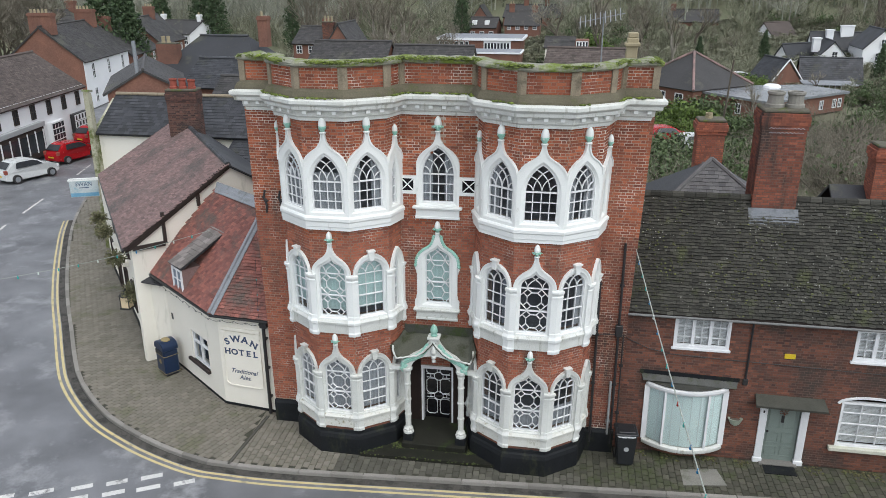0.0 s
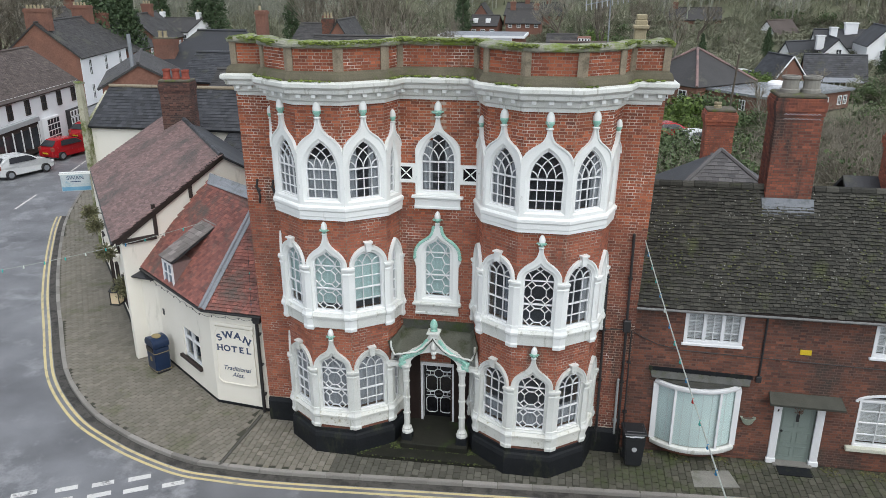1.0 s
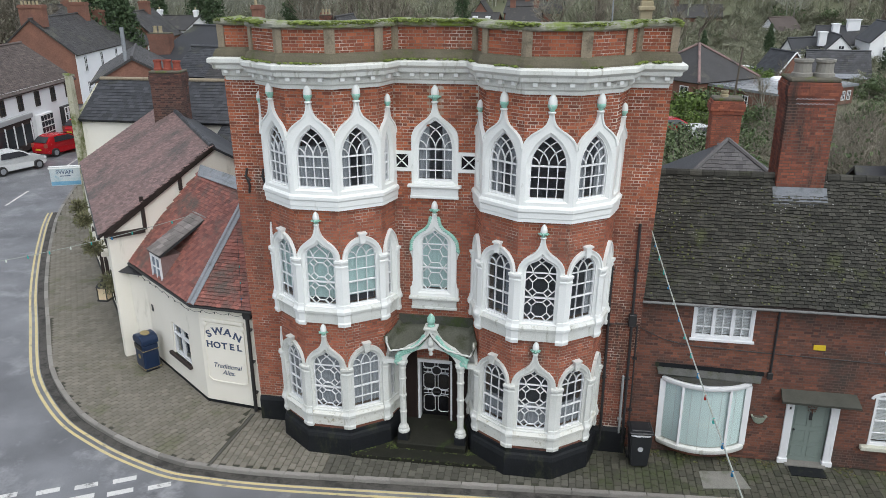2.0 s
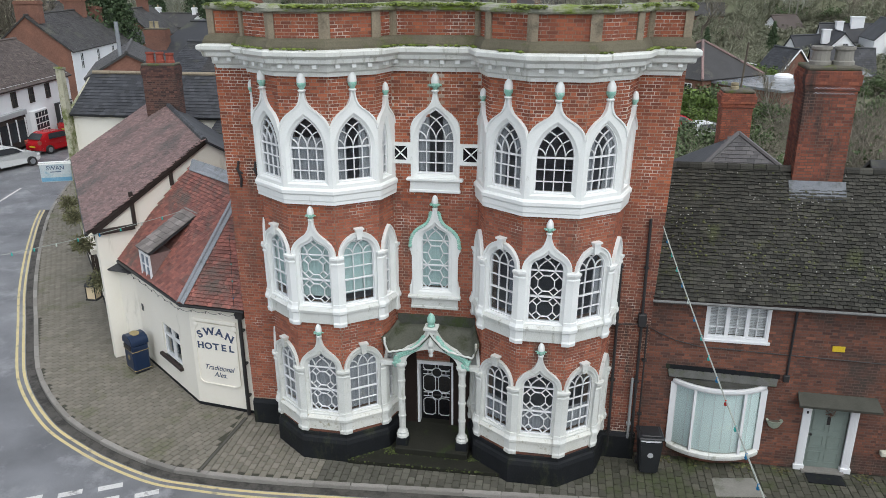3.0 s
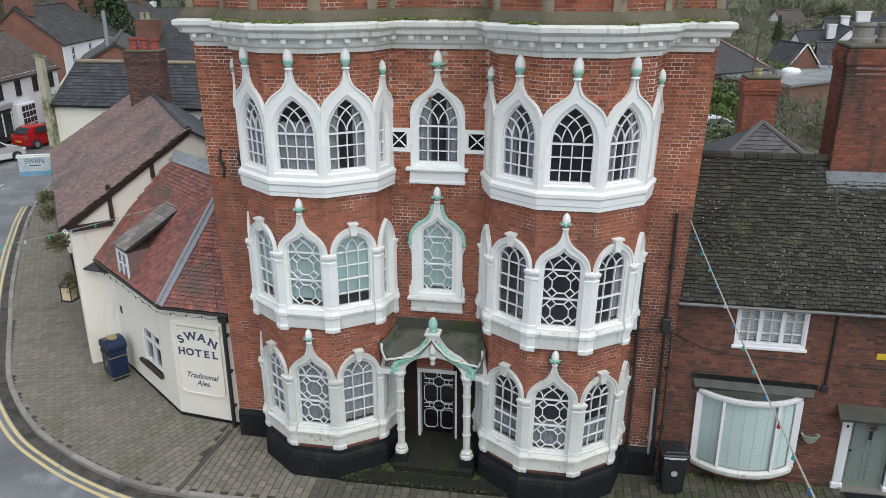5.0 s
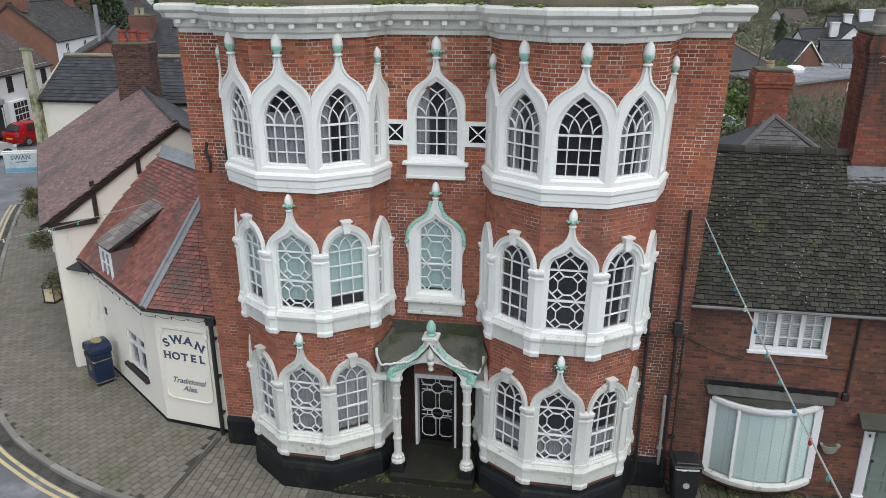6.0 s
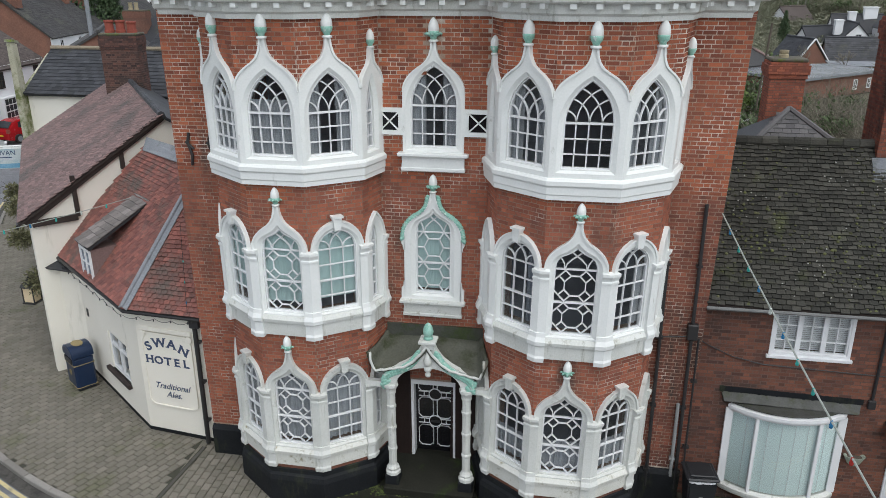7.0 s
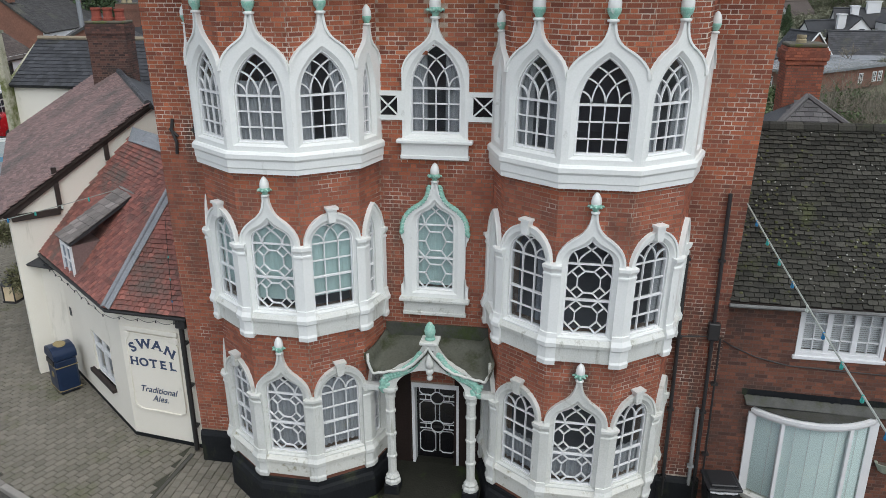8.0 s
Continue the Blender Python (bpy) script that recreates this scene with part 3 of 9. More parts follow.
def inset(half, d):
    """The half outline drawn in by d, evenly enough."""
    out = []
    for i, (a, h) in enumerate(half):
        p, q = half[max(0, i - 1)], half[min(len(half) - 1, i + 1)]
        t = Vector((q[0] - p[0], q[1] - p[1]))
        t = t.normalized() if t.length > 1e-6 else Vector((0, 1))
        out.append((max(0.001, a - t.y * d), h + t.x * d if i else h))
    out[-1] = (0.001, half[-1][1] - d * 1.6)
    return out


def tracery(bm, g, half, n_panes, w, b0, b1):
    """Arcs that spring both ways from each bar, each as wide as what is left of the opening."""
    zs, H = half[0][1], half[-1][1] - half[0][1]
    hw = half_width(half, zs)
    R = (g * g + H * H) / (2 * g) * (1.35 if H < 1.2 * g else 1.0)
    for k in range(1, n_panes):
        r = R * (1 - k / n_panes)
        for side in (1, -1):
            pts = []
            for i in range(25):
                z = min(r, H) * math.sin(math.pi / 2 * i / 24)
                x = -g + 2 * g * k / n_panes + r - math.sqrt(max(0.0, r * r - z * z))
                if x > hw(zs + z) or z > H * 0.99:
                    break
                pts.append((side * x, zs + z))
            if len(pts) > 1:
                flat_bar(bm, pts, w, b0, b1)


def octagon_bars(bm, g, z0, z1, w, b0, b1):
    """A gothick octagon between z0 and z1, with a small square set on each slanting side."""
    cz, hz = (z0 + z1) / 2, (z1 - z0) / 2
    o = g * 0.48
    c = o * math.tan(radians(22.5))
    octa = [(o, c), (c, o), (-c, o), (-o, c), (-o, -c), (-c, -o), (c, -o), (o, -c), (o, c)]
    flat_bar(bm, [(x, cz + z) for x, z in octa], w, b0, b1)
    d = 1.3 * c
    for sx in (1, -1):
        for sz in (1, -1):
            p, q, pe, qe = (o, c), (c, o), (o + d, c + d), (c + d, o + d)
            up, out = max(0.0, hz - qe[1]), max(0.0, g - pe[0])
            line = [(qe[0] - up, qe[1] + up), qe, pe, (pe[0] + out, pe[1] - out)]
            if qe[1] > hz:
                line = line[1:]
            for bar in ([p, pe], [q, qe], line):
                flat_bar(bm, [(sx * x, cz + sz * min(z, hz)) for x, z in bar], w, b0, b1)


def hexagon_bars(bm, g, z0, z1, w, b0, b1):
    """A long hexagon between z0 and z1, tied to the jambs and the rails."""
    cz, hz = (z0 + z1) / 2, (z1 - z0) / 2
    six = [(0.31 * g, 0.56 * hz), (-0.31 * g, 0.56 * hz), (-0.54 * g, 0), (-0.31 * g, -0.56 * hz), (0.31 * g, -0.56 * hz), (0.54 * g, 0), (0.31 * g, 0.56 * hz)]
    flat_bar(bm, [(x, cz + z) for x, z in six], w, b0, b1)
    for sx in (1, -1):
        flat_bar(bm, [(sx * 0.54 * g, cz), (sx * g, cz)], w, b0, b1)
        for sz in (1, -1):
            flat_bar(bm, [(sx * 0.31 * g, cz + sz * 0.56 * hz), (sx * 0.57 * g, cz + sz * hz)], w, b0, b1)
            flat_bar(bm, [(sx * 0.57 * g, cz + sz * hz), (sx * g, cz + sz * 0.45 * hz)], w, b0, b1)


def acorn(parent, at, size=1.0, leafy=False):
    """A white acorn in a green cup on a white collar."""
    m = Matrix.Translation(at) @ Matrix.Scale(size, 4)
    fin = part("finial", lathe(B(), [(0.0, 0.1), (0.085, 0.105), (0.1, 0.16), (0.098, 0.22), (0.08, 0.29), (0.045, 0.345), (0.012, 0.375), (0.0, 0.378)], m, 14), WHITE, parent, "white acorn finial", True)
    cup = lathe(B(), [(0.05, 0.0), (0.062, 0.03), (0.09, 0.07), (0.104, 0.125), (0.1, 0.145), (0.08, 0.15)], m, 14)
    if leafy:
        for i in range(8):
            a = math.pi * i / 4
            tube(cup, [m @ Vector((0.08 * math.cos(a), 0.08 * math.sin(a), 0.07)), m @ Vector((0.13 * math.cos(a), 0.13 * math.sin(a), 0.11)), m @ Vector((0.155 * math.cos(a), 0.155 * math.sin(a), 0.085))], 0.022 * size, 5)
    part("finial_cup", cup, GREEN, fin, "pale green finial cup", True)
    part("finial_collar", lathe(B(), [(0.05, -0.05), (0.085, -0.045), (0.09, -0.015), (0.06, 0.0)], m, 14), WHITE, fin, smooth=True)


def curtain_mesh(g, z0, z1, side, fold=1.0):
    """A pleated drape; side -1, 0 or 1: at one jamb, across, or at the other."""
    bm = B()
    a0, a1 = {-1: (-g - 0.05, -g * 0.35), 0: (-g - 0.05, g + 0.05), 1: (g * 0.35, g + 0.05)}[side]
    n = max(8, int((a1 - a0) / 0.02))
    prev = None
    for i in range(n + 1):
        a = a0 + (a1 - a0) * i / n
        b = -0.13 + fold * (0.018 * math.sin(i * 1.15) + 0.008 * math.sin(i * 2.7))
        cur = [bm.verts.new((a, z0, b)), bm.verts.new((a, z1, b * 0.92))]
        if prev:
            bm.faces.new((prev[0], cur[0], cur[1], prev[1]))
        prev = cur
    return bm


def local(name, bm, material, parent, m, label="", smooth=False):
    """A part whose mesh lies in a facet's axes."""
    return placed(name, finish(name, bm, material, smooth), parent, m, label)


def arch_band(bm, outer, inner, b0, b1):
    """A raised band between two half outlines, mirrored, open at its feet."""
    for sx in (1, -1):
        for (p, q), (u, v) in zip(zip(outer, outer[1:]), zip(inner, inner[1:])):
            o0, o1, i0, i1 = [(sx * a, h) for a, h in (p, q, u, v)]
            for quad in (((*o0, b1), (*o1, b1), (*i1, b1), (*i0, b1)), ((*o0, b0), (*o1, b0), (*o1, b1), (*o0, b1)), ((*i0, b1), (*i1, b1), (*i1, b0), (*i0, b0))):
                bm.faces.new([bm.verts.new(c) for c in quad])
        bm.faces.new([bm.verts.new((sx * a, h, b)) for (a, h), b in ((outer[0], b0), (outer[0], b1), (inner[0], b1), (inner[0], b0))])


def splay(bm, outer, inner, b_out, b_in):
    """A slanting reveal from one closed outline back to a smaller one."""
    a = [bm.verts.new((x, z, b_out)) for x, z in outer]
    b = [bm.verts.new((x, z, b_in)) for x, z in inner]
    for i in range(len(a)):
        k = (i + 1) % len(a)
        bm.faces.new((a[i], a[k], b[k], b[i]))
    return bm


def window(m, kind, spec):
    """One window of the house on the facet pose m."""
    g, z0, zs, za = spec["g"], spec["z0"], spec["zs"], spec["za"]
    half = head(spec["head"], g, zs, za)
    win = local("window", ring(B(), outline(half, z0), outline(inset(half, 0.035), z0 + 0.045), -0.10, -0.03), SASH, house, m, spec["label"])
    W, s0, os, oa = spec["W"], spec["s0"], spec["os"], spec["oa"]
    oh = head(spec["ohead"], W, os, oa, spec.get("neck", 0.002))
    mid = [(a + 0.075, h) if i < 1 else (a + 0.075 * (1 - i / len(half) * 0.9), h + 0.075 * i / len(half)) for i, (a, h) in enumerate(half)]
    foot = z0 - 0.3 * (z0 - s0)
    sur = ring(B(), outline(oh, s0), outline(mid, foot), -0.02, 0.06)
    splay(sur, outline(mid, foot), outline(half, z0), 0.06, 0.008)
    ring(sur, outline(half, z0), outline(inset(half, 0.016), z0 + 0.018), -0.06, 0.009)
    bead_in = [(max(0.001, a - 0.035), h - 0.012 if i > 2 else h) for i, (a, h) in enumerate(oh)]
    arch_band(sur, oh, bead_in, 0.05, 0.09)
    # the ground storey takes the darkened white
    paint = WHITE_LOW if oa < 4.5 else WHITE
    local("surround", sur, paint, win, m, "white moulded surround")
    bars = B()
    w, b0, b1 = 0.026, -0.075, -0.04
    inner = inset(half, 0.03)
    hw = half_width(half, z0)
    n = spec["panes"]
    if spec["bars"] == "octagon":
        mz = z0 + (zs - z0) * 0.5
        for lo, hi in ((z0 + 0.03, mz), (mz, zs)):
            octagon_bars(bars, g, lo, hi, w, b0, b1)
        for z, t in ((mz, 0.045), (zs, 0.03)):
            flat_bar(bars, [(-g, z), (g, z)], t, b0 - 0.01, b1 + 0.006)
        up = za - zs
        for sx in (1, -1):
            flat_bar(bars, [(-sx * g * 0.5, zs), (-sx * g * 0.42, zs + up * 0.22), (-sx * g * 0.2, zs + up * 0.42), (0, zs + up * 0.55), (sx * g * 0.3, zs + up * 0.76)], w, b0, b1)
            flat_bar(bars, [(sx * g * 0.5, zs), (sx * g * 0.56, zs + up * 0.25), (sx * g * 0.74, zs + up * 0.5)], w, b0, b1)
    elif spec["bars"] == "hexagon":
        mz = z0 + (zs - z0) * 0.5
        for lo, hi in ((z0 + 0.03, mz), (mz, zs)):
            hexagon_bars(bars, g, lo, hi, w, b0, b1)
        for z, t in ((mz, 0.042), (zs, 0.028)):
            flat_bar(bars, [(-g, z), (g, z)], t, b0 - 0.01, b1 + 0.006)
        up = za - zs
        for sx in (1, -1):
            flat_bar(bars, [(-sx * g * 0.55, zs), (-sx * g * 0.46, zs + up * 0.2), (-sx * g * 0.3, zs + up * 0.38), (0, zs + up * 0.58), (sx * g * 0.28, zs + up * 0.78)], w, b0, b1)
            flat_bar(bars, [(sx * g * 0.57, zs), (sx * g * 0.62, zs + up * 0.25), (sx * g * 0.76, zs + up * 0.48)], w, b0, b1)
    else:
        rows = spec["rows"]
        for i in range(1, n):
            a = -g + 2 * g * i / n
            flat_bar(bars, [(a, z0 + 0.03), (a, zs)], w, b0, b1)
        for r in range(1, rows + 1):
            z = z0 + (zs - z0) * r / rows
            thick = 0.042 if r == spec.get("rail", rows) else w
            flat_bar(bars, [(-g, z), (g, z)], thick, b0 - (0.01 if thick > w else 0), b1 + (0.006 if thick > w else 0))
        tracery(bars, g, half, n, w, b0, b1)
    local("glazing_lattice", bars, SASH, win, m, "slim white glazing bars")
    pane = local("pane", sheet(B(), outline(half, z0), -0.07), GLASS, win, m, "old window glass")
    pane.visible_shadow = False
    for side, c0, c1, cm in spec.get("drapes", ()):
        local("curtain", curtain_mesh(g, c0, c1, side, 0.15 if cm is BLIND else 1.0), cm, win, m, "pale hanging curtain" if cm is CURTAIN else "pale blue-green blind")
    return win


def open_wall(bm, m, W0, W1, z0, z1, openings, thick=0.3):
    """A wall facet from a = W0 to W1 with openings [(half outline, foot)], cut through its thickness."""
    cuts = {z0, z1}
    for half, foot in openings:
        cuts |= {foot} | {h for a, h in half}
    zs = sorted(z for z in cuts if z0 <= z <= z1)

    def hw(z, up):
        for half, foot in openings:
            if foot <= z <= half[-1][1]:
                if (up and z >= half[-1][1] - 1e-9) or (not up and z <= foot + 1e-9):
                    continue
                return max(0.0, half_width(half, foot)(z))
        return 0.0

    def quad(*p):
        bm.faces.new([bm.verts.new(m @ Vector(q)) for q in p])
    for lo, hi in zip(zs, zs[1:]):
        if hi - lo < 1e-5:
            continue
        h0, h1 = hw(lo, True), hw(hi, False)
        for b, flip in ((0.0, False), (-thick, True)):
            if h0 < 1e-6 and h1 < 1e-6:
                sets = [((W0, lo), (W1, lo), (W1, hi), (W0, hi))]
            else:
                sets = [((W0, lo), (-h0, lo), (-h1, hi), (W0, hi)), ((h0, lo), (W1, lo), (W1, hi), (h1, hi))]
            for s in sets:
                s = s[::-1] if flip else s
                quad(*[(a, h, b) for a, h in s])
        if h0 > 1e-6 or h1 > 1e-6:
            for sg in (1, -1):
                quad((sg * h0, lo, 0), (sg * h1, hi, 0), (sg * h1, hi, -thick), (sg * h0, lo, -thick))
    for half, foot in openings:
        quad((-half[0][0], foot, 0), (half[0][0], foot, 0), (half[0][0], foot, -thick), (-half[0][0], foot, -thick))


# window kinds: top storey, middle storey, ground storey
DY = -2.96


def top_spec(W, g, oa, za, panes, drapes=()):
    return dict(g=g, z0=7.28, zs=8.05 if panes > 2 else 7.98, za=za, head="pointed", W=W, s0=7.14, os=8.45, oa=oa, ohead="tall_ogee", neck=0.05, panes=panes, rows=3, rail=3, bars="grid", drapes=drapes, label="white pointed gothic sash window with intersecting glazing bars")


def low_spec(kind, W, dz, drapes=()):
    d = dict(s0=4.19 + dz, W=W, drapes=drapes)
    if kind == "ogee":
        d.update(g=0.39, z0=4.255 + dz, zs=5.51 + dz, za=5.95 + dz, head="soft_ogee", os=5.53 + dz, oa=6.39 + dz, ohead="ogee", neck=0.05, panes=3, bars="octagon", label="white ogee-headed sash window with octagonal glazing bars")
    elif kind == "round":
        d.update(g=min(0.39, W - 0.13), z0=4.26 + dz, zs=5.50 + dz, za=5.88 + dz, head="round", os=5.5 + dz, oa=6.06 + dz, ohead="round", panes=3, rows=4, rail=2, bars="grid", label="white round-headed sash window with arched glazing bars")
    else:
        d.update(g=0.13, z0=4.27 + dz, zs=5.45 + dz, za=5.86 + dz, head="pointed", os=5.42 + dz, oa=6.08 + dz, ohead="pointed", panes=2, rows=4, rail=2, bars="grid", label="narrow white lancet sash window")
    return d


CUR_L, CUR_R, NET = (-1, 7.3, 8.6, CURTAIN), (1, 7.3, 8.6, CURTAIN), (0, 7.3, 8.28, CURTAIN)


def low_drapes(side, dz, facet):
    if dz:
        return ((0, 4.35 + dz, (4.95 if side == "R" else 5.75) + dz, CURTAIN),)
    if side == "L":
        return ((0, 4.5 if facet != 2 else 4.44, 5.95, BLIND),)
    return {1: ((1, 4.35, 5.9, ROOM),), 3: ((1, 4.35, 5.5, CURTAIN),)}.get(facet, ())


TOP_DRAPES = {"L": [(NET,), (NET,), (NET,), (CUR_L, CUR_R), (NET,)], "R": [(NET,), (CUR_L, CUR_R), (), (CUR_R, CUR_L), (NET,)]}
walls, brickwork = B(), B()
sill_parts = []
for side, c in (("L", CL), ("R", CR)):
    plan = bay_plan(c)
    for i in range(5):
        m = facet_pose(plan[i], plan[i + 1])
        L = (Vector(plan[i + 1]) - Vector(plan[i])).length
        W = L / 2
        narrow = i in (0, 4)
        drop = 0.0 if side == "L" else 0.08
        specs = [top_spec(W + 0.02, 0.14 if narrow else min(0.415, W - 0.13), (9.1 if narrow else 9.33) - drop, 8.6 if narrow else 8.76, 2 if narrow else 4, TOP_DRAPES[side][i])]
        kind = "lancet" if narrow else ("ogee" if i == 2 else "round")
        for dz in (0.0, DY):
            specs.append(low_spec(kind, W - 0.02, dz, low_drapes(side, dz, i)))
        openings = []
        for k, s in enumerate(specs):
            win = window(m, kind, s)
            openings.append(([(a + 0.004, h) for a, h in head(s["head"], s["g"], s["zs"], s["za"])], s["z0"]))
            top = m @ Vector((0, s["oa"] + 0.04, 0.05))
            if k == 0:
                acorn(win, top, 0.78 if narrow else 1.0)
            elif kind == "ogee":
                acorn(win, top, 0.82, True)
            elif kind == "round":
                ks = B()
                prism(ks, [(-0.06, s["oa"] - 0.16), (0.06, s["oa"] - 0.16), (0.085, s["oa"] + 0.07), (-0.085, s["oa"] + 0.07)], -0.01, 0.13)
                box(ks, -0.11, 0.11, s["oa"] + 0.07, s["oa"] + 0.11, -0.01, 0.16)
                local("keystone", ks, WHITE_LOW if s["oa"] < 4.5 else WHITE, win, m)
        open_wall(walls, m, -W, W, 0.0, 9.7, openings)
        bricks(brickwork, m, -W, W, 0.6, 9.68, lambda z, o=openings: [(-half_width(*q)(z) - 0.02, half_width(*q)(z) + 0.02) for q in o if half_width(*q)(z) > 0], seed=10 * i + ord(side))

    # sills, pilasters and plinth of this bay
    ext = plan
    TOP_SILL = [(0.0, 6.78), (0.085, 6.78), (0.085, 6.86), (0.1, 6.88), (0.1, 7.0), (0.13, 7.04), (0.13, 7.11), (0.09, 7.15), (0.0, 7.16)]
    part("sill", moulding(B(), ext, TOP_SILL), WHITE, house, "white moulded timber sill round the bay")
    for dz in (0.0, DY):
        prof = [(0.0, 3.8), (0.075, 3.8), (0.075, 4.06), (0.115, 4.08), (0.125, 4.14), (0.06, 4.21), (0.0, 4.22)]
        part("sill", moulding(B(), ext, [(o, z + dz) for o, z in prof]), SILL_LICHEN if dz else SILL_WHITE, house, "white weathered sill with lichen and flaking paint")
        for v in range(6):
            p = Vector(plan[v])
            line = []
            if v > 0:
                d = (Vector(plan[v - 1]) - p).normalized()
                line.append(tuple(p + d * (0.13 if v in (2, 3) else 0.115)))
            line.append(tuple(p))
            if v < 5:
                d = (Vector(plan[v + 1]) - p).normalized()
                line.append(tuple(p + d * (0.13 if v in (2, 3) else 0.115)))
            bm = B()
            moulding(bm, line, [(0.0, 4.2 + dz), (0.1, 4.2 + dz), (0.1, 5.42 + dz), (0.0, 5.42 + dz)])
            moulding(bm, line, [(0.0, 3.75 + dz), (0.13, 3.75 + dz), (0.14, 3.83 + dz), (0.12, 3.87 + dz), (0.12, 4.06 + dz), (0.165, 4.1 + dz), (0.17, 4.17 + dz), (0.13, 4.25 + dz), (0.12, 4.33 + dz), (0.0, 4.33 + dz)])
            moulding(bm, line, [(0.0, 5.33 + dz), (0.12, 5.33 + dz), (0.12, 5.36 + dz), (0.1, 5.38 + dz), (0.115, 5.42 + dz), (0.15, 5.47 + dz), (0.15, 5.52 + dz), (0.0, 5.53 + dz)])
            part("pilaster", bm, WHITE_LOW if dz else WHITE, house, "white pilaster with moulded cap")
    part("plinth", moulding(B(), ext, [(0.0, 0.0), (0.16, 0.0), (0.15, 0.5), (0.12, 0.6), (0.07, 0.64), (0.06, 0.72), (0.0, 0.76)]), BLACK, house, "black painted bay plinth")
    part("plinth_band", moulding(B(), ext, [(0.0, 0.74), (0.03, 0.74), (0.03, 0.83), (0.0, 0.83)]), BRICK_DARK, house)

# centre strip between the bays
mc = facet_pose((bay_plan(CL)[5][0], WALL_Y), (bay_plan(CR)[0][0], WALL_Y))
mx = mc.translation.x
mc = mc @ Matrix.Translation((CC - mx, 0, 0))
wl_, wr_ = bay_plan(CL)[5][0] - CC, bay_plan(CR)[0][0] - CC
c_top = dict(g=0.45, z0=7.25, zs=8.04, za=8.79, head="pointed", W=0.585, s0=7.12, os=8.3, oa=9.2, ohead="tall_ogee", neck=0.045, panes=4, rows=3, rail=3, bars="grid", drapes=(CUR_L, CUR_R), label="white pointed gothic sash window with intersecting glazing bars")
c_mid = dict(g=0.365, z0=4.285, zs=5.57, za=6.01, head="soft_ogee", W=0.585, s0=4.16, os=5.5, oa=6.42, ohead="ogee", neck=0.05, panes=3, bars="hexagon", drapes=((0, 4.36, 5.98, BLIND),), label="white ogee sash window with hexagonal bars and a pale blue blind")
w_top, w_mid = window(mc, "c", c_top), window(mc, "c", c_mid)
acorn(w_top, mc @ Vector((0, 9.24, 0.05)), 1.0, True)
acorn(w_mid, mc @ Vector((0, 6.44, 0.05)), 0.85, True)
for win, z1, z0 in ((w_top, 7.13, 6.82), (w_mid, 4.12, 3.81)):
    bm = box(B(), -0.68, 0.68, z1 - 0.02, z1 + 0.05, 0, 0.17, bevel=0.015)
    box(bm, -0.6, 0.6, z0 + 0.07, z1 - 0.02, 0, 0.08)
    box(bm, -0.62, 0.62, z0, z0 + 0.07, 0, 0.1, bevel=0.01)
    local("sill", bm, SILL_WHITE if win is w_mid else WHITE, win, mc, "white moulded sill and apron")
# green leaf crest on the middle ogee: overlapping scalloped leaves along its outer edge
LEAF_FORM = [(0.0, -0.09), (0.03, -0.07), (0.047, -0.02), (0.05, 0.03), (0.036, 0.065), (0.0, 0.08)]


def leaf_chain(bm, line, b, size, step, flip):
    """Plump carved leaves laid one over the next along a line (a, h)."""
    for p, q in zip(even_line(line, step), even_line(line, step)[1:]):
        d = q - p
        m = Matrix.Translation((p.x, p.y, b)) @ Matrix.Rotation(math.atan2(d.y, d.x) - radians(90) + flip * 0.5, 4, "Z") @ Matrix.Rotation(radians(-90), 4, "X") @ Matrix.Rotation(radians(14), 4, "X") @ Matrix.Scale(size, 4) @ Matrix.Diagonal((1, 0.55, 1, 1))
        lathe(bm, LEAF_FORM, m, 7)
    return bm


crest = [(0.62, 5.45)] + head("ogee", 0.615, 5.52, 6.4, 0.1, 16)
for sx in (1, -1):
    bm = leaf_chain(B(), [(sx * a, h) for a, h in crest], 0.075, 0.78, 0.062, sx)
    lathe(bm, [(0.0, -0.05), (0.036, -0.035), (0.045, 0.0), (0.036, 0.035), (0.0, 0.05)], Matrix.Translation((sx * 0.63, 5.45, 0.06)), 8)
    tagged(local("leaf_crest", bm, GREEN, w_mid, mc, "", True), "pale green carved leaf crest")
for sx in (1, -1):
    for pts in ([(0.575, 5.2), (0.6, 5.22), (0.61, 5.3), (0.64, 5.34), (0.64, 5.5), (0.575, 5.56)], [(0.575, 4.17), (0.65, 4.17), (0.65, 4.4), (0.61, 4.44), (0.6, 4.55), (0.575, 4.58)]):
        local("scroll", prism(B(), [(sx * a, h) for a, h in pts], -0.01, 0.06), WHITE, w_mid, mc, "white side ear of the surround")
for sx in (1, -1):
    a0, a1 = (0.585, wr_ + 0.06) if sx > 0 else (wl_ - 0.06, -0.585)
    bm = B()
    ring(bm, [(a0, 7.5), (a1, 7.5), (a1, 8.0), (a0, 8.0)], [(a0 + 0.08, 7.58), (a1 - 0.08, 7.58), (a1 - 0.08, 7.92), (a0 + 0.08, 7.92)], 0.0, 0.06)
    flat_bar(bm, [(a0 + 0.08, 7.58), (a1 - 0.08, 7.92)], 0.03, 0.02, 0.045)
    flat_bar(bm, [(a0 + 0.08, 7.92), (a1 - 0.08, 7.58)], 0.03, 0.02, 0.045)
    xb = local("cross_light", bm, WHITE, house, mc, "small white crossed side light")
    local("pane", sheet(B(), [(a0 + 0.08, 7.58), (a1 - 0.08, 7.58), (a1 - 0.08, 7.92), (a0 + 0.08, 7.92)], 0.016), DOOR_BLACK, xb, mc, "dark pane")
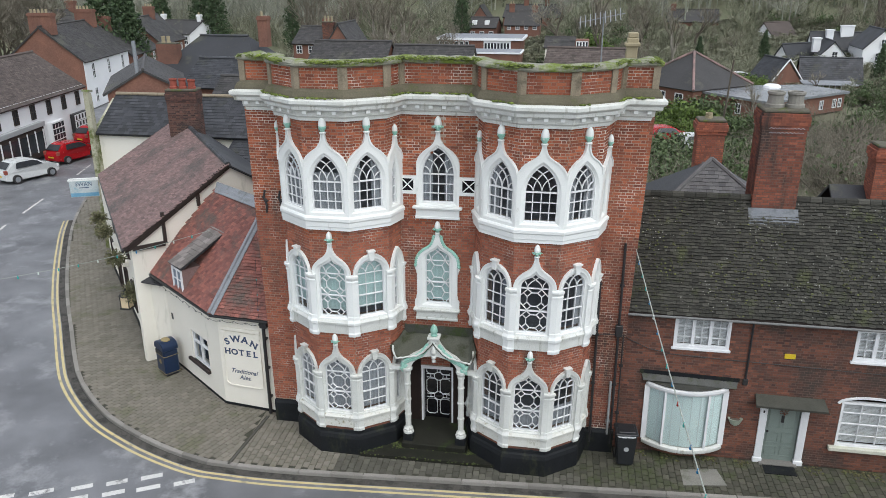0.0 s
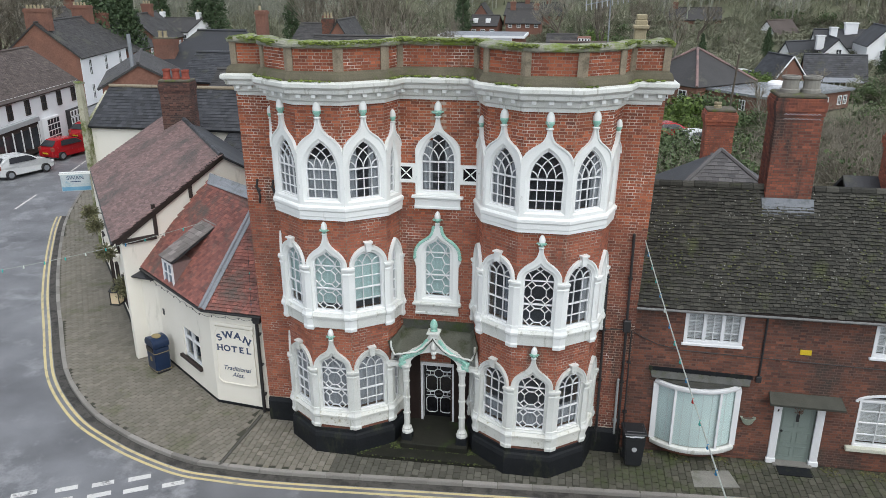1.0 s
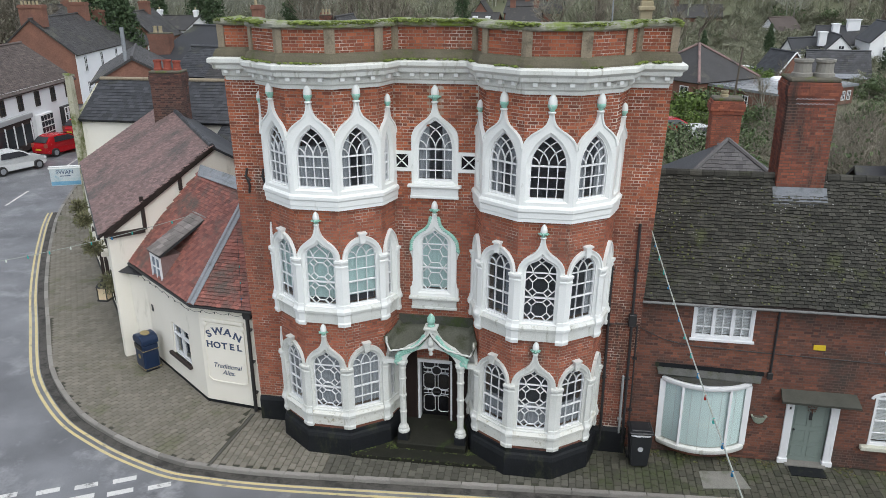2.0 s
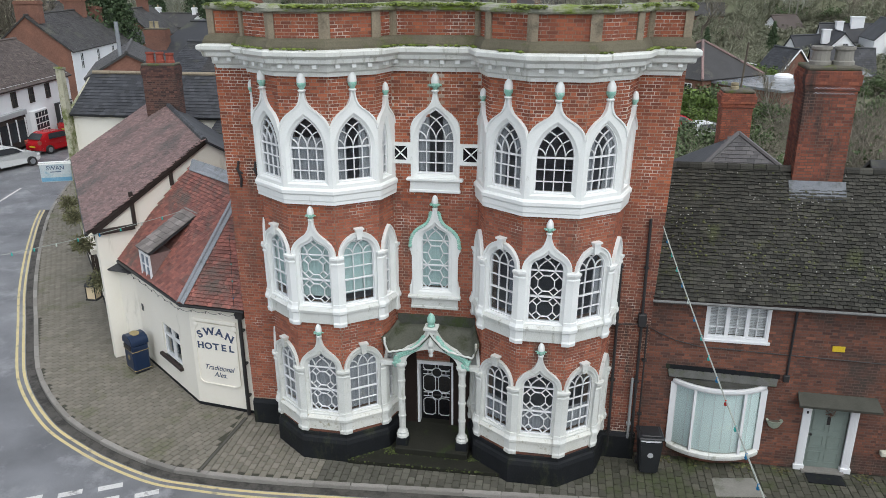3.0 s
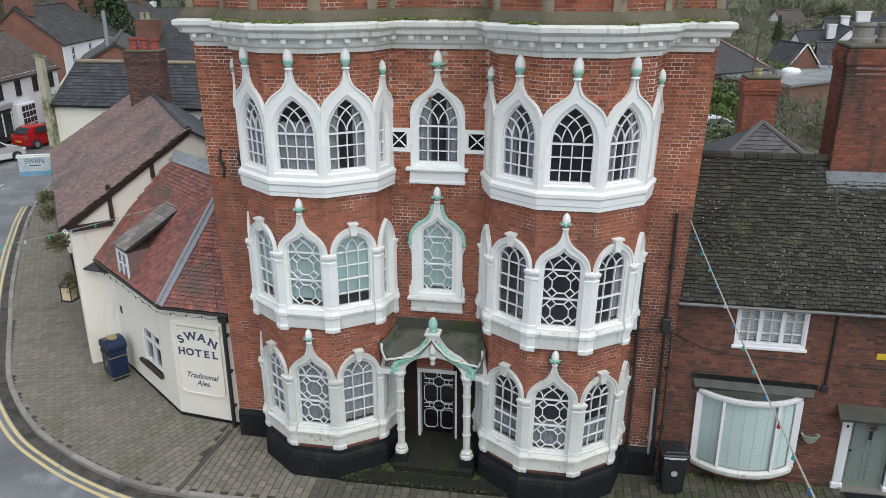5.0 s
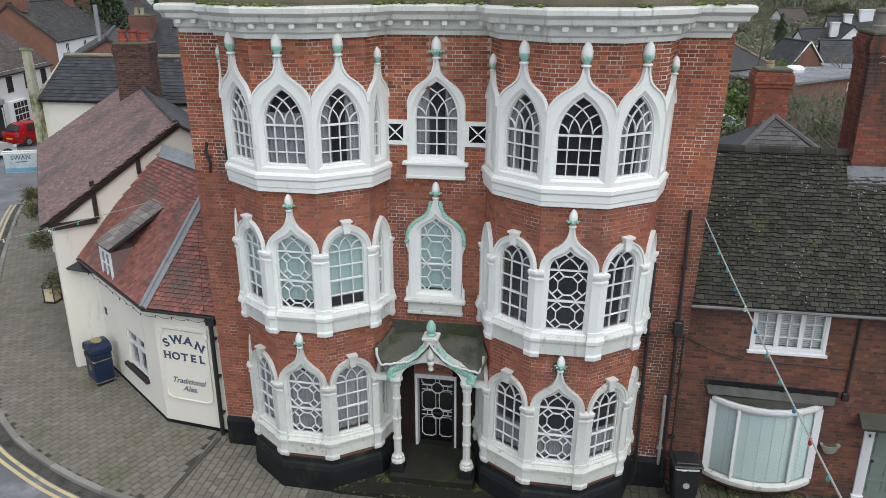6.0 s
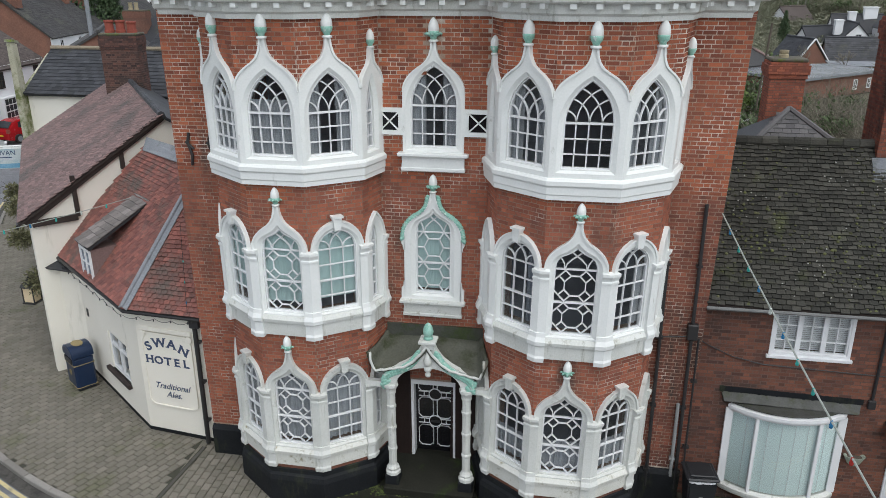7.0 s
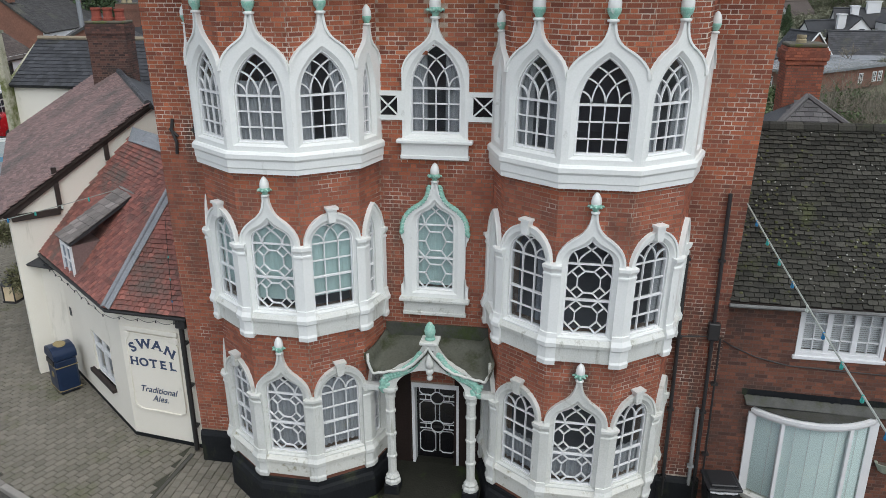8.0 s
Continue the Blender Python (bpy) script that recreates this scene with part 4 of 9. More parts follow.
DOOR_HALF = [(0.5, 2.27), (0.499, 2.271), (0.0, 2.272)]
c_open = [([(a + 0.004, h) for a, h in head(s["head"], s["g"], s["zs"], s["za"])], s["z0"]) for s in (c_top, c_mid)] + [(DOOR_HALF, 0.45)]
open_wall(walls, mc, wl_, wr_, 0.0, 9.7, c_open)
cutter = lambda z: [(-half_width(*q)(z) - 0.02, half_width(*q)(z) + 0.02) for q in c_open if half_width(*q)(z) > 0]
# the plain ends of the front, the right one in darker brick below 6.57
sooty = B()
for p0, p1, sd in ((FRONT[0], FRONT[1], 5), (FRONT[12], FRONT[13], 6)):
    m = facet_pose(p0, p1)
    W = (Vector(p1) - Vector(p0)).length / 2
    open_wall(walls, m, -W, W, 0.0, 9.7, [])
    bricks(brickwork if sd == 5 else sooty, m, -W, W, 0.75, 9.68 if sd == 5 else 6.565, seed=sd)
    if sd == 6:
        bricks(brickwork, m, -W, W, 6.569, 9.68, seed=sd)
    part("plinth", moulding(B(), [p0, p1], [(0.0, 0.0), (0.1, 0.0), (0.09, 0.62), (0.05, 0.7), (0.0, 0.72)]), BLACK, house, "black painted plinth")
bricks(brickwork, mc, wl_, wr_, 0.45, 8.6, cutter, seed=7)
for z0, z1 in ((8.6, 9.68),):
    CENTRE_BRICKS = (mc, wl_, wr_, z0, z1)
# sides, back and roof behind the parapet
for x0, x1, y0, y1 in ((X0, X0 + 0.3, WALL_Y + 0.002, 31.0), (X1 - 0.3, X1, WALL_Y + 0.002, 31.0), (X0 + 0.3, X1 - 0.3, 30.7, 31.0)):
    part("outer_wall", box(B(), x0, x1, y0, y1, 0.0, 9.85), BRICK, house, "plain brick side or back wall")
# the top storey has brighter brick and paler mortar
bmesh.ops.bisect_plane(walls, geom=walls.verts[:] + walls.edges[:] + walls.faces[:], plane_co=(0, 0, 6.74), plane_no=(0, 0, 1))
for f in walls.faces:
    f.material_index = 1 if f.calc_center_median().z > 6.74 else 0
for f in brickwork.faces:
    c = f.calc_center_median()
    f.material_index = 1 if c.z > 6.74 + 0.25 * math.sin(2.3 * c.x) + 0.12 * math.sin(7.1 * c.x + 1) else 0
# each facet of the front is a wall of its own
bmesh.ops.remove_doubles(walls, verts=walls.verts[:], dist=0.0008)
walls.verts.index_update()
todo, facets = set(walls.faces), []
while todo:
    grow, got = [todo.pop()], []
    while grow:
        f = grow.pop()
        got.append(f)
        for v in f.verts:
            for g in v.link_faces:
                if g in todo:
                    todo.remove(g)
                    grow.append(g)
    facets.append(got)
facets.sort(key=lambda fs: (-round(sum(f.calc_area() for f in fs), 3), min(v.index for f in fs for v in f.verts)))
wall_front = None
for fs in facets:
    bm = B()
    vs = {}
    for f in sorted(fs, key=lambda f: min(v.index for v in f.verts)):
        for v in f.verts:
            if v.index not in vs:
                vs[v.index] = bm.verts.new(v.co)
        bm.faces.new([vs[v.index] for v in f.verts]).material_index = f.material_index
    w = part("wall", bm, MORTAR, house, "lime mortar wall")
    w.data.materials.append(MORTAR_PALE)
    wall_front = wall_front or w
walls.free()
bw = part("brickwork", brickwork, BRICK, wall_front, "red brick in flemish bond", kind="stuff")
bw.data.materials.append(BRICK_TOP)
part("brickwork", sooty, SOOTY_BRICK, wall_front, "darker brick with soot streaks beside the pipes", kind="stuff")
bm = B()
inner_plan = [(X0 + 0.3, 23.03), (-7.3, 23.03), (-7.1, 22.3), (-6.5, 21.8), (-5.4, 21.8), (-4.8, 22.3), (-4.6, 23.03), (-1.85, 23.03), (-1.65, 22.3), (-1.0, 21.8), (0.1, 21.8), (0.7, 22.3), (0.9, 23.03), (X1 - 0.3, 23.03), (X1 - 0.3, 27.0), (X0 + 0.3, 27.0)]
for z in (0.3, 3.4, 6.45, 9.55):
    prism(bm, inner_plan, z, z + 0.12)
box(bm, X0 + 0.3, X1 - 0.3, 26.9, 27.0, 0.4, 9.6)
box(bm, CC - 0.06, CC + 0.06, 24.5, 26.9, 0.42, 9.55)
part("room_shell", bm, ROOM, house, "dim plastered rooms")
bm = B()
prism(bm, [(X0 + 0.3, 22.9), (X1 - 0.3, 22.9), (X1 - 0.3, 30.7), (X0 + 0.3, 30.7)], 9.9, 10.1)
part("roof", bm, LEAD_DARK, house, "flat lead roof behind the parapet")

# cornice, parapet and coping
CORN = [(0.0, 9.64), (0.07, 9.64), (0.08, 9.72), (0.13, 9.76), (0.14, 9.9), (0.25, 9.915), (0.28, 9.94), (0.29, 10.02), (0.37, 10.09), (0.37, 10.17), (0.34, 10.2), (0.0, 10.27)]
front_line = [(X0 - 0.0, WALL_Y)] + FRONT[1:-1] + [(X1, WALL_Y)]
corn_line = [(X0 + 0.2, WALL_Y + 0.7), (X0 + 0.16, WALL_Y)] + front_line[1:-1] + [(X1 - 0.16, WALL_Y), (X1 - 0.2, WALL_Y + 0.7)]
cornice = part("cornice", moulding(B(), corn_line, CORN), SILL_WHITE, house, "white moulded cornice with small blocks")
for a, b in zip(front_line, front_line[1:]):
    a, b = Vector(a), Vector(b)
    u = (b - a).normalized()
    s = Vector((u.y, -u.x))
    n = max(1, round((b - a).length / 0.34))
    for i in range(n):
        p = a + (b - a) * (i + 0.5) / n
        bm = box(B(), -0.05, 0.05, 0.12, 0.23, 9.83, 9.91, Matrix(((u.x, s.x, 0, p.x), (u.y, s.y, 0, p.y), (0, 0, 1, 0), (0, 0, 0, 1))))
        part("block", bm, WHITE, cornice)
bm = B()
moulding(bm, corn_line, [(-0.2, 10.2), (0.09, 10.2), (0.09, 10.98), (-0.2, 10.98)])
parapet = part("parapet", bm, MORTAR_PALE, house, "brick parapet with stone pilasters")
part("base_course", moulding(B(), corn_line, [(-0.1, 10.2), (0.25, 10.2), (0.25, 10.27), (0.2, 10.38), (0.12, 10.44), (-0.1, 10.44)]), BASE_STONE, parapet, "mossy stone base course")
pb = B()
off = offset_line(corn_line, 0.09)
for k, (a, b) in enumerate(zip(off, off[1:])):
    L = (Vector(b) - Vector(a)).length
    bricks(pb, facet_pose(a, b), -L / 2, L / 2, 10.44, 10.96, seed=40 + k)
part("parapet_bricks", pb, BRICK_TOP, parapet, "red brick panels", kind="stuff")


def stone_post(line):
    part("stone_pilaster", moulding(B(), line, [(-0.05, 10.43), (0.05, 10.43), (0.05, 10.99), (-0.05, 10.99)]), STONE, parapet, "weathered buff stone pilaster")


for v in range(1, len(off) - 1):
    p = Vector(off[v])
    stone_post([tuple(p + (Vector(off[v - 1]) - p).normalized() * 0.11), tuple(p), tuple(p + (Vector(off[v + 1]) - p).normalized() * 0.11)])
rnd = random.Random(4)
bm = moulding(B(), [p for p in even_line(offset_line(corn_line, 0.0), 0.22)], [(-0.28, 10.97), (0.19, 10.97), (0.21, 11.0), (0.21, 11.05), (0.15, 11.1), (-0.1, 11.13), (-0.28, 11.08)])
for v in bm.verts:
    v.co += Vector((rnd.uniform(-0.012, 0.012), rnd.uniform(-0.012, 0.012), rnd.uniform(-0.012, 0.014)))
part("coping", bm, COPING, parapet, "mossy weathered stone coping")

# moss and grass tufts along the coping and the cornice ledge
bm = B()
cl = even_line(offset_line(corn_line, 0.1), 0.035)
for p in cl:
    nz = noise.noise((p.x * 1.3, p.y * 1.3, 3.0))
    if nz < -0.15:
        continue
    for k in range(9):
        q = (p.x + rnd.uniform(-0.05, 0.05), p.y + rnd.uniform(-0.2, 0.17), 11.085 + rnd.uniform(-0.03, 0.03))
        r = rnd.uniform(0.012, 0.045) * (0.6 + nz)
        bmesh.ops.create_icosphere(bm, subdivisions=1, radius=r, matrix=Matrix.Translation(q) @ Matrix.Diagonal((1.3, 1.2, 0.7, 1)))
MOSS = mat("green_moss", (0.17, 0.22, 0.04), (0.1, 0.13, 0.035), 0.95, scale=3, fine=50, bump=0.6, pieces="island", spread=0.4)
for p in even_line(offset_line(corn_line, 0.27), 0.03):
    nz = noise.noise((p.x * 0.9, p.y * 0.9, 8.0))
    if nz > -0.02:
        bmesh.ops.create_icosphere(bm, subdivisions=1, radius=rnd.uniform(0.015, 0.045), matrix=Matrix.Translation((p.x + rnd.uniform(-0.05, 0.05), p.y + rnd.uniform(-0.08, 0.08), 10.235)) @ Matrix.Diagonal((1.3, 1.3, 0.8, 1)))
part("moss", bm, MOSS, parapet, "green moss growing on the coping and ledge", kind="stuff")
# stone chimney at the right end
bm = box(B(), 1.44, 1.74, 25.2, 25.6, 9.9, 11.42, bevel=0.02)
box(bm, 1.39, 1.79, 25.13, 25.67, 11.2, 11.3, bevel=0.02)
box(bm, 1.46, 1.72, 25.23, 25.57, 11.42, 11.56, bevel=0.02)
part("chimney", bm, POT_BUFF, house, "buff stone chimney")


# ---- porch and front door of the house ----
porch = empty("porch", (CC, 22.1, 0), "white gothic porch with slender columns and a green-leafed ogee canopy", "porch")
PX0, PX1, PY = CC - 0.78, CC + 0.76, 21.95
side_view = Matrix(((0, 0, 1, 0), (1, 0, 0, 0), (0, 1, 0, 0), (0, 0, 0, 1)))
bm = prism(B(), [(21.7, 0.0), (23.02, 0.0), (23.02, 0.458), (22.72, 0.452), (21.72, 0.27), (21.7, 0.25)], CC - 0.93, CC + 0.93, side_view)
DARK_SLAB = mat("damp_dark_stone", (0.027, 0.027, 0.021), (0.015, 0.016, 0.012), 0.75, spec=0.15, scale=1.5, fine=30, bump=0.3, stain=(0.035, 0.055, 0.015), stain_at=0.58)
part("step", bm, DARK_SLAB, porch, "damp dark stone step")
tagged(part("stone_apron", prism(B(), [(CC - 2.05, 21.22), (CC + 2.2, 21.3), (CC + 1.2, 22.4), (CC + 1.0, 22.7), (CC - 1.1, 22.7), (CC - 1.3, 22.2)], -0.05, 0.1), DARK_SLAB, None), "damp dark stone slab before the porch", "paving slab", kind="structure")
for px in (PX0, PX1):
    part("pedestal", box(B(), px - 0.15, px + 0.15, PY - 0.15, PY + 0.15, 0.05, 0.5, bevel=0.02), BLACK, porch, "black pedestal")
    r = 0.085
    prof = [(0.16, 0.5), (0.16, 0.56), (0.13, 0.6), (0.14, 0.64), (0.105, 0.68), (r, 0.72)]
    for z in (1.1, 1.6, 2.1):
        prof += [(r, z - 0.04), (r + 0.018, z - 0.02), (r + 0.018, z + 0.02), (r, z + 0.04)]
    prof += [(r, 2.38), (r + 0.02, 2.4), (r + 0.015, 2.46), (0.12, 2.52), (0.15, 2.56), (0.15, 2.62)]
    part("column", lathe(B(), prof, Matrix.Translation((px, PY, 0)), 8), SILL_WHITE, porch, "slender clustered white column")
    sgn = -1 if px < CC else 1
    part("lintel", box(B(), min(px, px + sgn * 0.5), max(px, px + sgn * 0.5), PY - 0.06, PY + 0.06, 2.54, 2.66), SILL_WHITE, porch)
# front arch: ogee plate with rounded opening
mpo = Matrix(((1, 0, 0, CC), (0, 0, -1, PY), (0, 1, 0, 0), (0, 0, 0, 1)))
inner_h = head("round", 0.66, 2.6, 3.05, 0.002, 14)
outer_h = [(0.92, 2.66), (0.9, 2.86), (0.86, 2.95), (0.76, 3.0), (0.66, 3.04), (0.56, 3.09), (0.47, 3.14), (0.39, 3.2), (0.32, 3.25), (0.26, 3.32), (0.21, 3.39), (0.17, 3.46), (0.14, 3.53), (0.12, 3.58), (0.1, 3.62)]
bm = B()
of, nf = outer_h, inner_h
for sx in (1, -1):
    for i in range(len(of) - 1):
        for b, fl in ((0.07, False), (-0.05, True)):
            q = [(sx * of[i][0], of[i][1], b), (sx * of[i + 1][0], of[i + 1][1], b), (sx * nf[i + 1][0], nf[i + 1][1], b), (sx * nf[i][0], nf[i][1], b)]
            bm.faces.new([bm.verts.new(p) for p in q])
        for h in (of, nf):
            bm.faces.new([bm.verts.new(p) for p in ((sx * h[i][0], h[i][1], 0.07), (sx * h[i + 1][0], h[i + 1][1], 0.07), (sx * h[i + 1][0], h[i + 1][1], -0.05), (sx * h[i][0], h[i][1], -0.05))])
local("arch_plate", bm, SILL_WHITE, porch, mpo, "white carved ogee arch")
rnd = random.Random(9)
vine = [(0.9, 2.62), (0.9, 2.76), (0.84, 2.86), (0.74, 2.92), (0.6, 2.98), (0.48, 3.05), (0.37, 3.14), (0.28, 3.25), (0.2, 3.38), (0.15, 3.52)]
for sx in (1, -1):
    bm = leaf_chain(B(), [(sx * a, h) for a, h in vine], 0.09, 0.9, 0.07, sx)
    leaf_chain(bm, [(sx * (a - 0.045), h - 0.06) for a, h in vine[1:]], 0.085, 0.75, 0.066, -sx)
    for k in range(9):
        m = Matrix.Translation((sx * rnd.uniform(0.8, 0.93), rnd.uniform(2.56, 2.82), 0.07)) @ Matrix.Rotation(rnd.uniform(-1.2, 1.2), 4, "Z") @ Matrix.Rotation(radians(-90 + rnd.uniform(-25, 25)), 4, "X") @ Matrix.Scale(rnd.uniform(0.8, 1.15), 4) @ Matrix.Diagonal((1, 0.6, 1, 1))
        lathe(bm, LEAF_FORM, m, 7)
    tagged(local("leaf_carving", bm, GREEN, porch, mpo, "", True), "pale green carved vine leaves along the arch")
bm = lathe(B(), [(0.0, 2.86), (0.05, 2.88), (0.06, 2.93), (0.03, 2.97), (0.07, 3.01), (0.08, 3.08), (0.04, 3.14), (0.0, 3.16)], Matrix.Translation((CC, PY - 0.08, 0)), 10)
lathe(bm, [(0.0, 3.1), (0.07, 3.12), (0.09, 3.22), (0.06, 3.3), (0.03, 3.42), (0.0, 3.45)], Matrix.Translation((CC, PY - 0.08, 0)), 10)
part("pendant", bm, SILL_WHITE, porch, "white carved pendant drop", True)
bm = box(B(), CC - 0.17, CC + 0.17, PY - 0.17, PY + 0.17, 3.6, 3.66, bevel=0.01)
box(bm, CC - 0.12, CC + 0.12, PY - 0.12, PY + 0.12, 3.48, 3.6, bevel=0.01)
part("cap_block", bm, SILL_WHITE, porch)
fin = part("finial", lathe(B(), [(0.0, 3.66), (0.1, 3.67), (0.08, 3.71), (0.05, 3.72), (0.09, 3.75), (0.105, 3.82), (0.09, 3.9), (0.045, 3.98), (0.0, 4.01)], Matrix.Translation((CC, PY, 0)), 12), GREEN, porch, "pale green acorn finial", True)
# concave lead canopy with upturned ends
def lip_height(a):
    """The canopy's front edge: low at the sides, swept up to the middle, curled up at its tips."""
    z = 2.9 + 0.27 * (1 - a) ** 1.1 + 0.36 * max(0.0, 1 - a / 0.42) ** 1.7
    return z + (max(0.0, a - 0.88) / 0.12) ** 1.6 * 0.42


bm = B()
nx, ny = 60, 6
grid = []
for i in range(nx + 1):
    u = -1 + 2 * i / nx
    a = abs(u)
    x = CC - 0.02 + u * 1.17
    zf = lip_height(a)
    row = []
    for j in range(ny + 1):
        v = j / ny
        y = 21.84 + 0.86 * v
        zb = 3.36 + 0.03 * (1 - a) if a < 0.9 else 3.36 + 0.1 * (a - 0.9) / 0.1
        row.append(bm.verts.new((x - u * 0.2 * v, y, zf + (zb - zf) * (v ** 0.8) - 0.11 * math.sin(math.pi * v) * (1 - a * 0.4))))
    grid.append(row)
for a, b in zip(grid, grid[1:]):
    for j in range(ny):
        bm.faces.new((a[j], b[j], b[j + 1], a[j + 1]))
canopy = part("canopy", bm, mat("mossy_lead_canopy", (0.115, 0.118, 0.094), (0.07, 0.074, 0.056), 0.65, scale=2.2, fine=25, bump=0.25, stain=(0.04, 0.048, 0.02), stain_at=0.56, stain_scale=2.0), porch, "concave dark lead canopy with moss", True)
mod = canopy.modifiers.new("thickness", "SOLIDIFY")
mod.thickness, mod.offset = 0.05, -1
bm = B()
pts = []
for i in range(nx + 1):
    u = -1 + 2 * i / nx
    a = abs(u)
    pts.append((CC - 0.02 + u * (1.17 if a < 0.97 else 1.13), 21.83, lip_height(a) + 0.005 + 0.008 * math.sin(i * 1.3)))
tube(bm, pts, 0.027, 8)
part("canopy_lip", bm, SILL_WHITE, porch, "white painted canopy edge", True)
part("flashing", box(B(), CC - 1.0, CC + 1.0, 22.66, 22.715, 3.32, 3.6), LEAD_DARK, porch, "dark flashing against the wall")

# door
door = empty("door", (CC - 0.02, 22.95, 0.45), "black front door with white octagonal panel mouldings, closed", "door")
md = Matrix(((1, 0, 0, CC - 0.057), (0, 0, -1, 22.92), (0, 1, 0, 0), (0, 0, 0, 1)))
local("leaf", prism(B(), [(-0.42, 0.46), (0.42, 0.46), (0.42, 2.2), (-0.42, 2.2)], -0.05, 0.0), DOOR_BLACK, door, md, "glossy black door leaf")
bm = ring(B(), [(-0.48, 0.4), (0.47, 0.4), (0.47, 2.3), (-0.48, 2.3)], [(-0.42, 0.44), (0.42, 0.44), (0.42, 2.2), (-0.42, 2.2)], -0.1, 0.22)
local("door_frame", bm, SASH, door, md, "white door frame")
bm = B()


def chamfered(cx, cz, hx, hz, c):
    pts = [(cx + hx - c, cz + hz), (cx - hx + c, cz + hz), (cx - hx, cz + hz - c), (cx - hx, cz - hz + c), (cx - hx + c, cz - hz), (cx + hx - c, cz - hz), (cx + hx, cz - hz + c), (cx + hx, cz + hz - c)]
    flat_bar(bm, pts + pts[:2], 0.019, 0.0, 0.016)


for sx in (-0.2, 0.2):
    chamfered(sx, 0.84, 0.16, 0.25, 0.07)
    chamfered(sx, 1.53, 0.16, 0.24, 0.07)
    chamfered(sx, 2.03, 0.16, 0.1, 0.06)
for z in (1.2, 1.86):
    flat_bar(bm, [(0.135 * math.cos(k * math.pi / 8), z + 0.135 * math.sin(k * math.pi / 8)) for k in range(18)], 0.019, 0.0, 0.018)
    for sx in (1, -1):
        for dz in (-0.055, 0.055):
            flat_bar(bm, [(sx * 0.12, z + dz), (sx * 0.36, z + dz)], 0.02, 0.0, 0.016)
        flat_bar(bm, [(sx * 0.24, z - 0.055), (sx * 0.24, z + 0.055)], 0.02, 0.0, 0.016)
for z0, z1 in ((0.62, 1.06), (1.34, 1.72), (2.0, 2.1)):
    for sx in (-0.045, 0.045):
        flat_bar(bm, [(sx, z0), (sx, z1)], 0.02, 0.0, 0.016)
local("panel_moulding", bm, SASH, door, md, "white octagonal beading")
local("letter_plate", box(B(), -0.1, 0.1, 1.17, 1.22, 0.0, 0.02), IRON, door, md)

# dark panels on the recess walls, shade in their colour; moss about the slab
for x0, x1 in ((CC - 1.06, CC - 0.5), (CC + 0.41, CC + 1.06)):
    part("recess_plinth", box(B(), x0, x1, WALL_Y - 0.014, WALL_Y + 0.01, 0.0, 2.6), mat("shaded_brown_wall_paint", (0.032, 0.021, 0.018), (0.017, 0.013, 0.012), 0.8, scale=1.2, fine=30, bump=0.4, spec=0.15), house, "dark brown painted panel on the porch recess wall, shade in its colour")
bm = B()
rnd = random.Random(61)
for (x0, y0), (x1, y1), n, sp in (((CC - 1.25, 21.95), (CC - 0.95, 21.7), 120, 0.07), ((CC + 0.95, 21.72), (CC + 1.35, 21.95), 120, 0.07), ((CC - 0.95, 21.72), (CC + 0.95, 21.72), 60, 0.025), ((CC - 2.0, 21.27), (CC - 1.3, 22.0), 130, 0.06), ((CC + 1.3, 22.0), (CC + 2.1, 21.35), 90, 0.05), ((CC - 2.1, 21.2), (CC + 2.2, 21.28), 70, 0.03)):
    for i in range(n):
        k = rnd.random()
        x, y = x0 + (x1 - x0) * k + rnd.gauss(0, sp), y0 + (y1 - y0) * k + rnd.gauss(0, sp)
        bmesh.ops.create_icosphere(bm, subdivisions=1, radius=rnd.uniform(0.008, 0.028), matrix=Matrix.Translation((x, y, 0.1)) @ Matrix.Diagonal((1.3, 1.3, 0.6, 1)))
tagged(part("slab_moss", bm, mat("damp_moss", (0.07, 0.095, 0.02), (0.045, 0.055, 0.02), 0.95, pieces="island", spread=0.45), None), "green moss tufts about the porch slab", "moss", kind="stuff")


# the front is narrowed towards the foot to fit the camera's view
def lean(root):
    done = set()
    for o in (root, *root.children_recursive):
        if o.type != "MESH" or o.data.name in done:
            continue
        done.add(o.data.name)
        w = np.array(world_of(o))
        co = np.empty(len(o.data.vertices) * 3, np.float32)
        o.data.vertices.foreach_get("co", co)
        p = np.c_[co.reshape(-1, 3), np.ones(len(co) // 3)] @ w.T
        p[:, 0] += (0.011 + 0.0055 * (p[:, 0] - CC)) * (p[:, 2] - 8.6)
        o.data.vertices.foreach_set("co", (p @ np.linalg.inv(w).T)[:, :3].astype(np.float32).ravel())
        o.data.update()
    return root


lean(house)


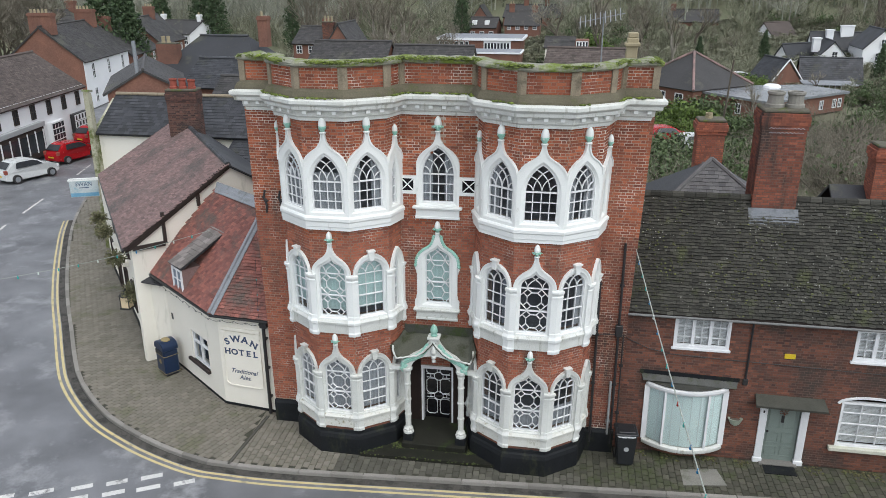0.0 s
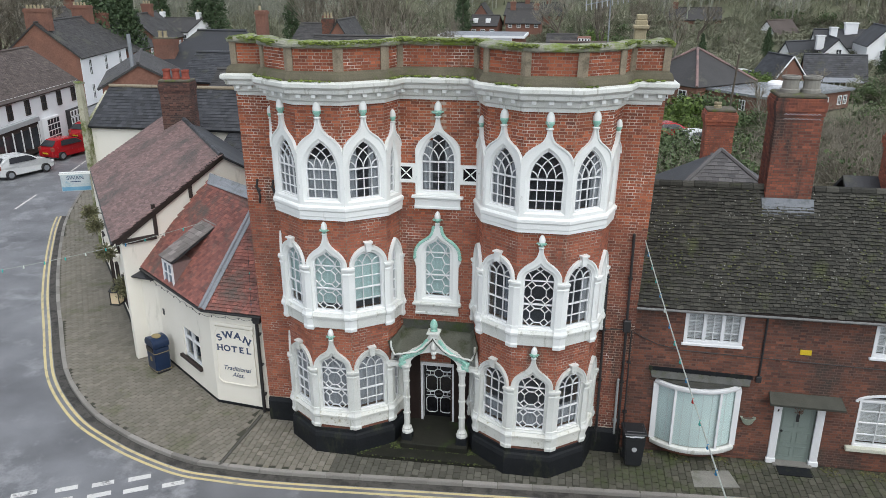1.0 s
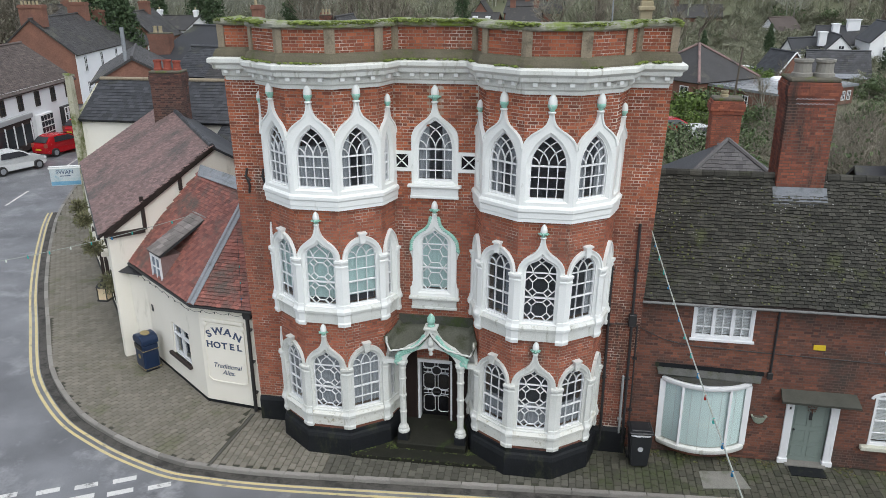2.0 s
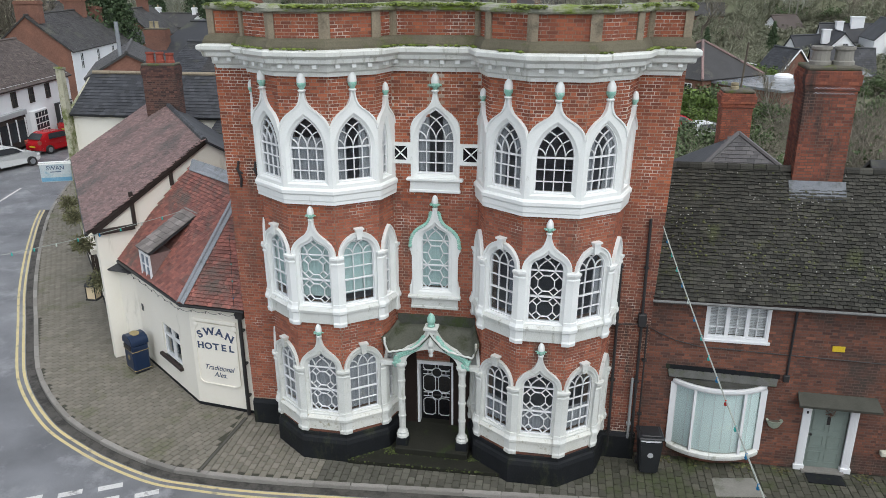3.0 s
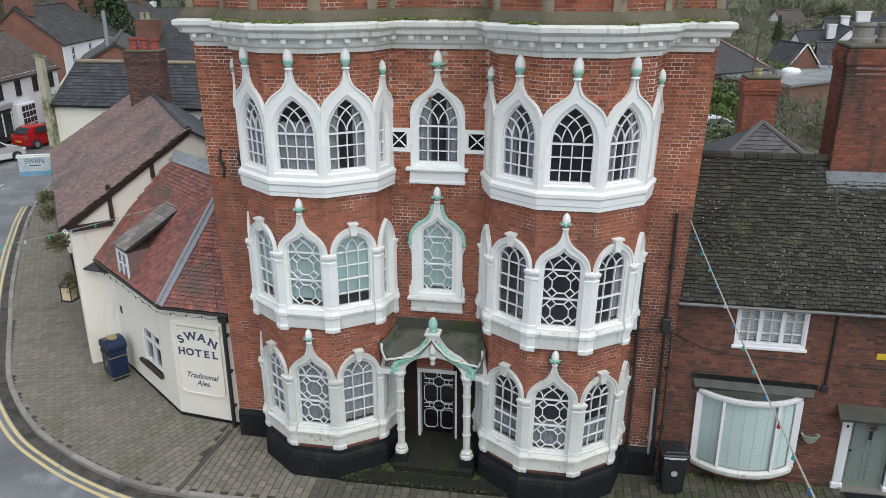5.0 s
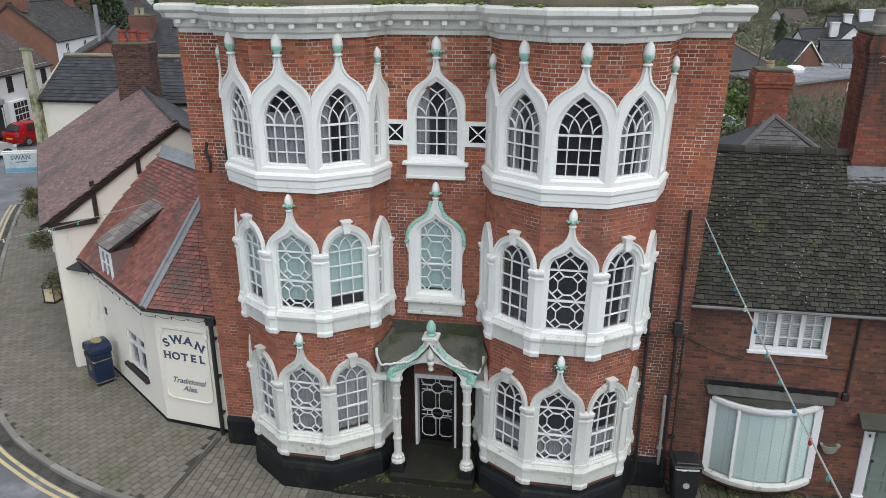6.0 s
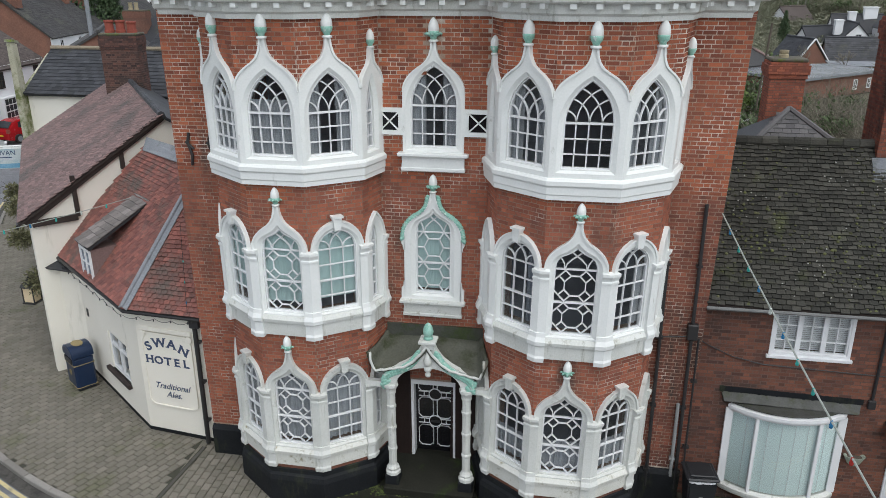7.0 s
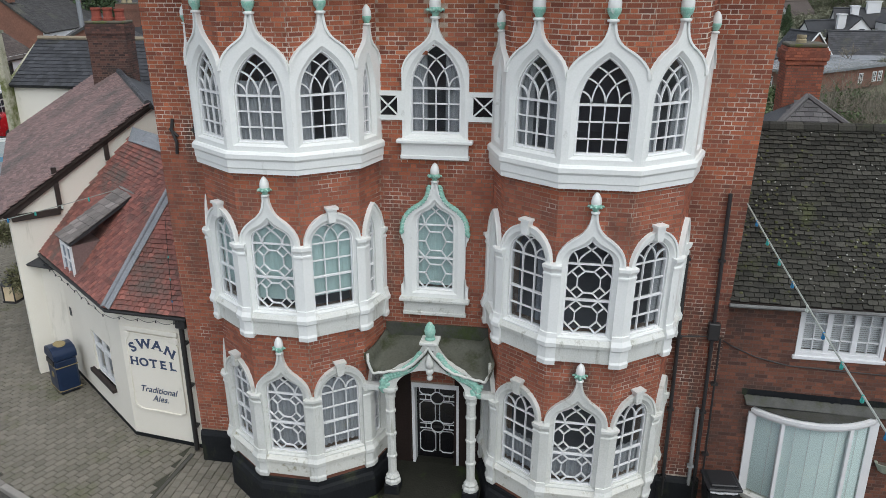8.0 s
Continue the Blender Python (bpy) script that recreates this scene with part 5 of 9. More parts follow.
# ---- the low white pub beside the house ----
def local_text(words, size, at, m, parent, label, material, shear=0.0, name="lettering", depth=0.004):
    cu = bpy.data.curves.new(name, "FONT")
    cu.body, cu.size, cu.align_x, cu.align_y, cu.extrude, cu.shear = words, size, "CENTER", "CENTER", depth, shear
    cu.offset = size * (0.028 if len(words) == 1 else 0.004)
    cu.materials.append(material)
    tmp = bpy.data.objects.new("tmp", cu)
    scene.collection.objects.link(tmp)
    dg = bpy.context.evaluated_depsgraph_get()
    me = bpy.data.meshes.new_from_object(tmp.evaluated_get(dg))
    bpy.data.objects.remove(tmp)
    me.name = name
    if name == "letter" and words not in "SO":
        # small serifs at the flat ends of the strokes
        bm = bmesh.new()
        bm.from_mesh(me)
        ys = [v.co.y for v in bm.verts]
        for y, d in ((min(ys), 1), (max(ys), -1)):
            ends = sorted(v.co.x for v in bm.verts if abs(v.co.y - y) < size * 0.02)
            runs = []
            for x in ends:
                if runs and x - runs[-1][1] < size * 0.2:
                    runs[-1][1] = x
                else:
                    runs.append([x, x])
            for x0, x1 in runs:
                box(bm, x0 - size * 0.05, x1 + size * 0.05, min(y, y + d * size * 0.05), max(y, y + d * size * 0.05), -depth - 0.001, depth + 0.001)
        bm.to_mesh(me)
        bm.free()
    return placed(name, me, parent, m @ at, label)


pub = empty("pub", (-12.5, 27.0, 0), "low white-rendered pub with red clay tile roofs and a timbered gable", "pub building")
P0, P1, P2, P3, P4 = (-8.5, 23.02), (-10.37, 23.27), (-13.45, 25.68), (-14.42, 25.85), (-21.25, 34.15)
wall_b = B()
mp = facet_pose(P1, P0)
Lp = (Vector(P1) - Vector(P0)).length / 2
open_wall(wall_b, mp, -Lp, Lp, 0, 3.25, [], 0.35)
mw = facet_pose(P2, P1) @ Matrix.Translation((0.4, 0, 0))
Lw = (Vector(P2) - Vector(P1)).length / 2
PW = [(0.62, 1.88), (0.619, 1.881), (0.0, 1.882)]
open_wall(wall_b, mw, -Lw - 0.4, Lw - 0.4, 0, 3.25, [(PW, 0.8)], 0.35)
mr = facet_pose(P3, P2)
Lr = (Vector(P3) - Vector(P2)).length / 2
open_wall(wall_b, mr, -Lr, Lr, 0, 3.05, [], 0.3)
ms = facet_pose(P4, P3)
Ls = (Vector(P4) - Vector(P3)).length / 2
open_wall(wall_b, ms, -Ls, Ls, 0, 4.35, [], 0.3)
part("wall", wall_b, RENDER, pub, "cream painted rendered wall")
bm = B()
moulding(bm, [P3, P2, P1, P0], [(0.0, 0.0), (0.012, 0.0), (0.012, 0.09), (0.0, 0.09)])
moulding(bm, [P4, P3], [(0.0, 0.0), (0.012, 0.0), (0.012, 0.3), (0.0, 0.3)])
part("plinth_band", bm, BLACK, pub, "black painted foot of the wall")
# casement window with a dark sill
win = local("window", ring(B(), [(-0.62, 0.8), (0.62, 0.8), (0.62, 1.88), (-0.62, 1.88)], [(-0.55, 0.88), (0.55, 0.88), (0.55, 1.82), (-0.55, 1.82)], -0.14, -0.05), SASH, pub, mw, "white casement window with dark sill")
bm = B()
flat_bar(bm, [(0, 0.82), (0, 1.86)], 0.08, -0.12, -0.04)
flat_bar(bm, [(-0.6, 1.5), (0.6, 1.5)], 0.07, -0.12, -0.045)
local("casement", bm, SASH, win, mw, "white cross bars")
local("pane", sheet(B(), [(-0.6, 0.82), (0.6, 0.82), (0.6, 1.86), (-0.6, 1.86)], -0.1), GLASS, win, mw).visible_shadow = False
# a black sheet gives the darkness of the unlit room
local("room_back", sheet(B(), [(-0.62, 0.8), (0.62, 0.8), (0.62, 1.88), (-0.62, 1.88)], -0.3), DOOR_BLACK, win, mw, "black sheet standing in for the unlit room behind the glass")
local("sill", box(B(), -0.85, 0.66, 0.7, 0.8, -0.05, 0.1, bevel=0.01), TIMBER, win, mw, "dark brown sill")
local("curtain", curtain_mesh(0.56, 0.84, 1.86, -1), ROOM, win, mw @ Matrix.Translation((0, 0, -0.1)), "dim curtain")
# little vent hole and a cable
local("vent", box(B(), -2.12, -1.98, 1.76, 1.98, -0.02, 0.012), IRON, pub, mw, "small dark wall vent")
# painted sign panel
mpz = mp @ Matrix.Translation((-0.14, 0, 0))
pan = [(-0.66, 0.84), (-0.53, 0.75), (0.53, 0.75), (0.66, 0.84), (0.67, 0.92), (0.67, 2.45), (0.63, 2.53), (0.55, 2.66), (-0.55, 2.66), (-0.63, 2.53), (-0.67, 2.45), (-0.67, 0.92)]
panel = local("sign_panel", prism(B(), pan, 0.0, 0.025), RENDER, pub, mpz, "cream painted panel lettered in dark blue-grey")
bm = ring(B(), pan, [(a * 0.955, 1.68 + (h - 1.68) * 0.965) for a, h in pan], 0.02, 0.045)
local("panel_border", bm, RENDER, panel, mpz)
bm = box(B(), -0.7, 0.7, 2.69, 2.8, 0.0, 0.06, bevel=0.015)
for sx in (-0.62, 0.62):
    lathe(bm, [(0.02, 0.0), (0.085, 0.01), (0.085, 0.05), (0.03, 0.06)], Matrix.Translation((sx, 2.6, 0)), 12)
local("panel_moulding", bm, RENDER, panel, mpz, "cream moulded cap with scrolls")
for i, ch in enumerate("SWAN"):
    ang = (1.5 - i) * 0.375
    r = 0.88
    at = Matrix.Translation((-r * math.sin(ang) - 0.03, 1.54 + r * math.cos(ang), 0.03)) @ Matrix.Rotation(ang * 0.8, 4, "Z") @ Matrix.Diagonal((1.15, 1, 1, 1))
    local_text(ch, 0.3, at, mpz, panel, "dark painted letter", INK, name="letter")
for i, ch in enumerate("HOTEL"):
    local_text(ch, 0.27, Matrix.Translation((-0.51 + i * 0.245, 1.95, 0.03)) @ Matrix.Diagonal((1.1, 1, 1, 1)), mpz, panel, "dark painted letter", INK, name="letter")
local_text("Traditional", 0.215, Matrix.Translation((0, 1.29, 0.03)), mpz, panel, "slanted dark painted words", INK, 0.35)
local_text("Ales.", 0.215, Matrix.Translation((0.03, 1.08, 0.03)), mpz, panel, "slanted dark painted words", INK, 0.35)

# roofs of the front part
Z_E = 3.3
E0, E1, E2 = (-8.52, 22.79, Z_E), (-10.4, 22.95, Z_E), (-14.21, 25.97, Z_E)
G1, R1, R2, R0 = (-13.58, 26.52, 4.2), (-12.0, 27.5, 6.12), (-9.34, 25.42, 6.15), (-8.52, 25.5, 6.15)
sw, so = [E1, E2, G1, R1, R2], [E0, E1, R2, R0]


def tiled(poly, origin, along, up, w, length, material, parent, label, seed=1, **kw):
    bm = slab(B(), [tuple(Vector(p) - Vector((0, 0, 0.03))) for p in poly], 0.06)
    roof = part("roof", bm, TIMBER, parent, label)
    m = slope_pose(origin, along, up)
    p2 = [(p[0], p[1]) for p in poly]

    def keep(x, y):
        q = m @ Vector((x, y, 0))
        return inside(p2, q.x, q.y)
    t = part("roof_tiles", tiles(B(), m, w, length, keep=keep, seed=seed, **kw), material, roof, kind="stuff")
    return roof, m, keep


v1, v2 = Vector(E1) - Vector(E2), Vector((0.618, 0.785, 1.085))
tiled(sw, E2, v1, v2, v1.length, 4.3, TILE_RED, pub, "red clay tile roof slope", 3, tw=0.14, ragged=0.006, gap=0.008)
v3 = Vector(E0) - Vector(E1)
upS = (Vector(R2) - Vector(E1)) - v3.normalized() * (Vector(R2) - Vector(E1)).dot(v3.normalized())
tiled(so, tuple(Vector(E1)), v3, upS, v3.length + 0.05, 4.2, TILE_RED, pub, "red clay tile roof slope beside the house", 4, tw=0.14, ragged=0.006, gap=0.008)
bm = B()
hip = [Vector(E1) + Vector((0.0, -0.03, 0.0)), Vector(R2)]
hd = (hip[1] - hip[0]).normalized()
side = hd.cross(Vector((0, 0, 1))).normalized()
for sgn in (1, -1):
    slab(bm, [hip[0] + Vector((0, 0, 0.075)), hip[1] + Vector((0, 0, 0.075)), hip[1] + side * sgn * 0.15 + Vector((0, 0, 0.02)), hip[0] + side * sgn * 0.15 + Vector((0, 0, 0.02))], 0.02)
tube(bm, [hip[0] + Vector((0, 0, 0.08)), hip[1] + Vector((0, 0, 0.08))], 0.035, 8)
part("lead_hip", bm, LEAD, pub, "grey lead hip roll")
bm = B()
slab(bm, [(R1[0] - 0.1, R1[1] + 0.1, 6.2), (R2[0], R2[1] + 0.1, 6.25), (R2[0] - 0.1, R2[1] - 0.25, 6.02), (R1[0] - 0.05, R1[1] - 0.25, 5.92)], 0.03)
part("lead_flashing", bm, LEAD, pub, "grey lead flashing at the top of the roof")
# eaves gutter, soffit and downpipe
bm = B()
gut = [(P0[0], 22.82), (-10.42, 22.98), (-14.2, 25.93)]
tube(bm, [(x, y, Z_E - 0.06) for x, y in gut], 0.05, 8)
part("gutter", bm, IRON, pub, "black gutter along the eaves")
bm = B()
tube(bm, [(-8.7, 22.88, 3.2), (-8.7, 22.92, 2.95), (-8.7, 22.92, 0.03)], 0.055, 8)
for z in (0.6, 1.6, 2.6):
    box(bm, -8.74, -8.62, 22.9, 23.03, z, z + 0.05)
box(bm, -8.8, -8.56, 22.84, 23.0, 3.0, 3.2, bevel=0.02)
part("downpipe", bm, IRON, pub, "black cast iron downpipe with hopper")
bm = B()
slab(bm, [(-14.62, 25.62, 3.05), (-13.4, 25.4, 3.05), (-13.2, 25.9, 3.3), (-14.4, 26.15, 3.3)], 0.05)
part("small_canopy", bm, SLATE, pub, "small dark sloping cap over the return wall")

# dormer in the front slope
mdz = Matrix(((0.785, 0.618, 0, -12.11), (-0.618, 0.785, 0, 24.7), (0, 0, 1, 0.06), (0, 0, 0, 1)))
dorm = part("dormer", prism(B(), [(-0.38, -0.22), (0.38, -0.22), (0.38, 1.4), (-0.38, 1.4)], 3.2, 4.06, mdz), TILE_BROWN, pub, "small flat-roofed dormer with a white casement")
bm = B()
slab(bm, [mdz @ Vector(p) for p in ((-0.46, -0.3, 4.128), (0.46, -0.3, 4.128), (0.46, 2.0, 5.36), (-0.46, 2.0, 5.36))], 0.06)
dr = part("dormer_roof", bm, SLATE, dorm, "grey slate dormer roof")
bm = B()
tiles(bm, slope_pose(mdz @ Vector((-0.46, -0.3, 4.138)), mdz.to_3x3() @ Vector((1, 0, 0)), mdz.to_3x3() @ Vector((0, 2.24, 1.2))), 0.92, 2.5, 0.24, 0.2, 0.012, seed=8)
part("dormer_tiles", bm, mat("pale_stone_slate", (0.25, 0.225, 0.21), (0.155, 0.14, 0.13), 0.8, pieces="island", spread=0.25), dr, kind="stuff")
part("lead_cap", box(B(), -0.49, 0.49, 1.9, 2.1, 5.3, 5.4, mdz), LEAD, dorm, "pale lead cap")
mdf = mdz @ Matrix(((1, 0, 0, 0), (0, 0, -1, -0.225), (0, 1, 0, 0), (0, 0, 0, 1)))
dw = local("window", ring(B(), [(-0.37, 3.22), (0.37, 3.22), (0.37, 4.05), (-0.37, 4.05)], [(-0.3, 3.31), (0.3, 3.31), (0.3, 3.98), (-0.3, 3.98)], -0.02, 0.04), SASH, dorm, mdf, "white dormer casement")
bm = B()
flat_bar(bm, [(0, 3.31), (0, 3.98)], 0.05, 0.0, 0.038)
flat_bar(bm, [(-0.3, 3.66), (0.3, 3.66)], 0.025, 0.0, 0.03)
local("glazing_bar", bm, SASH, dw, mdf)
# opaque pane: its lighter blue-grey carries the reflections
local("pane", sheet(B(), [(-0.31, 3.3), (0.31, 3.3), (0.31, 3.99), (-0.31, 3.99)], 0.006), mat("dormer_glass", (0.16, 0.19, 0.23), (0.24, 0.28, 0.33), 0.12, bump=0), dw, mdf, "window glass with reflections in its blue-grey colour")

# the taller rear range with its timbered gable
GE, PK = Vector((-14.4, 25.45)), Vector((-11.85, 28.15))
mg = facet_pose(GE, PK * 2 - GE)
HG = (PK - GE).length
bm = B()
gab = [(-HG, 0.0), (HG, 0.0), (HG, 4.3), (0, 6.6), (-HG, 4.3)]
prism(bm, gab, -0.25, 0.0, mg)
part("gable_wall", bm, RENDER, pub, "cream rendered gable wall")
bm = B()
for a, b, w in (((-HG - 0.12, 4.32), (0.02, 6.72), 0.2), ((-HG + 0.05, 4.28), (-HG + 1.15, 4.28), 0.16), ((-2.55, 4.3), (-2.55, 5.4), 0.11), ((-1.25, 5.4), (-1.25, 6.0), 0.11)):
    d = Vector((b[0] - a[0], b[1] - a[1])).normalized()
    s = Vector((-d.y, d.x)) * w / 2
    prism(bm, [(a[0] - s.x, a[1] - s.y), (b[0] - s.x, b[1] - s.y), (b[0] + s.x, b[1] + s.y), (a[0] + s.x, a[1] + s.y)], 0.0, 0.09, mg)
part("timber_frame", bm, TIMBER, pub, "dark timber bargeboard and studs")
EV0, EV1, RD0, RD1 = (-14.5, 25.15, 4.38), (-21.35, 34.3, 4.38), (-11.8, 27.98, 6.74), (-19.05, 36.05, 6.74)
rd = Vector(EV0) - Vector(EV1)
rear_up = Vector(RD0) - Vector(EV0)
rear_up -= rd.normalized() * rear_up.dot(rd.normalized())
RD1 = tuple(Vector(RD0) - rd * 0.98)
tiled([EV0, EV1, RD1, RD0], EV1, Vector(EV0) - Vector(EV1), rear_up, 11.6, 4.75, TILE_BROWN, pub, "weathered brown clay tile roof slope", 5)
bm = slab(B(), [RD0, RD1, (-16.6, 38.4, 4.6), (-9.4, 30.4, 4.6)], 0.08)
part("roof", bm, SLATE, pub, "dark rear roof slope")
bm = B()
rv = Vector(RD1) - Vector(RD0)
for i in range(30):
    p = Vector(RD0) + rv * i / 30
    q = Vector(RD0) + rv * (i + 0.94) / 30
    tube(bm, [p, q], 0.1, 8)
part("ridge_tiles", bm, SLATE, pub, "dark ridge tiles", kind="stuff")
part("gutter", tube(B(), [(EV0[0], EV0[1] - 0.02, 4.3), (EV1[0], EV1[1], 4.3)], 0.05, 8), IRON, pub, "black gutter")
# windows and door frames along the street wall
for a, z0, z1, w in ((2.6, 0.8, 1.9, 0.45), (0.6, 0.8, 1.9, 0.45), (-1.6, 0.15, 2.1, 0.45), (-3.4, 0.8, 1.9, 0.45), (2.2, 2.9, 3.7, 0.4), (-1.2, 2.9, 3.7, 0.4)):
    wn_ = local("window", ring(B(), [(a - w, z0), (a + w, z0), (a + w, z1), (a - w, z1)], [(a - w + 0.07, z0 + 0.07), (a + w - 0.07, z0 + 0.07), (a + w - 0.07, z1 - 0.07), (a - w + 0.07, z1 - 0.07)], 0.0, 0.07), TIMBER, pub, ms, "dark framed window")
    local("pane", sheet(B(), [(a - w, z0), (a + w, z0), (a + w, z1), (a - w, z1)], 0.01), DOOR_BLACK, wn_, ms)
bm = box(B(), -0.9, 1.9, 2.35, 2.55, 0.0, 0.25, bevel=0.02)
local("fascia", bm, RENDER, pub, ms, "cream fascia board")
# chimney of the rear range
chm = Matrix.Translation((-16.75, 34.5, 0)) @ Matrix.Rotation(radians(8), 4, "Z")


FLAUNCH = mat("weathered_mortar_cap", (0.12, 0.11, 0.085), (0.07, 0.066, 0.05), 0.95, scale=3, fine=30, bump=0.6, stain=(0.1, 0.12, 0.035), stain_at=0.58, stain_scale=3)


def stack(name, m, w, d, z0, z1, parent, label, pots=(), material=BRICK_DARK, cap=0.035, pot_material=POT):
    """A brick chimney stack with corbelled head and pots."""
    ch = part(name, box(B(), -w / 2, w / 2, -d / 2, d / 2, z0, z1 - 0.1, m), MORTAR_DARK, parent, label)
    bb = B()
    for p0, p1 in (((-w / 2, -d / 2), (w / 2, -d / 2)), ((w / 2, -d / 2), (w / 2, d / 2)), ((-w / 2, d / 2), (-w / 2, -d / 2)), ((w / 2, d / 2), (-w / 2, d / 2))):
        L = (Vector(p1) - Vector(p0)).length
        bricks(bb, m @ facet_pose(p0, p1), -L / 2 - 0.006, L / 2 + 0.006, z0, z1 - 0.55, seed=int(10 * w + z1))
    for k, (o, a, b) in enumerate(((cap * 0.5, 0.55, 0.43), (cap, 0.43, 0.18), (cap * 0.4, 0.18, 0.1))):
        for p0, p1 in (((-w / 2 - o, -d / 2 - o), (w / 2 + o, -d / 2 - o)), ((w / 2 + o, -d / 2 - o), (w / 2 + o, d / 2 + o)), ((-w / 2 - o, d / 2 + o), (-w / 2 - o, -d / 2 - o)), ((w / 2 + o, d / 2 + o), (-w / 2 - o, d / 2 + o))):
            L = (Vector(p1) - Vector(p0)).length
            bricks(bb, m @ facet_pose(p0, p1), -L / 2 - 0.004, L / 2 + 0.004, z1 - a, z1 - b, seed=k)
        box(bb, -w / 2 - o, w / 2 + o, -d / 2 - o, d / 2 + o, z1 - a, z1 - b, m)
    part("chimney_bricks", bb, material, ch, kind="stuff")
    part("flaunching", box(B(), -w / 2 - 0.02, w / 2 + 0.02, -d / 2 - 0.02, d / 2 + 0.02, z1 - 0.1, z1, m, bevel=0.03), FLAUNCH, ch, "dark weathered mortar cap")
    for x, y, r, h in pots:
        part("chimney_pot", lathe(B(), [(r * 1.05, z1 - 0.02), (r * 1.05, z1 + 0.08), (r * 0.9, z1 + 0.1), (r * 0.85, z1 + h - 0.1), (r, z1 + h - 0.06), (r, z1 + h), (r * 0.75, z1 + h), (r * 0.7, z1 + h - 0.15), (r * 0.3, z1 + h - 0.2)], m @ Matrix.Translation((x, y, 0)), 14), pot_material, ch, smooth=False)
    return ch


stack("chimney", chm, 1.32, 0.72, 5.2, 8.4, pub, "sooty brick chimney with three squat red pots", [(-0.4, 0, 0.17, 0.42), (0.0, 0, 0.17, 0.42), (0.4, 0, 0.17, 0.38)], mat("sooty_brick", (0.15, 0.072, 0.055), (0.06, 0.038, 0.035), 0.9, scale=0.8, fine=50, bump=0.4, pieces="island", spread=0.28, stain=(0.05, 0.042, 0.04), stain_at=0.55, stain_scale=1.0))

# slate-roofed wing behind, with a mossy parapet gable
wing = empty("slate_roof_wing", (-18, 38, 0), "rendered wing with a dark slate roof and mossy gable parapet", "building")
part("wall", box(B(), -22.7, -9.5, 36.75, 41.2, 0, 5.8), RENDER, wing, "cream rendered wall")
w0, w1 = Vector((-22.7, 36.5, 5.82)), Vector((-9.5, 36.5, 5.82))
bm = slab(B(), [w0, w1, (-9.5, 38.7, 7.4), (-22.7, 38.7, 7.4)], 0.1)
wr = part("roof", bm, SLATE, wing, "dark slate roof")
part("slate_field", tiles(B(), slope_pose(w0 + Vector((0, 0, 0.01)), (1, 0, 0), (0, 2.2, 1.58)), 13.2, 2.7, 0.25, 0.2, 0.01, seed=12), SLATE, wr, kind="stuff")
part("roof", slab(B(), [(-22.7, 38.7, 7.4), (-9.5, 38.7, 7.4), (-9.5, 41.4, 5.6), (-22.7, 41.4, 5.6)], 0.1), SLATE, wing, "dark slate rear slope")
part("ridge_tiles", tube(B(), [(-22.7, 38.7, 7.44), (-9.5, 38.7, 7.44)], 0.09, 8), STONE, wing, "grey ridge tiles")
low0 = Vector((-15.6, 33.3, 4.25))
part("roof", slab(B(), [low0, (-8.7, 33.3, 4.25), (-8.7, 36.7, 5.78), (-15.6, 36.7, 5.78)], 0.1), SLATE, wing, "dark slate lean-to roof")
part("slate_field", tiles(B(), slope_pose(low0 + Vector((0, 0, 0.01)), (1, 0, 0), (0, 3.4, 1.53)), 6.9, 3.72, 0.25, 0.2, 0.01, seed=14), SLATE, wing, kind="stuff")
bm = B()
prism(bm, [(36.3, 0.0), (41.4, 0.0), (41.4, 5.8), (38.7, 7.2), (36.72, 5.9), (36.66, 7.75), (36.4, 7.85)], -22.96, -22.7, Matrix(((0, 0, 1, 0), (1, 0, 0, 0), (0, 1, 0, 0), (0, 0, 0, 1))))
part("parapet_gable", bm, mat("mossy_render", (0.5, 0.48, 0.38), (0.3, 0.29, 0.2), 0.9, scale=0.9, fine=30, bump=0.3, stain=(0.13, 0.15, 0.05), stain_at=0.52, stain_scale=1.2), wing, "mossy rendered gable parapet")
bm = B()
for a, b in (((36.35, 7.85), (36.72, 7.78)),):
    d = Vector((b[0] - a[0], b[1] - a[1])).normalized()
    prism(bm, [a, b, (b[0] - d.y * 0.1, b[1] + d.x * 0.1), (a[0] - d.y * 0.1, a[1] + d.x * 0.1)], -23.0, -22.66, Matrix(((0, 0, 1, 0), (1, 0, 0, 0), (0, 1, 0, 0), (0, 0, 0, 1))))
part("gable_coping", bm, COPING, wing, "mossy stone coping")

# things on and by the pub
litter = empty("litter_bin", (-13.2, 24.95, 0), "navy plastic litter bin with a gold emblem against the pub wall", "litter bin")
ml = Matrix.Translation((-13.25, 24.9, 0)) @ Matrix.Rotation(radians(-36), 4, "Z")
part("body", box(B(), -0.33, 0.33, -0.26, 0.26, 0.03, 0.95, ml, bevel=0.05), NAVY, litter)
part("base", box(B(), -0.29, 0.29, -0.22, 0.22, 0.0, 0.06, ml), IRON, litter)
bm = prism(B(), [(-0.35, 0.95), (0.35, 0.95), (0.34, 1.1), (0.26, 1.2), (0.1, 1.25), (-0.1, 1.25), (-0.26, 1.2), (-0.34, 1.1)], -0.28, 0.28, ml @ Matrix(((1, 0, 0, 0), (0, 0, -1, 0), (0, 1, 0, 0), (0, 0, 0, 1))))
bmesh.ops.bevel(bm, geom=bm.edges[:], offset=0.02, segments=1, affect="EDGES")
part("hood", bm, NAVY, litter, "domed navy hood")
part("slot", box(B(), -0.24, 0.24, -0.29, -0.255, 0.8, 0.93, ml), IRON, litter, "dark opening")
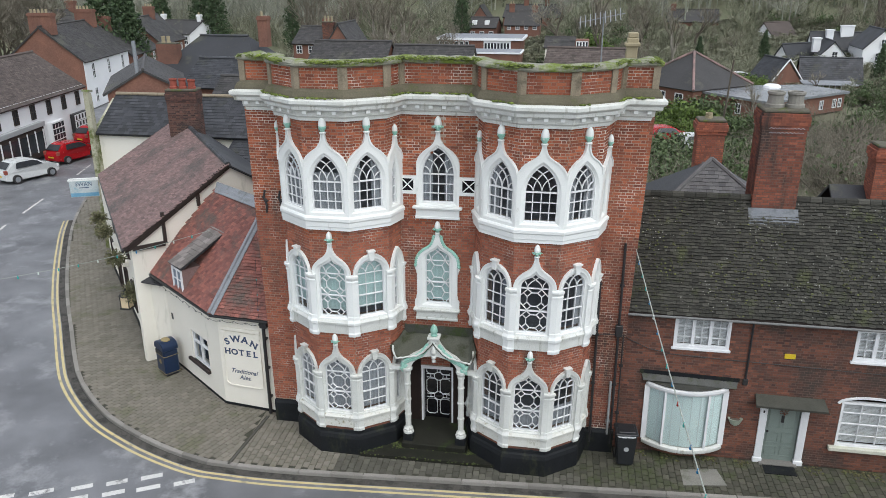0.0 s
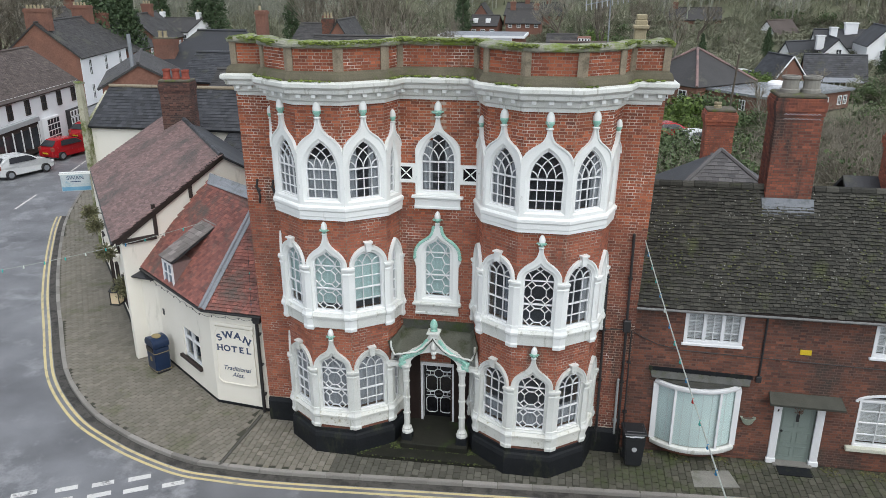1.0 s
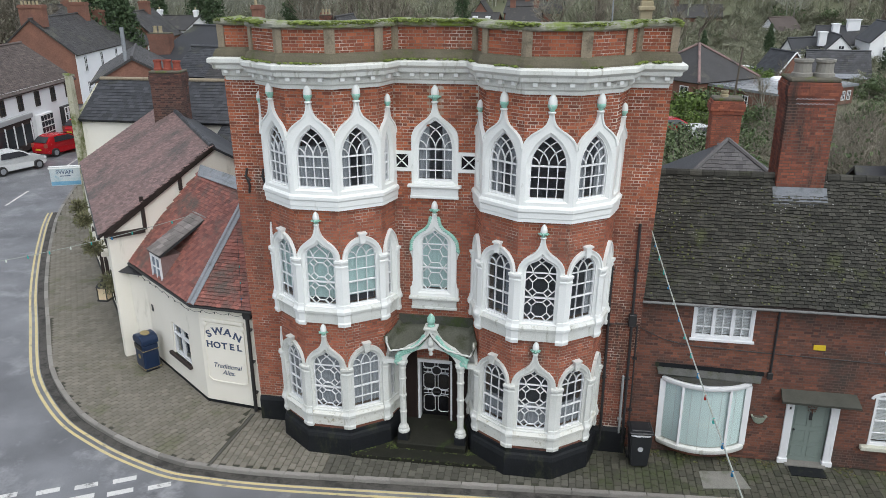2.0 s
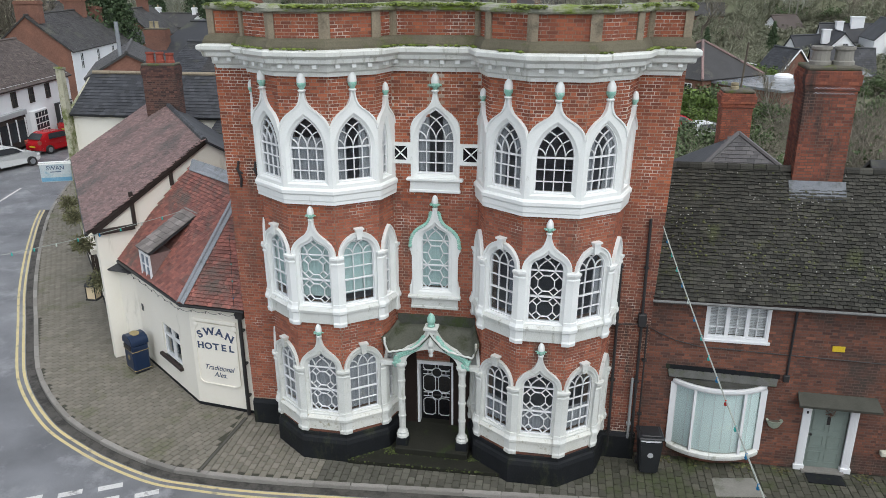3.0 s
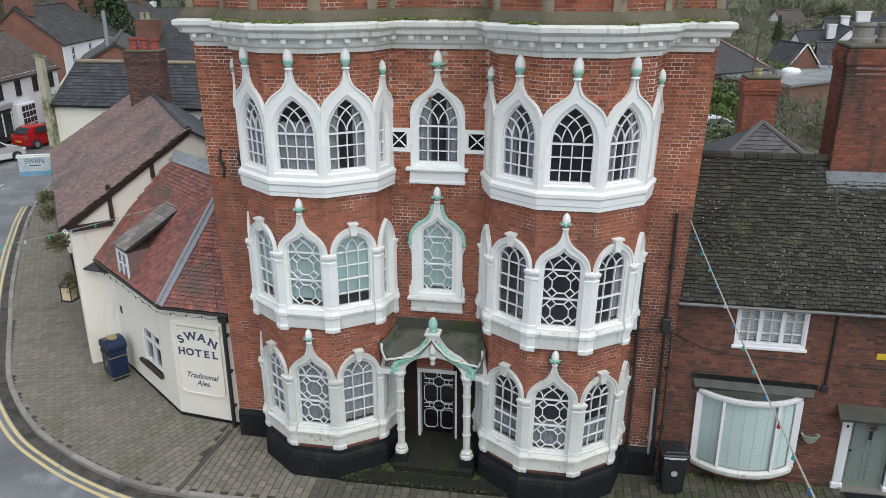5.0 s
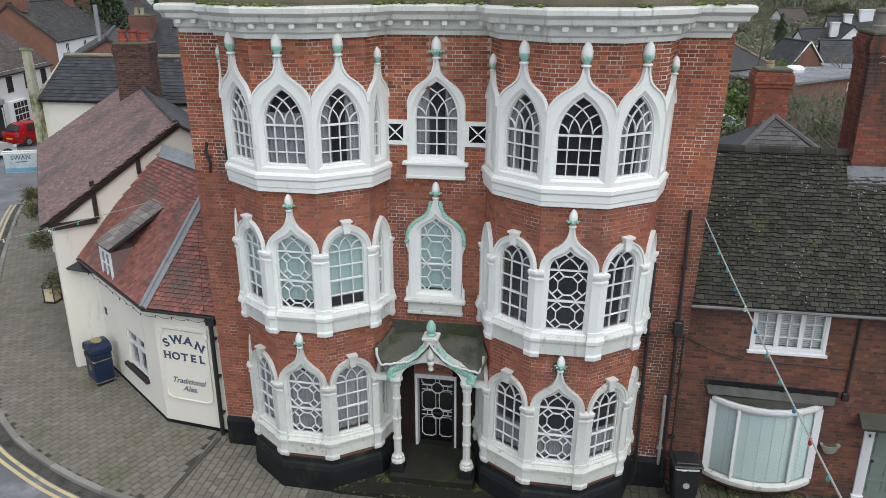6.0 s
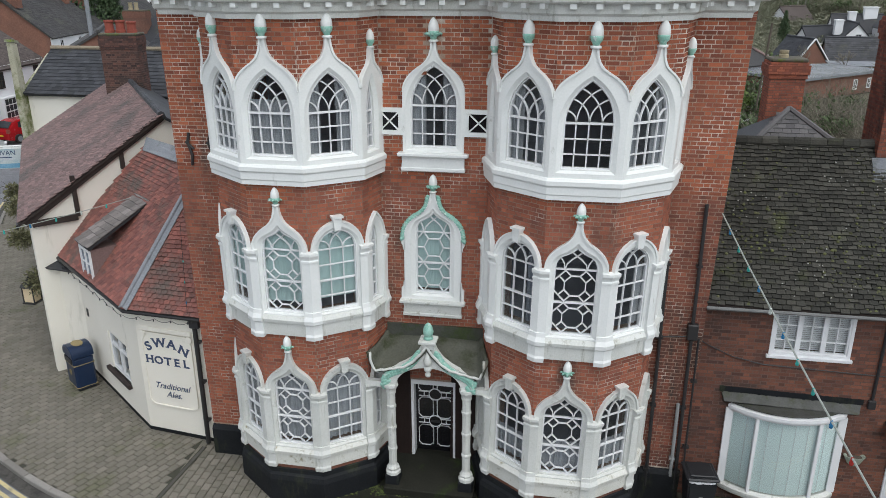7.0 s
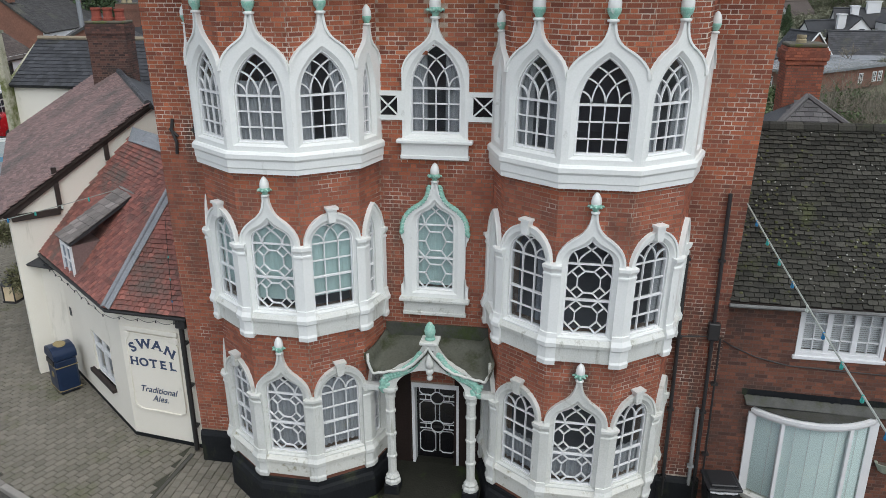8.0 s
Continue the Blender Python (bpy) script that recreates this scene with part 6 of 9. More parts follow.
part("band", box(B(), -0.335, 0.335, -0.268, 0.268, 0.74, 0.76, ml), GOLD, litter, "thin gold band")
part("band", box(B(), -0.335, 0.335, -0.268, 0.268, 0.1, 0.12, ml), GOLD, litter, "thin gold band")
part("emblem", lathe(B(), [(0.09, 0.0), (0.09, 0.006)], ml @ Matrix.Translation((0, -0.262, 0.5)) @ Matrix.Rotation(radians(90), 4, "X"), 12), GOLD, litter, "round gold emblem")
part("emblem", lathe(B(), [(0.19, 1.235), (0.17, 1.262), (0.0, 1.265)], ml @ Matrix.Diagonal((1, 0.8, 1, 1)), 16), GOLD, litter, "dull gold disc on top")

lantern = empty("wall_lantern", (-15.35, 26.1, 2.0), "black hanging lantern with cream glass on the pub wall", "lantern")
lm = Matrix.Translation((-15.3, 26.1, 1.75))
part("bracket", tube(B(), [(-14.75, 26.3, 2.55), (-15.2, 26.15, 2.6), (-15.3, 26.1, 2.4)], 0.025, 6), IRON, lantern)
part("glass", prism(B(), [(-0.15, -0.15), (0.15, -0.15), (0.15, 0.15), (-0.15, 0.15)], 0.05, 0.5, lm), mat("cream_lantern_glass", (0.75, 0.62, 0.42), (0.7, 0.55, 0.35), 0.3, bump=0), lantern, "cream glass")
bm = B()
for sx in (-0.16, 0.16):
    for sy in (-0.16, 0.16):
        tube(bm, [lm @ Vector((sx, sy, 0.0)), lm @ Vector((sx, sy, 0.52))], 0.018, 5)
box(bm, -0.19, 0.19, -0.19, 0.19, 0.0, 0.05, lm)
lathe(bm, [(0.27, 0.5), (0.24, 0.55), (0.1, 0.68), (0.05, 0.7), (0.05, 0.76), (0.0, 0.78)], lm, 8)
part("lantern_frame", bm, IRON, lantern)

sign = empty("hanging_sign", (-22.3, 34.2, 3.4), "pictorial pub sign board hanging from an iron bracket", "pub sign")
sm = Matrix.Translation((-22.2, 34.3, 3.75)) @ Matrix.Rotation(radians(22), 4, "Z") @ Matrix.Scale(0.74, 4)
part("board", box(B(), -0.85, 0.85, -0.03, 0.03, -0.62, 0.42, sm, bevel=0.01), mat("pale_sign_paint", (0.5, 0.54, 0.55), (0.35, 0.44, 0.46), 0.6, scale=2.5, bump=0, stain=(0.2, 0.36, 0.45), stain_at=0.55, stain_scale=2.0), sign, "faded pale blue painted board")
bm = box(B(), -0.9, 0.9, -0.05, 0.05, 0.42, 0.5, sm)
tube(bm, [sm @ Vector((-0.85, 0, 0.56)), sm @ Vector((1.3, 0, 0.56))], 0.03, 6)
part("bracket", bm, WHITE, sign, "white iron bracket")
local_text("SWAN", 0.34, Matrix.Translation((0, 0.2, 0.034)), sm @ Matrix.Rotation(radians(90), 4, "X"), sign, "dark painted name", INK)
part("bar", box(B(), -0.3, 0.3, -0.036, -0.031, -0.05, 0.0, sm), INK, sign, "small dark line of writing")
part("water_band", box(B(), -0.82, 0.82, -0.036, -0.031, -0.58, -0.35, sm), mat("sign_blue", (0.12, 0.3, 0.45), (0.2, 0.38, 0.5), 0.6, bump=0), sign, "blue painted water")


def sprig(bm, rnd, c, r, n, size=0.11):
    """Leafy sprays scattered in a rough ball."""
    for i in range(n):
        d = Vector((rnd.gauss(0, 1), rnd.gauss(0, 1), rnd.gauss(0, 0.8))).normalized() * r * rnd.uniform(0.2, 1.15)
        p = Vector(c) + d
        t = (d.normalized() + Vector((rnd.uniform(-0.8, 0.8), rnd.uniform(-0.8, 0.8), rnd.uniform(-0.6, 0.6)))).normalized()
        s = t.cross(Vector((rnd.uniform(-1, 1), rnd.uniform(-1, 1), rnd.uniform(-1, 1)))).normalized()
        L = size * rnd.uniform(0.6, 1.5)
        v = [bm.verts.new(q) for q in (p, p + t * L * 0.5 + s * L * 0.16, p + t * L, p + t * L * 0.5 - s * L * 0.16)]
        bm.faces.new(v)
    return bm


rnd = random.Random(21)
for k, (x, y, z, r) in enumerate(((-14.95, 26.1, 2.42, 0.44), (-16.35, 27.35, 3.15, 0.36), (-18.3, 29.7, 3.3, 0.34), (-19.6, 31.3, 3.3, 0.34))):
    hb = empty("wall_tree", (x, y, z), "small evergreen branch fixed on the pub wall with lights", "greenery", "wall greenery")
    bm = tube(B(), [(x + 0.6, y + 0.45, z - 0.25), (x - 0.3, y - 0.2, z + 0.25)], 0.03, 5, 0.012)
    for i in range(14):
        tube(bm, [(x + rnd.uniform(-0.1, 0.3), y + rnd.uniform(-0.1, 0.2), z - 0.05), (x + rnd.uniform(-0.55, 0.5), y + rnd.uniform(-0.5, 0.4), z + rnd.uniform(-0.45, 0.45))], 0.01, 4, 0.004)
    part("branch", bm, BARK, hb)
    part("foliage", sprig(B(), rnd, (x, y, z), r * 0.8, 1100, 0.1), mat("olive_sprig_leaf", (0.13, 0.14, 0.065), (0.2, 0.19, 0.11), 0.75, scale=2, fine=20, bump=0.05, pieces="island", spread=0.4) if k == 0 else bpy.data.materials["olive_sprig_leaf"], hb, kind="stuff")


# ---- the brick cottages beside the house ----
cot = empty("cottage", (7, 25, 0), "two-storey old red brick cottage with a mossy grey tile roof", "cottage")
CY = 22.95
cw, cb = B(), B()
XS = [(1.75, 5.3, 4.0, [([(0.735, 4.33), (0.734, 4.331), (0, 4.332)], 3.39)]), (5.3, 7.55, 6.42, [([(0.44, 1.86), (0.439, 1.861), (0, 1.862)], 0.02)]),
      (7.55, 9.9, 8.62, [([(0.74, 4.3), (0.739, 4.301), (0, 4.302)], 3.36), ([(0.78, 2.12), (0.4, 2.22), (0.0, 2.24)], 0.74)]), (9.9, 18.0, 13.9, [])]
for k, (x0, x1, c, ops) in enumerate(XS):
    m = facet_pose((c - 1, CY), (c + 1, CY))
    open_wall(cw, m, x0 - c, x1 - c, 0, 4.4, ops, 0.3)
    bricks(cb, m, x0 - c, min(x1, 12.5) - c, 0.0, 4.4, lambda z, o=ops: [(-half_width(*q)(z), half_width(*q)(z)) for q in o if half_width(*q)(z) > 0], seed=60 + k)
box(cw, 2.2, 18.0, CY + 2.2, CY + 2.3, 0, 4.2)
box(cw, 17.7, 18.0, CY + 0.3, 28.0, 0, 4.4)
box(cw, 2.2, 18.0, 27.7, 28.0, 0, 4.4)
cwall = part("wall", cw, MORTAR_DARK, cot, "mortar of the old brick wall")
part("brickwork", cb, BRICK_DARK, cwall, "weathered dark red bricks", kind="stuff")
RX = 18.0
e0, e1 = Vector((1.98, 22.72, 4.42)), Vector((RX, 22.72, 4.42))
bm = slab(B(), [e0, e1, (RX, 25.35, 7.03), (1.98, 25.35, 7.03)], 0.1)
croof = part("roof", bm, TIMBER, cot, "mossy grey plain tile roof, slightly sagging")
tm = slope_pose((1.98, 22.70, 4.44), (1, 0, 0), (0, 2.63, 2.61))
bm = tiles(B(), tm, 11.7, 3.74, 0.168, 0.1, 0.024, seed=70, ragged=0.018, lift=0.02)
for v in bm.verts:
    v.co.z += 0.035 * noise.noise((v.co.x * 0.6, v.co.y * 0.9, 2.0))
part("roof_tiles", bm, TILE_GREY, croof, kind="stuff")
part("roof", slab(B(), [(2.2, 25.35, 7.03), (RX, 25.35, 7.03), (RX, 28.2, 4.3), (2.2, 28.2, 4.3)], 0.1), TILE_GREY, cot, "grey rear roof slope")
bm = B()
for i in range(38):
    tube(bm, [(2.22 + i * 0.31, 25.35, 7.05), (2.22 + i * 0.31 + 0.3, 25.35, 7.05)], 0.12, 8)
part("ridge_tiles", bm, TILE_GREY, croof, "grey half-round ridge tiles", kind="stuff")
bm = B()
rnd = random.Random(33)
for i in range(1300):
    u, v = rnd.uniform(0, 8.5), rnd.uniform(0.05, 3.6)
    if noise.noise((u * 0.7, v * 0.9, 5)) < -0.1:
        continue
    bmesh.ops.create_icosphere(bm, subdivisions=1, radius=rnd.uniform(0.01, 0.032), matrix=tm @ Matrix.Translation((u, v, 0.035)) @ Matrix.Diagonal((1.2, 1.2, 0.5, 1)))
part("moss", bm, mat("dull_moss", (0.09, 0.1, 0.035), (0.06, 0.06, 0.035), 0.95, pieces="island", spread=0.5), croof, "moss and lichen tufts", kind="stuff")
bm = B()
for i in range(900):
    u, v = rnd.uniform(0, 9.5), rnd.uniform(0.05, 3.6)
    if noise.noise((u * 0.8, v * 1.1, 9)) < rnd.uniform(-0.3, 0.35):
        continue
    box(bm, -0.02, 0.02, -0.015, 0.015, 0, 0.006, tm @ Matrix.Translation((u, v, 0.045)) @ Matrix.Rotation(rnd.uniform(0, 3), 4, "Z") @ Matrix.Scale(rnd.uniform(0.25, 0.8), 4))
part("lichen", bm, mat("pale_lichen", (0.34, 0.34, 0.31), (0.26, 0.26, 0.24), 0.9), croof, "pale lichen spots", kind="stuff")
part("gutter", tube(B(), [(1.98, 22.66, 4.4), (14.0, 22.66, 4.4)], 0.036, 8), mat("grey_gutter", (0.19, 0.195, 0.19), (0.11, 0.11, 0.11), 0.5), cot, "pale grey gutter")


def cottage_casement(c, z0, z1, hw, lights, blinds=True, cols=2, rows=3, sash=False):
    m = facet_pose((c - 1, CY), (c + 1, CY))
    w = local("window", ring(B(), [(-hw, z0), (hw, z0), (hw, z1), (-hw, z1)], [(-hw + 0.06, z0 + 0.07), (hw - 0.06, z0 + 0.07), (hw - 0.06, z1 - 0.06), (-hw + 0.06, z1 - 0.06)], -0.1, 0.02), SASH, cot, m, "white small-paned window with blinds")
    for i in range(lights):
        bm = B()
        a0, a1 = -hw + 0.05 + (2 * hw - 0.1) * i / lights, -hw + 0.05 + (2 * hw - 0.1) * (i + 1) / lights
        if not sash:
            ring(bm, [(a0, z0 + 0.05), (a1, z0 + 0.05), (a1, z1 - 0.05), (a0, z1 - 0.05)], [(a0 + 0.045, z0 + 0.1), (a1 - 0.045, z0 + 0.1), (a1 - 0.045, z1 - 0.1), (a0 + 0.045, z1 - 0.1)], -0.07, 0.0)
        for k in range(1, cols):
            a = a0 + (a1 - a0) * k / cols
            flat_bar(bm, [(a, z0 + 0.08), (a, z1 - 0.08)], 0.026, -0.06, -0.02)
        for k in range(1, rows):
            z = z0 + (z1 - z0) * k / rows
            flat_bar(bm, [(a0 + 0.03, z), (a1 - 0.03, z)], 0.05 if sash and k == rows // 2 else 0.026, -0.06, -0.02)
        local("casement", bm, SASH, w, m, "white casement light")
    local("pane", sheet(B(), [(-hw, z0), (hw, z0), (hw, z1), (-hw, z1)], -0.045), GLASS, w, m).visible_shadow = False
    if blinds:
        bm = B()
        z = z0 + 0.1
        while z < z1 - 0.05:
            prism(bm, [(-hw + 0.08, z), (hw - 0.08, z), (hw - 0.08, z + 0.033), (-hw + 0.08, z + 0.033)], -0.115, -0.11)
            z += 0.04
        local("blind", bm, mat("slatted_blind", (0.85, 0.86, 0.87), (0.78, 0.79, 0.8), 0.7) if "slatted_blind" not in bpy.data.materials else bpy.data.materials["slatted_blind"], w, m, "pale slatted blind", )
    return w, m


w, m = cottage_casement(4.0, 3.39, 4.33, 0.735, 3)
local("sill", box(B(), -0.78, 0.78, 3.33, 3.4, -0.02, 0.06, bevel=0.01), SASH, w, m)
w, m = cottage_casement(8.62, 3.36, 4.3, 0.74, 3)
local("sill", box(B(), -0.8, 0.8, 3.3, 3.37, -0.02, 0.08, bevel=0.01), SASH, w, m)
w, m = cottage_casement(8.62, 0.74, 2.12, 0.78, 1, cols=3, rows=4, sash=True)
local("sill", box(B(), -0.95, 0.95, 0.62, 0.74, -0.05, 0.14, bevel=0.015), mat("cream_sill_paint", (0.6, 0.6, 0.5), (0.5, 0.5, 0.42), 0.6), w, m, "cream painted sill")
bm = B()
flat_bar(bm, head("round", 0.86, 2.06, 2.28, 0.002, 10) + [(-a, h) for a, h in head("round", 0.86, 2.06, 2.28, 0.002, 10)[::-1]], 0.09, -0.02, 0.03)
local("arch_trim", bm, SASH, w, m)

# bow window with white vertical blinds
bow = empty("bow_window", (3.75, 22.8, 0.3), "white bow window with a closed white slatted blind", "bow window")
BC, BW = 3.76, 1.06
bow_line = [(BC + BW * t, CY - 0.02 - 0.42 * (1 - t * t) ** 0.9 if abs(t) < 1 else CY - 0.02) for t in (-1, -0.92, -0.75, -0.55, -0.3, 0, 0.3, 0.55, 0.75, 0.92, 1)]
part("bow_sill", moulding(B(), bow_line, [(-0.3, 0.3), (0.06, 0.3), (0.08, 0.36), (0.08, 0.42), (0.0, 0.46), (-0.3, 0.46)]), SILL_WHITE, bow, "white curved sill")
part("bow_head", moulding(B(), bow_line, [(-0.3, 2.14), (0.04, 2.14), (0.07, 2.2), (0.07, 2.26), (-0.3, 2.28)]), SASH, bow, "white curved head")
part("bow_base", moulding(B(), bow_line, [(-0.3, 0.12), (-0.12, 0.12), (-0.02, 0.3), (-0.3, 0.3)]), BRICK_DARK, bow)
for i in (0, 3, 7, 10):
    x, y = bow_line[i]
    w_ = 0.075 if i in (0, 10) else 0.03
    part("mullion", box(B(), x - w_, x + w_, y - 0.05, y + 0.06, 0.44, 2.16), SASH, bow)
bm = B()
rows = [(p[0], p[1] + 0.012) for p in bow_line]
va = [(bm.verts.new((x, y, 0.45)), bm.verts.new((x, y, 2.15))) for x, y in rows]
for a, b in zip(va, va[1:]):
    bm.faces.new((a[0], b[0], b[1], a[1]))
pg = part("pane", bm, GLASS, bow, "curved shop glass", True)
pg.visible_shadow = False
bm = B()
fine = [(BC + BW * 0.97 * t, CY + 0.045 - 0.42 * max(0.0, 1 - t * t) ** 0.9) for t in (-1 + 2 * i / 48 for i in range(49))]
for k in range(46):
    z = 0.47 + k * 0.0362
    lo = [bm.verts.new((x, y - 0.016, z)) for x, y in fine]
    hi = [bm.verts.new((x, y + 0.012, z + 0.037)) for x, y in fine]
    for i in range(48):
        bm.faces.new((lo[i], lo[i + 1], hi[i + 1], hi[i]))
part("blind", bm, BLIND_W, bow, "white slatted blind, closed", smooth=True, kind="stuff")
bm = B()
for t in (-0.72, -0.36, -0.12, 0.12, 0.36, 0.72):
    x, y = BC + BW * 0.97 * t, CY + 0.045 - 0.42 * (1 - t * t) ** 0.9
    box(bm, x - 0.004, x + 0.004, y - 0.03, y - 0.026, 0.48, 2.12)
part("blind_tape", bm, SASH, bow, "narrow ladder tapes of the blind", kind="stuff")
bow_cap = slab(B(), [(2.55, CY - 0.14, 2.36), (5.05, CY - 0.14, 2.3), (5.1, CY + 0.0, 2.46), (2.5, CY + 0.0, 2.52)], 0.05)
prism(bow_cap, [(x, y) for x, y in bow_line] + [(BC + BW, CY), (BC - BW, CY)], 2.284, 2.31)
part("bow_roof", bow_cap, mat("stained_lead", (0.085, 0.087, 0.08), (0.04, 0.042, 0.038), 0.6, scale=2.5, fine=30, bump=0.25, stain=(0.05, 0.055, 0.03), stain_at=0.55, stain_scale=3), bow, "dark stained lead roof over the bow")
bm = B()
prev = None
for i in range(90):
    x = 2.46 + i * 0.03
    ragged = noise.noise((i * 0.35, 1.0, 0.0)) * 0.05 + noise.noise((i * 1.3, 4.0, 0.0)) * 0.04
    top, low = 2.63 - i * 0.0007 + ragged * 0.2, 2.52 - i * 0.0007 - max(0.0, ragged)
    cur = [bm.verts.new(c) for c in ((x, CY - 0.022, low), (x, CY - 0.022, top), (x, CY + 0.01, top))]
    if prev:
        bm.faces.new((prev[0], cur[0], cur[1], prev[1]))
        bm.faces.new((prev[1], cur[1], cur[2], prev[2]))
    prev = cur
part("tarred_edge", bm, BLACK, bow, "black tarred ragged flashing")

# green door with white pilasters and a felt canopy
cdoor = empty("cottage_door", (6.42, CY, 0), "sage green panelled cottage door with white pilasters, closed", "door")
mdc = facet_pose((5.42, CY), (7.42, CY))
leaf = local("leaf", prism(B(), [(-0.44, 0.04), (0.44, 0.04), (0.44, 1.86), (-0.44, 1.86)], -0.1, -0.05), PANELLING, cdoor, mdc, "sage green door leaf")
for x0, x1, z0, z1 in ((-0.36, -0.04, 0.18, 0.5), (0.04, 0.36, 0.18, 0.5), (-0.36, -0.04, 0.6, 0.95), (0.04, 0.36, 0.6, 0.95), (-0.36, -0.04, 1.08, 1.74), (0.04, 0.36, 1.08, 1.74)):
    local("door_panel", ring(B(), [(x0, z0), (x1, z0), (x1, z1), (x0, z1)], [(x0 + 0.03, z0 + 0.03), (x1 - 0.03, z0 + 0.03), (x1 - 0.03, z1 - 0.03), (x0 + 0.03, z1 - 0.03)], -0.05, -0.035), PANELLING, leaf, mdc)
local("letter_box", box(B(), -0.04, 0.04, 1.28, 1.5, -0.05, -0.03), IRON, leaf, mdc)
local("door_knob", lathe(B(), [(0.0, 0.0), (0.025, 0.01), (0.035, 0.04), (0.02, 0.06), (0.0, 0.062)], Matrix.Translation((-0.36, 0.98, -0.05)), 10), IRON, leaf, mdc)
wreath = local("wreath", B(), None, cdoor, mdc, "small dry red-brown wreath")
bm = B()
sprig(bm, rnd, (0, 1.64, -0.02), 0.085, 90, 0.06)
wreath.data = finish("wreath", bm, mat("dried_wreath", (0.2, 0.07, 0.05), (0.12, 0.08, 0.05), 0.9))
for sx in (-1, 1):
    bm = box(B(), sx * 0.44, sx * 0.64, 0.12, 1.9, -0.06, 0.05, bevel=0.01)
    box(bm, sx * 0.42, sx * 0.67, 0.0, 0.14, -0.06, 0.09, bevel=0.01)
    for k in (0.49, 0.54, 0.59):
        box(bm, sx * k - 0.012, sx * k + 0.012, 0.2, 1.82, 0.05, 0.06)
    local("pilaster", bm, SASH, cdoor, mdc, "white fluted pilaster")
local("lintel", box(B(), -0.66, 0.66, 1.86, 1.96, -0.06, 0.07, bevel=0.01), SASH, cdoor, mdc)
bm = slab(B(), [(5.55, CY - 0.45, 2.02), (7.4, CY - 0.45, 2.0), (7.38, CY + 0.02, 2.14), (5.6, CY + 0.02, 2.16)], 0.07)
part("door_canopy", bm, CANOPY_GREEN, cdoor, "grey-green felted canopy")
local("number_bar", box(B(), -0.56, -0.52, 1.6, 1.67, 0.06, 0.066), IRON, cdoor, mdc, "small dark bar")
local("threshold", box(B(), -0.5, 0.5, 0.0, 0.05, -0.05, 0.2), KERB, cdoor, mdc)

# small things on the cottage wall
tagged(part("door_mat", box(B(), 6.0, 6.85, 22.35, 22.75, 0.0, 0.02), BLACK, None), "dark rubber door mat before the green door", "door mat")
tagged(part("yellow_plate", box(B(), 6.18, 6.46, CY - 0.03, CY - 0.008, 3.29, 3.43, bevel=0.004), YELLOW_SIGN, None), "small yellow plate fixed on the brick wall", "sign plate")
bk = empty("wall_basket", (5.15, 22.85, 1.25), "pale green half-round wall planter", "planter")
bm = B()
bm = lathe(B(), [(0.05, 1.12), (0.1, 1.16), (0.17, 1.32), (0.18, 1.34), (0.15, 1.34), (0.1, 1.28)], Matrix.Translation((5.15, CY - 0.06, 0)) @ Matrix.Diagonal((1.15, 0.75, 1, 1)), 14)
part("bowl", bm, mat("pale_sage_planter", (0.33, 0.37, 0.3), (0.25, 0.29, 0.23), 0.6), bk)
part("soil", lathe(B(), [(0.0, 1.3), (0.14, 1.31)], Matrix.Translation((5.15, CY - 0.06, 0)) @ Matrix.Diagonal((1.15, 0.75, 1, 1)), 12), BARK, bk)
bm = tube(B(), [(5.28, CY - 0.03, 4.35), (5.27, CY - 0.03, 2.5)], 0.03, 6)
box(bm, 5.2, 5.34, CY - 0.08, CY - 0.005, 2.4, 2.58, bevel=0.01)
tagged(part("downpipe", bm, IRON, None), "thin black pipe with a junction box on the cottage wall", "pipe")
bm = tube(B(), [(1.85, CY - 0.25, 3.75), (2.15, CY - 0.03, 3.5), (2.6, CY - 0.03, 3.3), (3.2, CY - 0.03, 3.17), (5.0, CY - 0.03, 3.12), (9.8, CY - 0.03, 3.0)], 0.012, 5)
tagged(part("cable", bm, IRON, None), "thin black cable looping along the cottage wall", "cable")
# rainwater pipes at the corner of the house
for x, z1, z0, mt in ((1.18, 5.3, 0.3, IRON), (1.76, 6.42, 0.3, IRON), (1.9, 3.75, 0.9, IRON), (1.66, 2.3, 0.6, mat("grey_plastic_pipe", (0.3, 0.31, 0.31), (0.24, 0.25, 0.25), 0.5))):
    bm = tube(B(), [(x, WALL_Y - 0.07, z1), (x, WALL_Y - 0.07, z0)], 0.035 if x != 1.9 else 0.02, 8)
    z = z0 + 0.4
    while z < z1:
        box(bm, x - 0.06, x + 0.06, WALL_Y - 0.1, WALL_Y, z, z + 0.04)
        z += 1.5
    tagged(part("downpipe", bm, mt, None), "slim dark downpipe on the brick corner" if mt is IRON else "short grey plastic pipe", "pipe")
tagged(part("junction_box", box(B(), 1.67, 1.87, WALL_Y - 0.14, WALL_Y - 0.008, 3.72, 4.05, bevel=0.02), IRON, None), "black electrical box on the house corner", "electrical box")
bm = tube(B(), [(1.0, WALL_Y - 0.05, 3.68), (1.25, WALL_Y - 0.06, 3.74), (1.68, WALL_Y - 0.08, 3.78)], 0.014, 5)
tagged(part("cable", bm, IRON, None), "black cable running from the bay to the electrical box", "cable")
